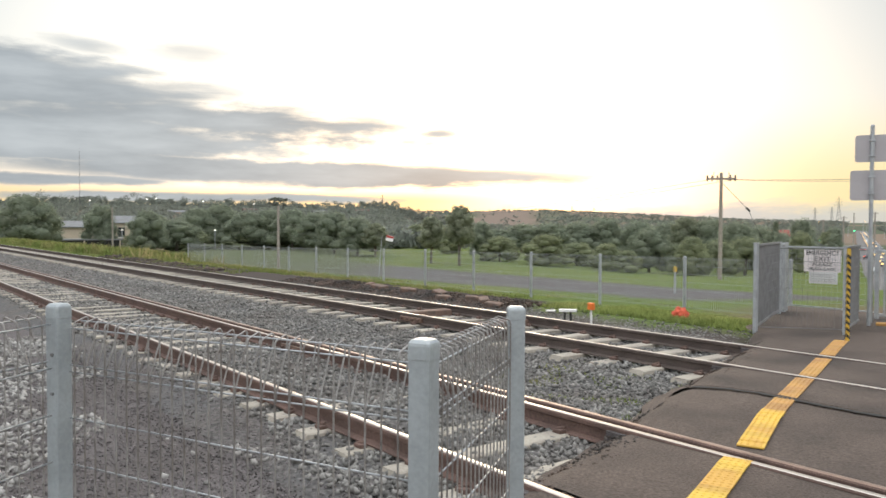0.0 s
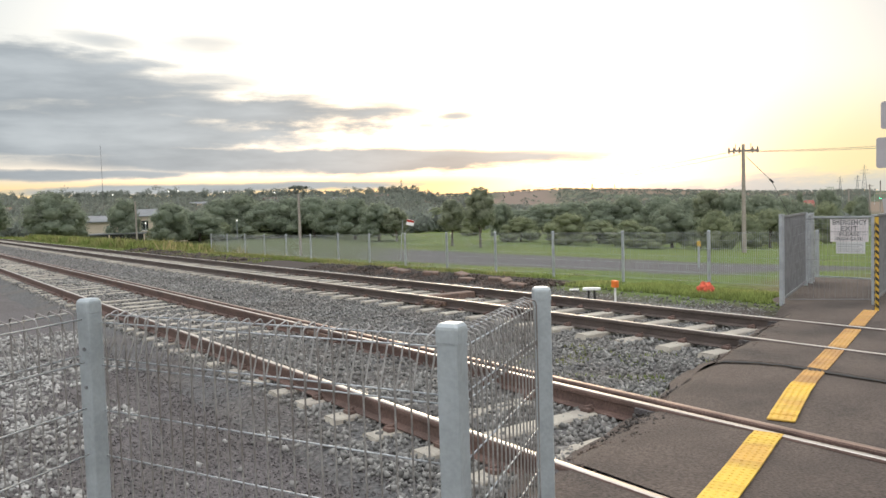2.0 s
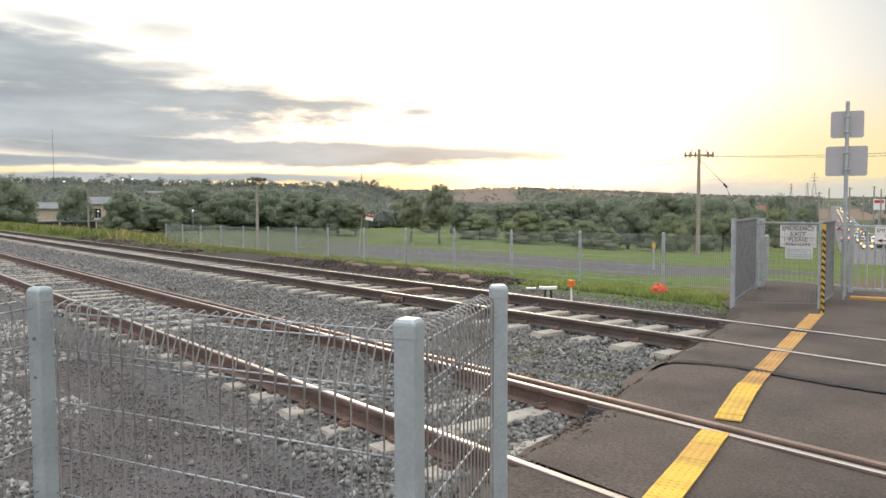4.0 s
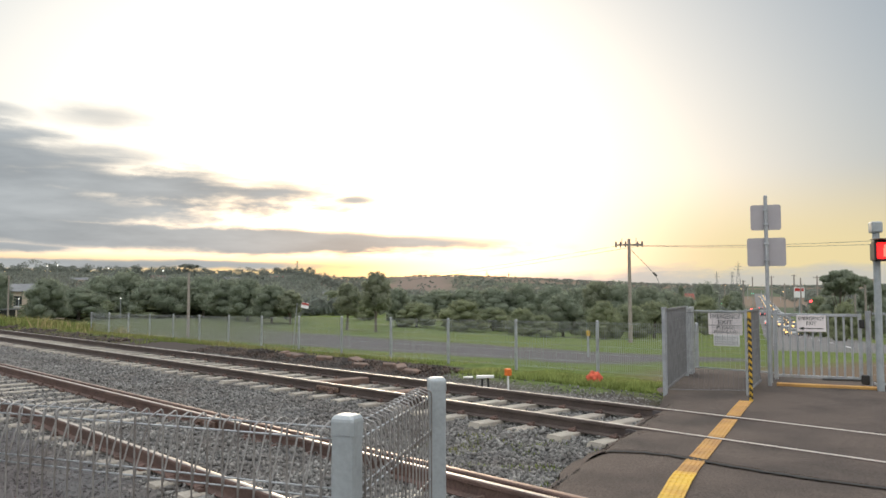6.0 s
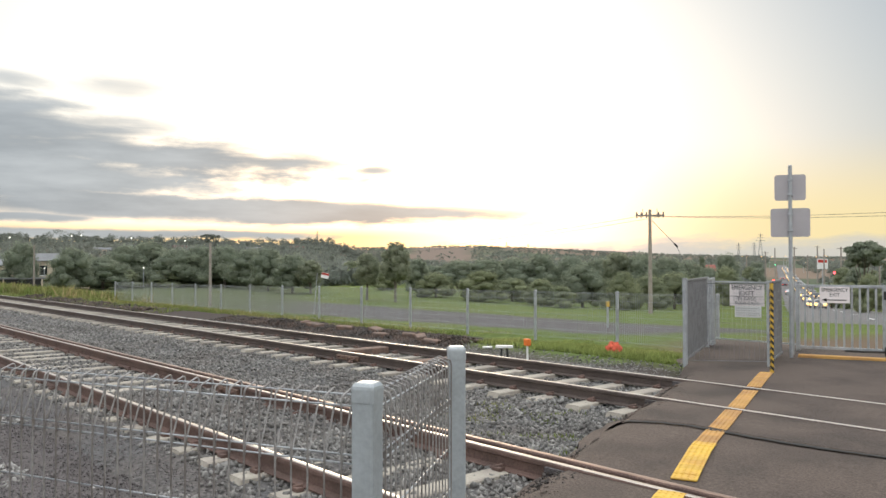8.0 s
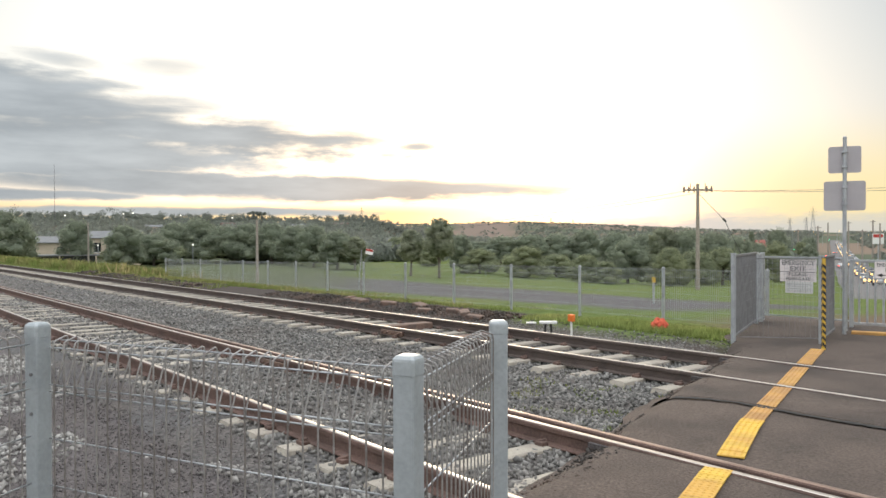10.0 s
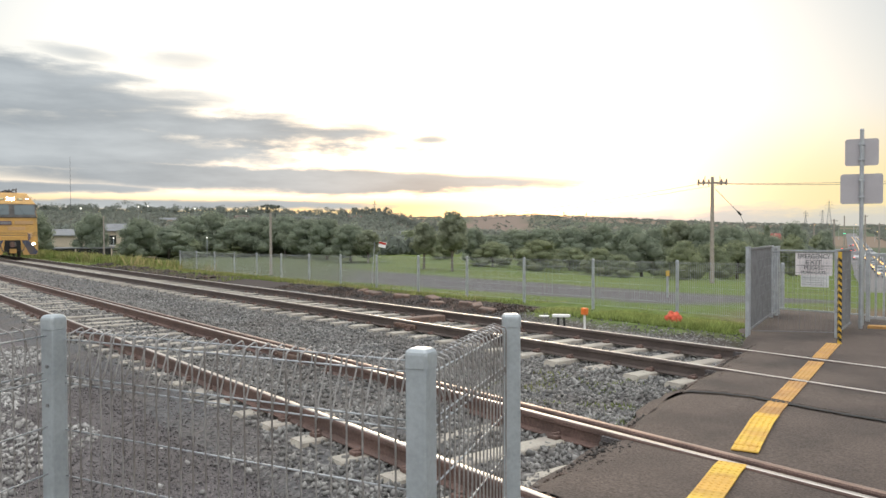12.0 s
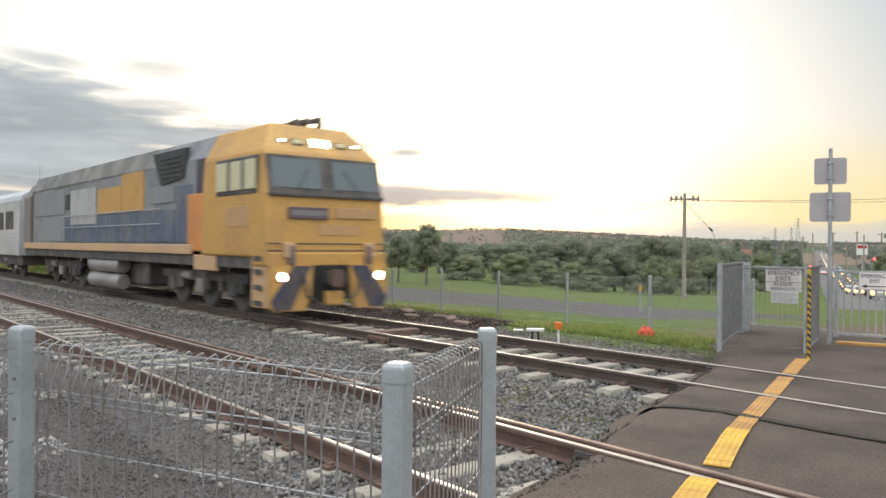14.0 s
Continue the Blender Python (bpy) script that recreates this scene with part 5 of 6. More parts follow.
# trees by the road
plant("dark", 27.7, 190, elev(0.75, 190), 0.75)
plant("dark", 31.6, 130, elev(0.2, 130), 0.8)
plant("cone", 29.3, 230, elev(0.45, 230), 0.7)
plant("dark", 25.9, 300, elev(0.05, 300), 0.7)
plant("dark", 25.6, 330, elev(0.1, 330), 0.6)
plant("flat", 19.3, 115, elev(1.42, 115), 0.95)
plant("flat", 17.4, 130, elev(0.75, 130), 0.7)
plant("bush", 19.0, 95, elev(-0.6, 95), 0.9)
for k in range(14):
    plant(("dark", "bush", "gum")[k % 3], 25.9 + 6.5 * k / 13 + rnd.uniform(-0.3, 0.3), rnd.uniform(150, 330), elev(rnd.uniform(-0.9, -0.1), 240), rnd.uniform(0.8, 1.1))
for k in range(10):
    plant(("dark", "bush")[k % 2], 12.5 + 8.0 * k / 9, rnd.uniform(190, 330), elev(rnd.uniform(-0.7, 0.0), 250), rnd.uniform(0.8, 1.1))
for k in range(9):
    plant("bush" if k % 2 else "dark", 12.0 + k * 1.15, rnd.uniform(110, 150), elev(rnd.uniform(-0.6, 0.5) if k < 5 else rnd.uniform(-1.6, -1.0), 130), 0.9)
for protos in PROTO.values():
    for k, p in enumerate(protos):
        kind = [n for n, v in PROTO.items() if v is protos][0]
        if (kind, k) not in USED:
            plant(kind, 66 + 3 * k, 175, elev(0.9, 175))


def far_woods():
    """Scattered tree crowns over the far slopes, one mass that nobody could count."""
    rng = np.random.default_rng(77)
    cs, rs = [], []
    for _ in range(10500):
        az = rng.uniform(14, 90)
        near = az > 54 + rng.normal() * 1.5
        r = rng.uniform(190, 1250) if near else rng.uniform(170, 2700) ** 1.0
        dens = noise.noise((az * 0.16, math.log(r) * 2.5, 0))
        if dens < (-0.6 if near else -0.35):
            continue
        if 45.5 < az < 50.8 and 950 < r < 2250 and rng.uniform() < 0.9:
            continue
        lat = r * math.sin(radians(ROAD_AZ - az)) - interp(r, [(0, 5.5), (200, 5.4), (350, 4.0), (900, 0)])
        if abs(lat) < 10 + 0.008 * r:
            continue
        x, y = polar(az, r)
        h = rng.uniform(3.5, 7.5) * (1.25 if rng.uniform() < 0.1 else 1)
        z = ground_z(x, y)
        for j in range(3):
            cs.append(np.array([x + rng.normal() * h * 0.28, y + rng.normal() * h * 0.28, z + h * rng.uniform(0.3, 0.75)]))
            rs.append(h * rng.uniform(0.28, 0.45))
    v, f = [], []
    v, f = leaf_cloud(rng, cs, rs, 12, 1.0, 0.8)
    ob = new("far_woods", np_mesh("far_woods", v, f, FAR_LEAF))
    tagged(ob, "hazy grey-green woods on the distant slopes", "woods", kind="stuff")


far_woods()


def skyline_trees():
    rng = np.random.default_rng(5)
    cs, rs = [], []
    for _ in range(460):
        az = rng.uniform(52, 86)
        r = rng.uniform(1000, 1130)
        x, y = polar(az, r)
        h = rng.uniform(7, 15) * (1.4 if rng.uniform() < 0.08 else 1)
        z = ground_z(x, y)
        for j in range(4):
            cs.append(np.array([x + rng.normal() * h * 0.22, y + rng.normal() * h * 0.22, z + h * rng.uniform(0.35, 0.9)]))
            rs.append(h * rng.uniform(0.18, 0.32))
    x, y = polar(64.6, 700)
    for j in range(26):
        cs.append(np.array([x + rng.normal() * 4.5, y + rng.normal() * 4.5, elev(2.0, 700) - abs(rng.normal()) * 4.5]))
        rs.append(rng.uniform(1.2, 2.2))
    v, f = leaf_cloud(rng, cs, rs, 40, 0.75, 0.8)
    ob = new("ridge_trees", np_mesh("ridge_trees", v, f, FAR_LEAF))
    tagged(ob, "ragged line of trees along the hill crest", "woods", kind="stuff")


skyline_trees()


# ---------------------------------------------------------------- grass
def grass(name, count, place, h, mt, label, seed):
    rng = np.random.default_rng(seed)
    p = place(rng, count)
    n = len(p)
    a = rng.uniform(0, 2 * math.pi, n)
    hh = h * rng.uniform(0.4, 1.3, n)
    w = hh * 0.09 + 0.006
    dx, dy = np.cos(a), np.sin(a)
    lean = rng.normal(0, 0.35, (n, 2)) * hh[:, None]
    v = np.stack([p - np.stack([dx * w, dy * w, 0 * w], 1), p + np.stack([dx * w, dy * w, 0 * w], 1), p + np.stack([lean[:, 0], lean[:, 1], hh], 1)], 1).reshape(-1, 3)
    ob = new(name, np_mesh(name, v, np.arange(len(v)).reshape(-1, 3), mt))
    tagged(ob, label, "grass", kind="stuff")


def lay(x0, x1, y0, y1, thr=-0.05, px=1.0):
    def place(rng, n):
        x = x1 - (x1 - x0) * rng.uniform(0, 1, n) ** px
        y = rng.uniform(y0, y1, n)
        keep = np.array([noise.noise((a * 0.45, b * 0.7, 3)) > thr for a, b in zip(x, y)]) & ~((x > edge_x(y) - 0.2))
        x, y = x[keep], y[keep]
        return np.stack([x, y, np.array([ground_z(a, b) for a, b in zip(x, y)]) - 0.01], 1)
    return place


grass("grass", 22000, lay(-12.5, -7.0, 12.35, 15.6, -0.12), 0.1, FRESH, "fresh green grass on the verge", 31)
grass("grass", 16000, lay(-90, -24, 13.2, 17.5, -0.1), 0.12, GRASS, "rank green grass along the fence", 32)
grass("verge_grass", 14000, lay(-110, -28, 10.9, 14.5, -0.25), 0.16, GRASS, "green and yellow grass creeping over the track shoulder", 35)
grass("dry_grass", 3000, lay(-110, -36, 11.6, 17, 0.1), 0.28, DRY, "long straw-coloured grass beside the track", 33)
grass("verge_grass", 15000, lay(-40, -16, 12.6, 15.6, -0.12), 0.1, GRASS, "patchy grass between the track and the fence", 36)
grass("bank_grass", 16000, lay(-90, -44, 12.0, 17.5, -0.35), 0.5, GRASS, "tall rank grass on the bank beside the track", 38)
grass("bank_straw", 3500, lay(-64, -40, 12.2, 16.5, 0.3), 0.6, DRY, "straw-coloured grass heads on the bank", 39)
grass("dry_grass", 3500, lay(-44, -17, 12.4, 15.6, 0.0), 0.16, DRY, "thin straw-coloured grass between track and fence", 37)
grass("grass", 10000, lay(-26, -12, 14.6, 17.5, 0.1), 0.06, FRESH, "short green grass at the fence foot", 34)


grass("weeds", 1500, on_weeds, 0.035, GRASS, "small green weeds between the ballast stones", 40)


# ---------------------------------------------------------------- houses
def house(az, r, w, d, h, wall, roof, turn, label, rh=1.5, zoff=0.0):
    x, y = polar(az, r)
    t = thing("house", label, "house", pose(x, y, ground_z(x, y) + zoff, 0, 0, az + turn))
    part("wall", box(-w / 2, -d / 2, -2, w / 2, d / 2, h, 0.02), wall, t)
    o = [(-d / 2 - 0.5, h), (d / 2 + 0.5, h), (d / 2 + 0.5, h + 0.15), (0, h + rh), (-d / 2 - 0.5, h + 0.15)]
    part("roof", prism(o, -w / 2 - 0.5, w / 2 + 0.5), roof, t)
    n = max(2, int(w / 4))
    for k in range(n):
        cx = -w / 2 + w * (k + 0.5) / n
        win = part("window", box(cx - 0.7, -d / 2 - 0.05, h * 0.35, cx + 0.7, -d / 2 + 0.05, h * 0.8), glassy("dark_pane", (0.03, 0.035, 0.04)) if "dark_pane" not in bpy.data.materials else bpy.data.materials["dark_pane"], t)
        part("sill", box(cx - 0.8, -d / 2 - 0.1, h * 0.31, cx + 0.8, -d / 2, h * 0.35), WHITE, win)
    return t


CREAM = material("cream_render", (0.5, 0.42, 0.33), 0.8, 0, 0.06, 0.5, 8, 0.05, (0.42, 0.36, 0.29), 0.5)
ROOF_GREY = material("grey_roof", (0.17, 0.175, 0.18), 0.7, 0, 0.1, 0.5, 6, 0.1)
ROOF_RED = material("red_tile_roof", (0.26, 0.08, 0.06), 0.8, 0, 0.15, 0.5, 6, 0.2)
ROOF_BROWN = material("brown_tile_roof", (0.16, 0.1, 0.085), 0.8, 0, 0.15, 0.5, 6, 0.2)
BRICK = material("brown_brick", (0.2, 0.14, 0.115), 0.9, 0, 0.15, 0.5, 6, 0.2)
house(78.3, 165, 10, 8, 3.4, CREAM, ROOF_GREY, 8, "cream rendered building with a grey roof behind trees", 1.3, 1.0)
house(74.0, 175, 10, 8, 4.2, CREAM, ROOF_GREY, -10, "cream and grey house among dark trees", 1.6, 1.4)
house(29.4, 330, 10, 8, 5.0, BRICK, ROOF_RED, 15, "house with a red tiled roof beyond the bushes", 2.6, 1.2)
house(54.3, 420, 12, 9, 4, CREAM, ROOF_GREY, 5, "far pale house with a grey roof among trees", 2.0, 0.5)
rh = random.Random(6)
for k in range(0, 8, 2):
    house(58 + 24 * k / 11 + rh.uniform(-0.8, 0.8), rh.uniform(620, 900), rh.uniform(11, 18), 9, 4, CREAM if k % 4 else BRICK, ROOF_GREY if k % 4 else ROOF_BROWN, rh.uniform(-20, 20), "far house on the wooded hillside", 2.0, -0.5)
open_shed = thing("carport", "dark open shed with a pale roof beside a house", "shed", pose(*polar(77.4, 140), ground_z(*polar(77.4, 140)), 0, 0, 80))
# a solid black block stands for the shade inside the open shed
part("shed_body", box(-5.5, -3, 0, 5.5, 3, 2.0, 0.03), BLACK, open_shed)
part("roof", box(-5.8, -3.3, 2.0, 5.8, 3.3, 2.2, 0.03), ROOF_GREY, open_shed)
for k in range(3):
    part("column", box(-5.4 + 5.3 * k, -3.25, 0, -5.2 + 5.3 * k, -3.05, 2.0), CREAM, open_shed)


# ---------------------------------------------------------------- the road beyond the gate and its traffic
ROAD_DIR = Vector((-math.sin(radians(ROAD_AZ)), math.cos(radians(ROAD_AZ)), 0))
ROAD_SIDE = Vector((math.cos(radians(ROAD_AZ)), math.sin(radians(ROAD_AZ)), 0))


def road_point(s, off):
    p = ROAD_DIR * s + ROAD_SIDE * (off + interp(s, [(0, 5.5), (200, 5.4), (350, 4.0), (900, 0)]))
    return Vector((p.x, p.y, ground_z(p.x, p.y) + interp(s, [(44, -0.45), (56, 0.08), (100, 0.1), (900, 0.6)])))


def build_road():
    vs, fs = [], []
    ss = [46 + 5 * k for k in range(10)] + [96 + 6 * k for k in range(19)] + [216 + 16 * k for k in range(56)]
    offs = [-4.8, -2.4, 0, 2.4, 4.8]
    for s in ss:
        z = max(road_point(s, o).z for o in offs)
        for o in offs:
            p = road_point(s, o)
            vs.append((p.x, p.y, z))
    n = len(offs)
    for i in range(len(ss) - 1):
        for j in range(n - 1):
            fs.append((i * n + j, i * n + j + 1, (i + 1) * n + j + 1, (i + 1) * n + j))
    tagged(raw("road", vs, fs, material("far_asphalt", (0.15, 0.145, 0.145), 0.7, 0, 0.2, 0.2, 8, 0.2, (0.12, 0.115, 0.115), 0.6, spec=0.1), None, True), "grey main road running downhill away from the crossing", "road", kind="structure")
    for k in range(40):
        s = 60 + 14 * k
        a, b = road_point(s, 0.3), road_point(s + 5, 0.3)
        d = (b - a).normalized()
        sd = d.cross(Vector((0, 0, 1))) * 0.09
        up = Vector((0, 0, 0.1))
        m = raw("lane_mark", [a - sd + up, a + sd + up, b + sd + up, b - sd + up], [(0, 1, 2, 3)], WHITE)
        tagged(m, "white dashed lane marking on the road", "road marking", group="lane markings", kind="structure")


build_road()
HEADLAMP = glowing("headlamp", (1.0, 0.62, 0.22), 2.3)
PALE_LAMP = glowing("pale_lamp", (1.0, 0.95, 0.85), 1.6)
TAIL = glowing("tail_lamp", (1.0, 0.06, 0.03), 6.0)
PAINT = [material("car_paint_%s" % n, c, 0.3, 0.3, 0.05, 2, 20, 0) for n, c in (("white", (0.7, 0.7, 0.7)), ("grey", (0.2, 0.21, 0.22)), ("dark", (0.04, 0.045, 0.06)), ("silver", (0.45, 0.46, 0.47)))]
TYRE = material("tyre", (0.02, 0.02, 0.02), 0.9)


def make_car(paint, name):
    t = thing("car", "%s car with its headlamps on in queueing traffic" % name, "car", group="cars on the main road")
    o = [(-2.1, 0.3), (2.1, 0.3), (2.15, 0.7), (1.2, 0.88), (0.55, 1.42), (-1.2, 1.45), (-1.95, 0.95), (-2.15, 0.85)]
    bm = bmesh.new()
    prism(o, -0.86, 0.86, bm, "y")
    bmesh.ops.bevel(bm, geom=bm.edges[:], offset=0.06, segments=2, affect="EDGES", profile=0.5)
    part("body", bm, paint, t)
    part("windscreen", prism([(0.62, 0.92), (1.2, 0.91), (0.63, 1.36)], -0.74, 0.74, None, "y"), bpy.data.materials["dark_pane"], t)
    for sy in (-1, 1):
        part("side_window", box(-1.2, sy * 0.865 - 0.01, 0.95, 0.5, sy * 0.865 + 0.01, 1.33, 0), bpy.data.materials["dark_pane"], t)
        part("headlamp", cyl((2.08, sy * 0.66, 0.66), (2.19, sy * 0.66, 0.66), 0.24, n=10), HEADLAMP, t)
        part("tail_lamp", box(-2.2, sy * 0.7 - 0.12, 0.75, -2.1, sy * 0.7 + 0.12, 0.9), TAIL, t)
        for x in (-1.3, 1.35):
            part("wheel", cyl((x, sy * 0.72, 0.31), (x, sy * 0.9, 0.31), 0.31, n=14), TYRE, t)
    return t


CARS = []
protos = [make_car(p, n) for p, n in zip(PAINT, ("white", "grey", "dark", "silver"))]
rc = random.Random(12)
first = [True] * 4
for lane in range(2):
    s = 146.0 + 18 * lane
    while s < 760:
        i = rc.randrange(4)
        c = protos[i] if first[i] else copy_thing(protos[i], Matrix())
        first[i] = False
        CARS.append((c, s, 0.2 + 2.9 * lane, 180, 7.5))
        s += rc.uniform(8, 18) if s > 230 else rc.uniform(18, 30)
for s in (240.0, 330.0, 420.0):
    i = rc.randrange(4)
    CARS.append((copy_thing(protos[i], Matrix()), s, -3.0, 0, 9.0))


def car_pose(s, off, turn):
    a, b = road_point(s - 1.5, off), road_point(s + 1.5, off)
    d = b - a
    p = (a + b) / 2
    pitch = math.degrees(math.atan2(d.z, math.hypot(d.x, d.y)))
    yaw = math.degrees(math.atan2(d.y, d.x))
    if turn:
        yaw, pitch = yaw + 180, -pitch
    return pose(p.x, p.y, p.z + 0.03, 0, -pitch, yaw)


def signal_mast(az, r, top, colour, name):
    x, y = polar(az, r)
    z = ground_z(x, y)
    t = thing("traffic_light", "far traffic light showing %s" % name, "traffic light", pose(x, y, z, 0, 0, az), group="traffic lights down the road")
    h = top - z
    part("pole", cyl((0, 0, 0), (0, 0, h - 0.6), 0.09, n=8), GALV, t)
    part("housing", box(-0.25, -0.15, h - 1.1, 0.25, 0.15, h + 0.5, 0.05), BLACK, t)
    part("lit_lens", cyl((0, -0.2, h), (0, -0.26, h), 0.42, n=12), glowing("lens_" + name, colour, 9.0), t)


for a in ((24.6, 420, 0.2, (0.05, 1.0, 0.45), "green"), (26.6, 330, -3.5, (0.05, 1.0, 0.45), "green"), (21.0, 330, -2.4, (1.0, 0.04, 0.05), "red"), (18.8, 260, -3.4, (0.05, 1.0, 0.35), "green"), (24.7, 300, -5.0, (1.0, 0.05, 0.03), "red")):
    signal_mast(*a)
rl = random.Random(30)
for k in range(20):
    az, r = rl.uniform(18, 27), rl.uniform(420, 1000)
    x, y = polar(az, r)
    z = ground_z(x, y)
    t = thing("street_lamp", "far lit street lamp on a thin pole", "street lamp", pose(x, y, z, 0, 0, az), group="street lamps down the road")
    h = 1.6 + rl.uniform(-0.1, 0.9) / 57.3 * r - z
    h = min(max(h, 5), 11)
    part("pole", cyl((0, 0, 0), (0, 0, h), 0.12, 0.08, 6), GALV, t)
    part("arm", cyl((0, 0, h), (1.6, 0, h + 0.3), 0.07, n=6), GALV, t)
    part("lamp", box(1.3, -0.25, h + 0.05, 1.9, 0.25, h + 0.3, 0.1), HEADLAMP, t)
for az, r, el in ((73.4, 640, 1.75), (72.8, 660, 1.8), (69.7, 600, 1.65), (66.2, 640, 1.5), (77.0, 620, 1.6), (68.9, 148, -0.6), (75.0, 150, -0.85), (55.9, 430, 0.0)):
    x, y = polar(az, r)
    z = ground_z(x, y)
    h = max(3.5, elev(el, r) - z)
    t = thing("street_lamp", "lit lamp on a pole among hillside trees", "street lamp", pose(x, y, z, 0, 0, az), group="lamps on the hill")
    part("pole", cyl((0, 0, 0), (0, 0, h), 0.1, 0.07, 6), GALV, t)
    part("lamp", box(-0.0008 * r, -0.3, h, 0.0008 * r, 0.1, h + 0.0012 * r, 0.05), PALE_LAMP, t)
bx, by = polar(21.7, 230)
bb = thing("billboard", "white and red roadside advertising sign on a post", "sign", pose(bx, by, ground_z(bx, by), 0, 0, 22))
zb = 1.6 - ground_z(bx, by)
part("post", cyl((0, 0, 0), (0, 0, zb), 0.15, n=8), GALV, bb)
part("board", box(-1.3, -0.2, zb - 1.8, 1.3, 0.1, zb + 0.9, 0.05), WHITE, bb)
part("red_panel", box(-1.1, -0.22, zb - 0.1, 1.1, -0.2, zb + 0.7), RED, bb)


# ---------------------------------------------------------------- the train
L_ORANGE = material("loco_orange", (0.53, 0.305, 0.085), 0.5, 0.0, 0.12, 1.1, 10, 0.03, (0.43, 0.25, 0.09), 0.65, "object")
L_BLUE = material("loco_dark_blue", (0.095, 0.12, 0.175), 0.5, 0.0, 0.25, 0.8, 5, 0.03, (0.18, 0.19, 0.2), 0.7, "object")
L_HOOD = material("hood_grey", (0.25, 0.26, 0.275), 0.6, 0.0, 0.2, 0.7, 6, 0.03, (0.15, 0.155, 0.165), 0.8, "object")
L_FADE = material("faded_orange", (0.5, 0.3, 0.14), 0.6, 0.0, 0.12, 1.5, 14, 0.02, (0.42, 0.27, 0.14), 0.6, "object")
L_REAR = material("rear_brown_grey", (0.2, 0.18, 0.165), 0.65, 0.0, 0.2, 0.9, 10, 0.05, (0.12, 0.11, 0.1), 0.7, "object")
L_LOCKER = material("locker_orange", (0.62, 0.25, 0.07), 0.5, 0.0, 0.1, 1.1, 10, 0.03, (0.5, 0.22, 0.08), 0.6, "object")
L_NAVY = material("pilot_navy", (0.045, 0.05, 0.085), 0.6, 0.0, 0.2, 1.5, 20, 0.1, (0.12, 0.09, 0.07), 0.6, "object")
L_GREY = material("loco_grey", (0.24, 0.245, 0.25), 0.55, 0.0, 0.1, 0.8, 12, 0.03, (0.2, 0.2, 0.21), 0.6, "object")
L_DARK = material("grille_dark", (0.06, 0.062, 0.062), 0.8, 0.0, 0.3, 2.0, 30, 0.3, None, 0.5, "object")
L_PALE = material("loco_pale_grey", (0.42, 0.42, 0.41), 0.6, 0.0, 0.15, 0.9, 8, 0.03, (0.33, 0.33, 0.33), 0.7, "object")
L_ROOF = material("loco_roof", (0.14, 0.138, 0.132), 0.7, 0.0, 0.2, 1.0, 14, 0.05, (0.28, 0.27, 0.25), 0.6, "object")
L_BLACK = material("loco_underframe", (0.075, 0.073, 0.072), 0.7, 0.1, 0.3, 1.5, 20, 0.2, (0.17, 0.15, 0.135), 0.6, "object")
L_SILVER = material("tank_silver", (0.42, 0.4, 0.39), 0.45, 0.5, 0.1, 1.2, 15, 0.05, (0.25, 0.23, 0.22), 0.6, "object")
L_SAND = material("loco_buff", (0.55, 0.36, 0.2), 0.55, 0.0, 0.1, 1.2, 14, 0.03, (0.45, 0.3, 0.2), 0.6, "object")
STEEL = material("stainless_fluting", (0.62, 0.64, 0.66), 0.35, 0.35, 0.06, 0.7, 10, 0.02, (0.45, 0.45, 0.45), 0.5, "object")
GLASS = glassy("cab_glass", (0.1, 0.13, 0.14), 0.04)
LAMP_ON = glowing("head_lamp_on", (1.0, 0.94, 0.78), 14.0)
LAMP_SOFT = glowing("lamp_fading", (1.0, 0.95, 0.8), 11.0)
LAMP_DIM = glowing("lamp_dim", (0.4, 0.36, 0.2), 0.35)
PURPLE = material("name_plate", (0.15, 0.11, 0.13), 0.6, 0, 0.1, 2, 20, 0, None, 0.5, "object")


def loft(sections, name, mt, parent, label=""):
    """A skin through closed sections of equal count, capped at both ends."""
    bm = bmesh.new()
    rows = [[bm.verts.new(p) for p in s] for s in sections]
    n = len(rows[0])
    for a, b in zip(rows, rows[1:]):
        for k in range(n):
            bm.faces.new((a[k], a[(k + 1) % n], b[(k + 1) % n], b[k]))
    bm.faces.new(rows[0])
    bm.faces.new(rows[-1][::-1])
    return part(name, bm, mt, parent, label)


def bogie(t, x, wheels=3, name="bogie"):
    for k in range(wheels):
        wx = x + (k - (wheels - 1) / 2) * 1.85
        for sy in (-1, 1):
            part("wheel", cyl((wx, sy * 0.70, 0.51), (wx, sy * 0.82, 0.51), 0.51, n=24, bevel=0.02), L_BLACK, t)
            part("axle_box", box(wx - 0.22, sy * 1.02 - 0.1, 0.36, wx + 0.22, sy * 1.02 + 0.1, 0.72, 0.04), L_SILVER if k == 1 else L_BLACK, t)
            part("spring", cyl((wx + 0.42, sy * 1.02, 0.45), (wx + 0.42, sy * 1.02, 0.85), 0.1, n=10), L_BLACK, t)
    half = (wheels - 1) / 2 * 1.85 + 0.75
    for sy in (-1, 1):
        bm = box(x - half, sy * 1.0 - 0.07, 0.68, x + half, sy * 1.0 + 0.07, 0.92, 0.03)
        box(x - half * 0.5, sy * 1.0 - 0.09, 0.45, x - half * 0.42, sy * 1.0 + 0.09, 0.8, 0.02, bm)
        box(x + half * 0.42, sy * 1.0 - 0.09, 0.45, x + half * 0.5, sy * 1.0 + 0.09, 0.8, 0.02, bm)
        part("side_frame", bm, L_BLACK, t)
        part("brake_cylinder", cyl((x - 0.9, sy * 1.12, 0.78), (x - 0.35, sy * 1.12, 0.78), 0.11, n=10), L_SILVER, t)


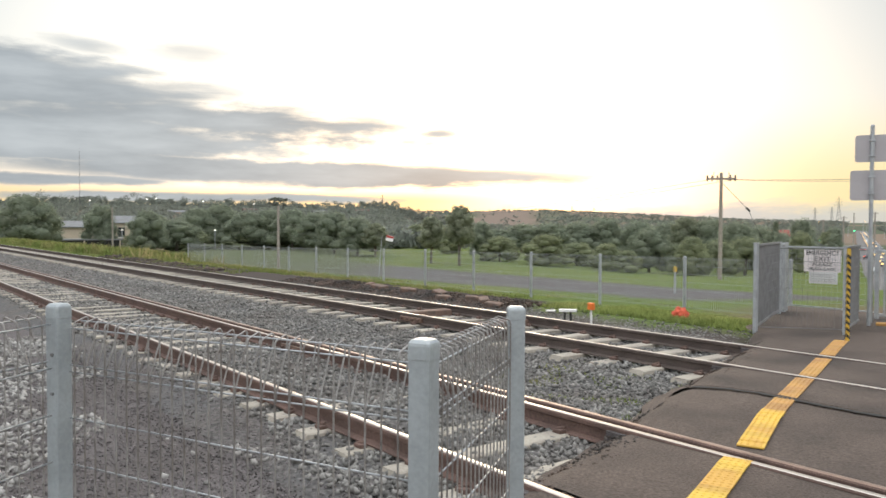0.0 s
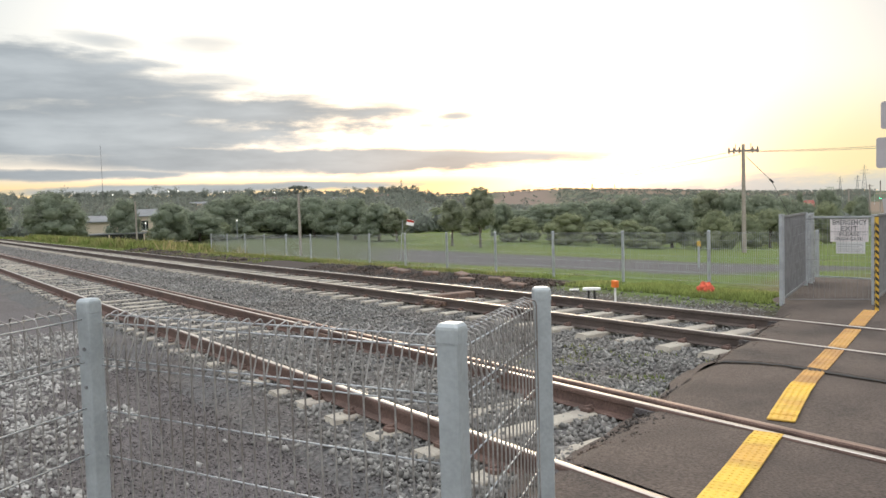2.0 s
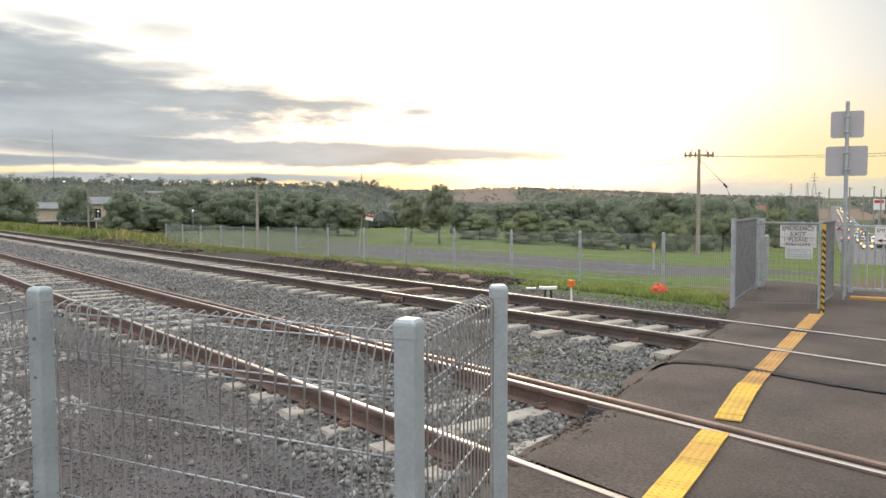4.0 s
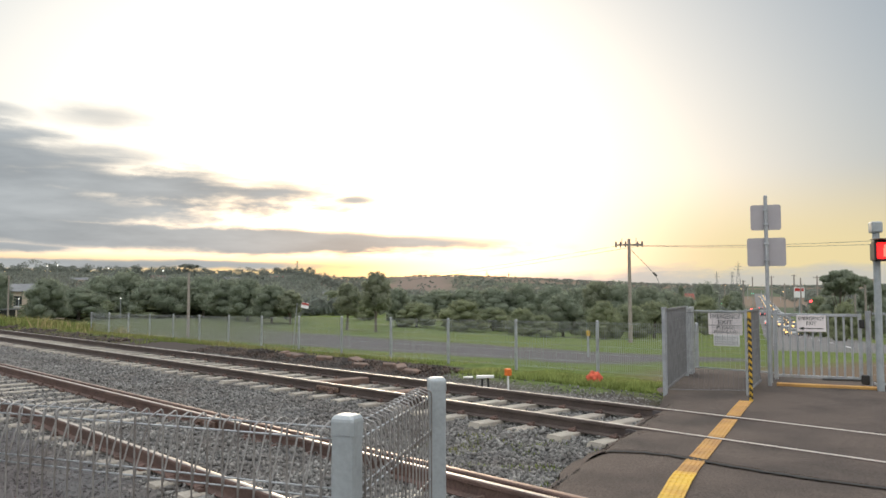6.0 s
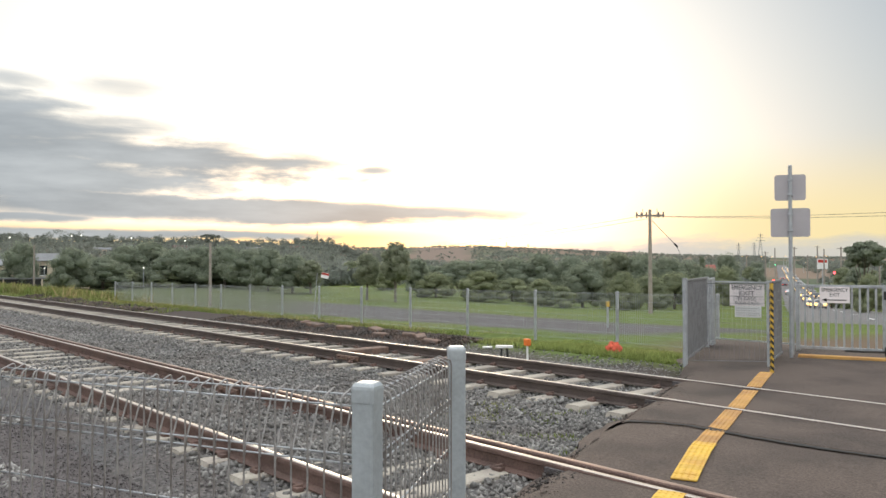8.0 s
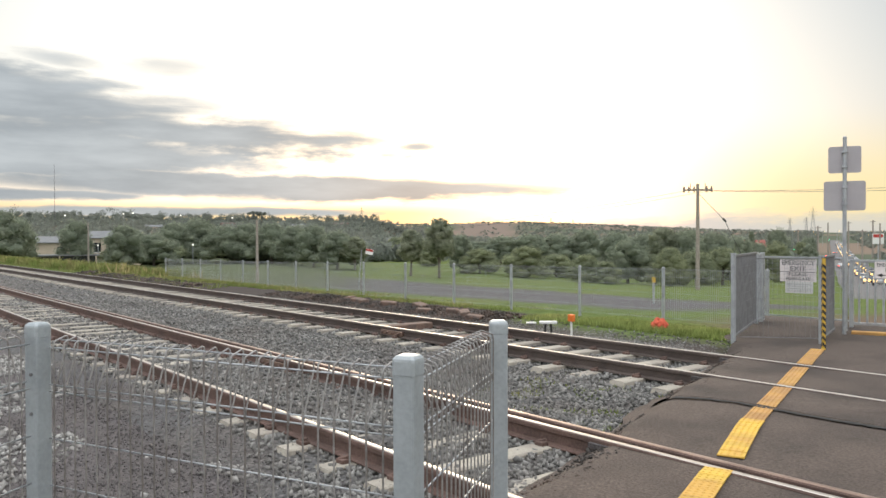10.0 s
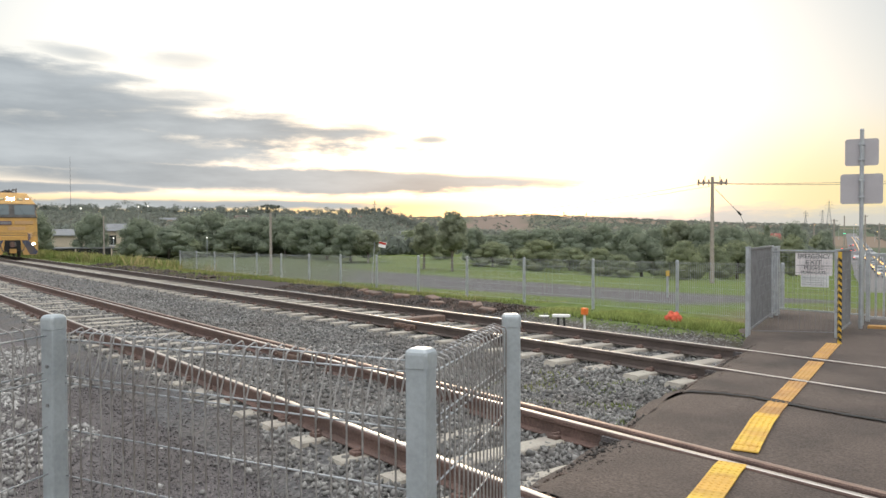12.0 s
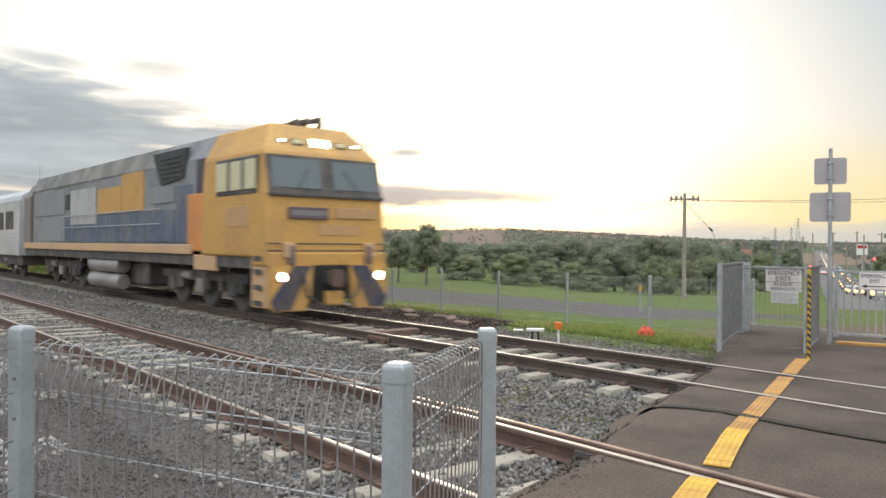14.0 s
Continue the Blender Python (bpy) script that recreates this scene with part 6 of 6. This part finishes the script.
def locomotive():
    t = thing("locomotive", "orange and dark blue diesel locomotive with lit headlamps", "locomotive")
    W = 1.47
    # cab: nose, windscreen and raked forehead in one shell
    prof = [(0.0, 1.30), (0.0, 1.62), (-0.05, 2.62), (-0.22, 3.44), (-0.24, 3.52), (-0.82, 4.21)]
    back = -3.35
    bm = bmesh.new()
    rows = []
    for (x, z), w in zip(prof, (W, W, W * 0.99, W * 0.955, W * 0.955, W * 0.66)):
        rows.append([bm.verts.new((x, -w, z)), bm.verts.new((x, w, z)), bm.verts.new((back, w if z < 4.2 else W * 0.7, z)), bm.verts.new((back, -w if z < 4.2 else -W * 0.7, z))])
    for a, b in zip(rows, rows[1:]):
        for k in range(4):
            bm.faces.new((a[k], a[(k + 1) % 4], b[(k + 1) % 4], b[k]))
    bm.faces.new(rows[0][::-1])
    bm.faces.new(rows[-1])
    cab = part("cab", bm, L_ORANGE, t, "orange full-width driving cab")
    bv = cab.modifiers.new("bevel", "BEVEL")
    bv.width, bv.segments, bv.limit_method, bv.angle_limit = 0.07, 3, "ANGLE", radians(20)
    # windscreen band with two panes
    def on_screen(z):
        return -0.05 - 0.17 * (z - 2.62) / 0.82
    def quad_front(y0, y1, z0, z1, d, nm, mt, par, thick=0.03):
        vs = [(on_screen(z0) + d, y0, z0), (on_screen(z0) + d, y1, z0), (on_screen(z1) + d, y1, z1), (on_screen(z1) + d, y0, z1)]
        vs += [(x - thick, y, z) for x, y, z in vs]
        return raw(nm, vs, [(0, 1, 2, 3), (7, 6, 5, 4), (0, 4, 5, 1), (1, 5, 6, 2), (2, 6, 7, 3), (3, 7, 4, 0)], mt, par)
    band = quad_front(-1.40, 1.40, 2.66, 3.46, 0.022, "screen_surround", L_BLACK, t, 0.05)
    quad_front(-1.31, -0.16, 2.77, 3.39, 0.034, "windscreen_pane", GLASS, band)
    quad_front(0.16, 1.31, 2.77, 3.39, 0.034, "windscreen_pane", GLASS, band)
    for sy in (-1, 1):
        bar("wiper", [(on_screen(2.75) + 0.06, sy * 0.75, 2.75), (on_screen(3.2) + 0.06, sy * 0.45, 3.2)], 0.007, BLACK, band)
    # sill below the windscreen
    part("windscreen_sill", box(-0.12, -1.43, 2.58, 0.02, 1.43, 2.66, 0.02), L_BLACK, t)
    # forehead lamps, mounted on the rake
    def on_brow(z):
        return -0.24 - 0.58 * (z - 3.52) / 0.72
    tilt = math.degrees(math.atan2(0.58, 0.72))
    for y, w, h, mt, nm in ((-0.185, 0.105, 0.1, LAMP_ON, "head_lamp"), (0.065, 0.105, 0.1, LAMP_ON, "head_lamp"), (-0.6, 0.12, 0.06, LAMP_DIM, "number_lamp"), (0.48, 0.12, 0.06, LAMP_DIM, "number_lamp"),
                            (-0.98, 0.075, 0.024, LAMP_ON, "marker_lamp"), (0.86, 0.075, 0.024, LAMP_ON, "marker_lamp")):
        z = 3.78
        y = y * 1.0 + 0.06
        hous = part("lamp_housing", box(-0.05, -w - 0.03, -h - 0.03, 0.02, w + 0.03, h + 0.03, 0.015, m=pose(on_brow(z), y, z, 0, -tilt * 0.85, 0)), L_BLACK if nm != "head_lamp" else L_ORANGE, t)
        part(nm, box(0.01, -w, -h, 0.035, w, h, 0.02, m=pose(on_brow(z), y, z, 0, -tilt * 0.85, 0)), mt, hous)
    # roof horns
    for k, (y, z) in enumerate(((-0.22, 4.32), (0.0, 4.35), (0.24, 4.39))):
        part("horn", cyl((-1.6, y, z), (-0.98 + 0.06 * k, y, z), 0.025, 0.075, 12), L_BLACK, t)
        part("horn_foot", box(-1.5, y - 0.03, 4.24, -1.42, y + 0.03, z, 0.01), L_BLACK, t)
    part("horn_bracket", box(-1.6, -0.42, 4.18, -1.2, 0.48, 4.26, 0.02), L_BLACK, t)
    part("roof_pod", box(-1.25, 0.4, 4.18, -1.1, 0.48, 4.5, 0.02), L_BLACK, t)
    part("roof_unit", prism([(-0.42, 4.16), (-0.36, 4.32), (-0.1, 4.38), (0.24, 4.36), (0.44, 4.16)], -2.0, -1.5), L_BLACK, t, "dark ventilator hump on the cab roof")
    # nose furniture
    part("name_plate", box(-0.03, -0.98, 2.12, 0.03, -0.02, 2.37, 0.015), PURPLE, t, "dark red name plate with unreadable lettering")
    for k in range(6):
        part("lettering_bar", box(0.03, -0.9 + 0.14 * k, 2.19, 0.034, -0.8 + 0.14 * k, 2.3), L_GREY, t)
    part("badge_bar", box(-0.03, 0.15, 2.15, 0.012, 1.2, 2.38, 0.01), L_FADE, t, "faded pale lettering bar")
    part("badge_bar", box(-0.03, -0.25, 1.78, 0.006, 0.75, 2.0, 0.003), L_FADE, t)
    for z in (1.45, 1.60):
        part("nose_seam", box(0.0, -1.46, z - 0.012, 0.012, 1.46, z + 0.012), L_BLACK, t)
    # headstock and pilot
    part("headstock", box(-0.7, -1.47, 1.12, 0.06, 1.47, 1.42, 0.04), L_ORANGE, t)
    pil = []
    for sy in (-1, 1):
        bm = bmesh.new()
        pts = [(0.12, 0.45, 1.15), (0.12, 1.45, 1.15), (0.12, 1.45, 0.3), (0.12, 1.36, 0.2), (0.12, 0.62, 0.2), (0.12, 0.5, 0.5)]
        a = [bm.verts.new((x, sy * y, z)) for x, y, z in pts]
        b = [bm.verts.new((x - 0.09, sy * y, z)) for x, y, z in pts]
        bm.faces.new(a)
        bm.faces.new(b[::-1])
        for k in range(len(a)):
            bm.faces.new((a[k], b[k], b[(k + 1) % len(a)], a[(k + 1) % len(a)]))
        part("snow_plough", bm, L_ORANGE, t)
        # dark diagonal bands
        vs = [(0.12, sy * 0.5, 1.13), (0.12, sy * 0.92, 1.13), (0.12, sy * 1.44, 0.42), (0.12, sy * 1.36, 0.22), (0.12, sy * 0.98, 0.22)]
        raw("pilot_stripe", [(x + 0.016, y, z) for x, y, z in vs] + [(x - 0.02, y, z) for x, y, z in vs], [(0, 1, 2, 3, 4), (9, 8, 7, 6, 5), (0, 5, 6, 1), (1, 6, 7, 2), (2, 7, 8, 3), (3, 8, 9, 4), (4, 9, 5, 0)], L_NAVY, t)
        part("ditch_lamp_housing", box(0.05, sy * 1.2 - 0.14, 0.80, 0.16, sy * 1.2 + 0.14, 1.02, 0.03), L_ORANGE, t)
        part("ditch_lamp", cyl((0.13, sy * 1.2, 0.91), (0.19, sy * 1.2, 0.91), 0.09, n=14), LAMP_ON if sy > 0 else LAMP_SOFT, t)
        part("buffer_step", box(-0.2, sy * 1.0 - 0.12, 1.3, 0.14, sy * 1.0 + 0.12, 1.62, 0.03), L_SAND, t)
        part("hose_bracket", box(0.03, sy * 0.95 - 0.06, 1.15, 0.16, sy * 0.95 + 0.06, 1.55, 0.02), PURPLE, t)
        bar("hose", [(0.1, sy * 0.7, 1.1), (0.22, sy * 0.68, 0.8), (0.15, sy * 0.6, 0.5), (0.2, sy * 0.45, 0.42)], 0.03, L_BLACK, t)
    part("coupler_pocket", box(-0.3, -0.46, 0.4, 0.1, 0.46, 1.14, 0.03), DARK, t)
    part("coupler", box(0.0, -0.16, 0.74, 0.45, 0.16, 1.02, 0.06), L_BLACK, t)
    part("knuckle", cyl((0.42, -0.06, 0.70), (0.42, -0.06, 1.06), 0.13, n=12), RUST, t)
    part("coupler_plate", box(0.1, -0.2, 0.3, 0.3, 0.2, 0.6, 0.04), L_ORANGE, t)
    # corner steps
    for sy in (-1, 1):
        part("step_panel", box(-0.75, sy * 1.38 - 0.06, 0.25, -0.05, sy * 1.38 + 0.09, 1.32, 0.02), L_SAND, t)
        for z in (0.35, 0.68, 1.0, 1.28):
            part("step", box(-0.55, sy * 1.475 - 0.02, z - 0.05, -0.22, sy * 1.475 + 0.012, z + 0.06, 0.01), L_BLACK, t)
    # cab side windows and door
    for sy in (-1, 1):
        fr = part("side_window_frame", box(-2.5, sy * 1.42 - 0.05, 2.64, -0.45, sy * 1.42 + 0.05, 3.46, 0.03), L_BLACK, t)
        for x0, x1 in ((-1.02, -0.52), (-1.72, -1.2), (-2.44, -1.9)):
            # the yellow sky showing in these panes is painted as their base colour
            part("side_window", box(x0, sy * 1.47 - 0.03, 2.74, x1, sy * 1.47 + 0.012, 3.38, 0.02), glassy("sky_painted_glass", (0.6, 0.56, 0.36), 0.06) if "sky_painted_glass" not in bpy.data.materials else bpy.data.materials["sky_painted_glass"], fr)
        part("side_plate", box(-1.95, sy * 1.455 - 0.02, 1.95, -0.85, sy * 1.455 + 0.022, 2.4, 0.01), L_FADE, t, "faded name panel")
        part("cab_locker", box(-4.25, sy * 1.4 - 0.05, 1.4, -3.3, sy * 1.4 + 0.075, 2.78, 0.03), L_LOCKER, t, "orange locker behind the cab")
        part("lower_skirt", box(-3.9, sy * 1.38 - 0.05, 0.95, -2.6, sy * 1.38 + 0.07, 1.32, 0.03), L_SAND, t)
    # frame and long hood
    part("frame", box(-21.9, -1.40, 1.05, -0.6, 1.40, 1.32, 0.03), L_BLACK, t)
    for sy in (-1, 1):
        part("sill", box(-21.8, sy * 1.45 - 0.03, 1.32, -3.9, sy * 1.45 + 0.03, 1.56, 0.02), L_SAND, t, "buff yellow sill along the frame")
    hw = 1.30
    roofline = [(-hw, 1.5), (-hw, 3.65), (-hw * 0.82, 4.16), (hw * 0.82, 4.16), (hw, 3.65), (hw, 1.5)]
    part("hood", prism(roofline, -21.2, -3.3), L_HOOD, t, "weathered grey and blue engine hood")
    part("hood_roof", prism([(-hw - 0.012, 3.6), (-hw - 0.012, 3.66), (-hw * 0.83, 4.175), (hw * 0.83, 4.175), (hw + 0.012, 3.66), (hw + 0.012, 3.6), (hw * 0.8, 4.0), (-hw * 0.8, 4.0)], -21.0, -7.2), L_ROOF, t, "weathered grey roof sheets")
    part("rear_end", prism([(-1.42, 1.5), (-1.42, 3.4), (-1.1, 3.95), (1.1, 3.95), (1.42, 3.4), (1.42, 1.5)], -21.95, -20.9), L_REAR, t, "dirty brown-grey rear end")
    for sy in (-1, 1):
        y = sy * (hw + 0.012)
        def pan(x0, x1, z0, z1, mt, nm="hood_panel", label=""):
            o = part(nm, box(x0, y - 0.02, z0, x1, y + 0.02, z1, 0.006), mt, t, label)
            return o
        pan(-5.3, -4.3, 1.6, 3.05, L_BLUE)
        pan(-3.95, -3.36, 2.8, 3.62, L_NAVY, "hood_panel", "navy upright panel behind the cab")
        part("lower_band", box(-16.0, sy * (hw - 0.02), 1.58, -5.4, sy * (hw + 0.018), 2.46), L_BLUE, t, "dark blue lower band of the hood")
        part("radiator_grille", prism([(-6.9, 3.98), (-4.5, 3.98), (-4.75, 3.25), (-6.3, 3.12)], y - 0.04, y + 0.04, None, "y"), L_DARK, t, "dark sloping intake grille")
        pan(-7.2, -5.4, 2.65, 3.1, L_GREY)
        pan(-9.6, -7.7, 2.5, 3.62, L_ORANGE, "hood_panel", "faded orange hood panel")
        pan(-12.0, -9.7, 2.5, 3.3, L_ORANGE, "hood_panel", "faded orange hood panel")
        pan(-15.2, -12.2, 2.2, 3.4, L_PALE, "hood_panel", "pale grey hood panel")
        pan(-15.9, -15.4, 2.75, 3.3, L_DARK, "vent")
        pan(-19.2, -16.0, 1.62, 2.5, L_GREY, "hood_panel", "grey hood panel")
        pan(-20.6, -16.0, 2.6, 3.5, L_GREY, "radiator_grille")
        for k in range(6):
            pan(-6.4 - 1.1 * k, -5.45 - 1.1 * k, 1.62, 2.38, L_BLUE, "hood_door")
        # louvres
        for k in range(5):
            part("louvre", box(-6.3, sy * (hw - 0.02), 3.3 + 0.12 * k, -4.85, sy * (hw + 0.075), 3.33 + 0.12 * k), L_BLACK, t)
        for z in (2.1, 2.5):
            bar("hand_rail", [(-16.0, sy * 1.42, z), (-6.2, sy * 1.42, z)], 0.014, L_PALE, t)
        for k in range(8):
            bar("stanchion", [(-16.0 + 1.4 * k, sy * 1.42, 1.5), (-16.0 + 1.4 * k, sy * 1.42, 2.5)], 0.009, L_GREY, t)
        # tanks
        for z, r in ((0.98, 0.24), (0.48, 0.24)):
            part("air_reservoir", cyl((-12.9, sy * 1.16, z - 0.08), (-9.9, sy * 1.16, z - 0.08), r, n=20, bevel=0.05), L_SILVER, t, "silver air reservoir")
    part("fuel_tank", box(-14.2, -0.9, 0.3, -8.6, 0.9, 1.05, 0.12), L_BLACK, t)
    part("battery_box", box(-8.4, -1.2, 0.4, -7.6, 1.2, 1.05, 0.05), L_BLACK, t)
    for k in range(3):
        part("roof_fan", cyl((-18.2 + 1.4 * k, 0, 4.1), (-18.2 + 1.4 * k, 0, 4.21), 0.6, n=20), L_BLACK, t)
    part("exhaust", box(-10.4, -0.3, 4.1, -9.6, 0.3, 4.24, 0.03), L_BLACK, t)
    part("roof_hatch", box(-8.2, -0.95, 3.9, -5.0, 0.95, 4.02, 0.04), L_BLACK, t)
    bogie(t, -4.3)
    bogie(t, -17.4)
    return t


def carriage():
    t = thing("carriage", "fluted stainless steel passenger carriage with dark windows", "railway carriage")
    half = 1.42
    o = [(-half, 1.0), (-half, 3.2), (-half * 0.93, 3.6), (-half * 0.6, 3.9), (0, 4.0), (half * 0.6, 3.9), (half * 0.93, 3.6), (half, 3.2), (half, 1.0)]
    part("body", prism(o, -23.0, 0.0), STEEL, t)
    for sy in (-1, 1):
        for k in range(9):
            part("flute", box(-22.9, sy * half - 0.02, 1.08 + 0.11 * k, -0.1, sy * half + 0.025, 1.14 + 0.11 * k, 0.008), STEEL, t)
        for k in range(4):
            part("flute", box(-22.9, sy * half - 0.02, 3.06 + 0.1 * k - 0.02, -0.1, sy * half * (1 - 0.02 * k) + 0.025, 3.1 + 0.1 * k, 0.008), STEEL, t)
        for k in range(10):
            w = part("window_frame", box(-21.6 + 2.1 * k, sy * half - 0.03, 2.15, -20.1 + 2.1 * k, sy * half + 0.015, 2.95, 0.05), L_BLACK, t)
            part("pane", box(-21.5 + 2.1 * k, sy * half - 0.01, 2.22, -20.2 + 2.1 * k, sy * half + 0.022, 2.88, 0.04), GLASS, w)
    part("underframe", box(-22.5, -1.2, 0.55, -0.5, 1.2, 1.0, 0.05), L_BLACK, t)
    part("gangway", box(-0.1, -0.6, 1.2, 0.6, 0.6, 3.3, 0.05), L_BLACK, t)
    bogie(t, -3.2, 2)
    bogie(t, -19.6, 2)
    return t


LOCO = locomotive()
CARRIAGE = carriage()
TRACK_Y = (FAR_RAILS[0] + FAR_RAILS[1]) / 2


# ---------------------------------------------------------------- what moves
def motions():
    run = [(0.0, -318.0), (4.0, -231.0), (8.0, -143.0), (10.0, -99.2), (11.5, -66.6), (12.0, -55.9), (12.5, -45.4), (13.0, -35.0), (13.5, -24.55), (14.0, -14.4)]
    walk(LOCO, [(t, pose(x, TRACK_Y, 0.003)) for t, x in run])
    walk(CARRIAGE, [(t, pose(x - 22.9, TRACK_Y, 0.003)) for t, x in run])
    for c, s, off, turn, speed in CARS:
        d = -1 if turn else 1
        walk(c, [(t, car_pose(s + d * speed * (t - 7.0), off, turn)) for t in (0.0, 3.5, 7.0, 10.5, 14.0)])


motions()
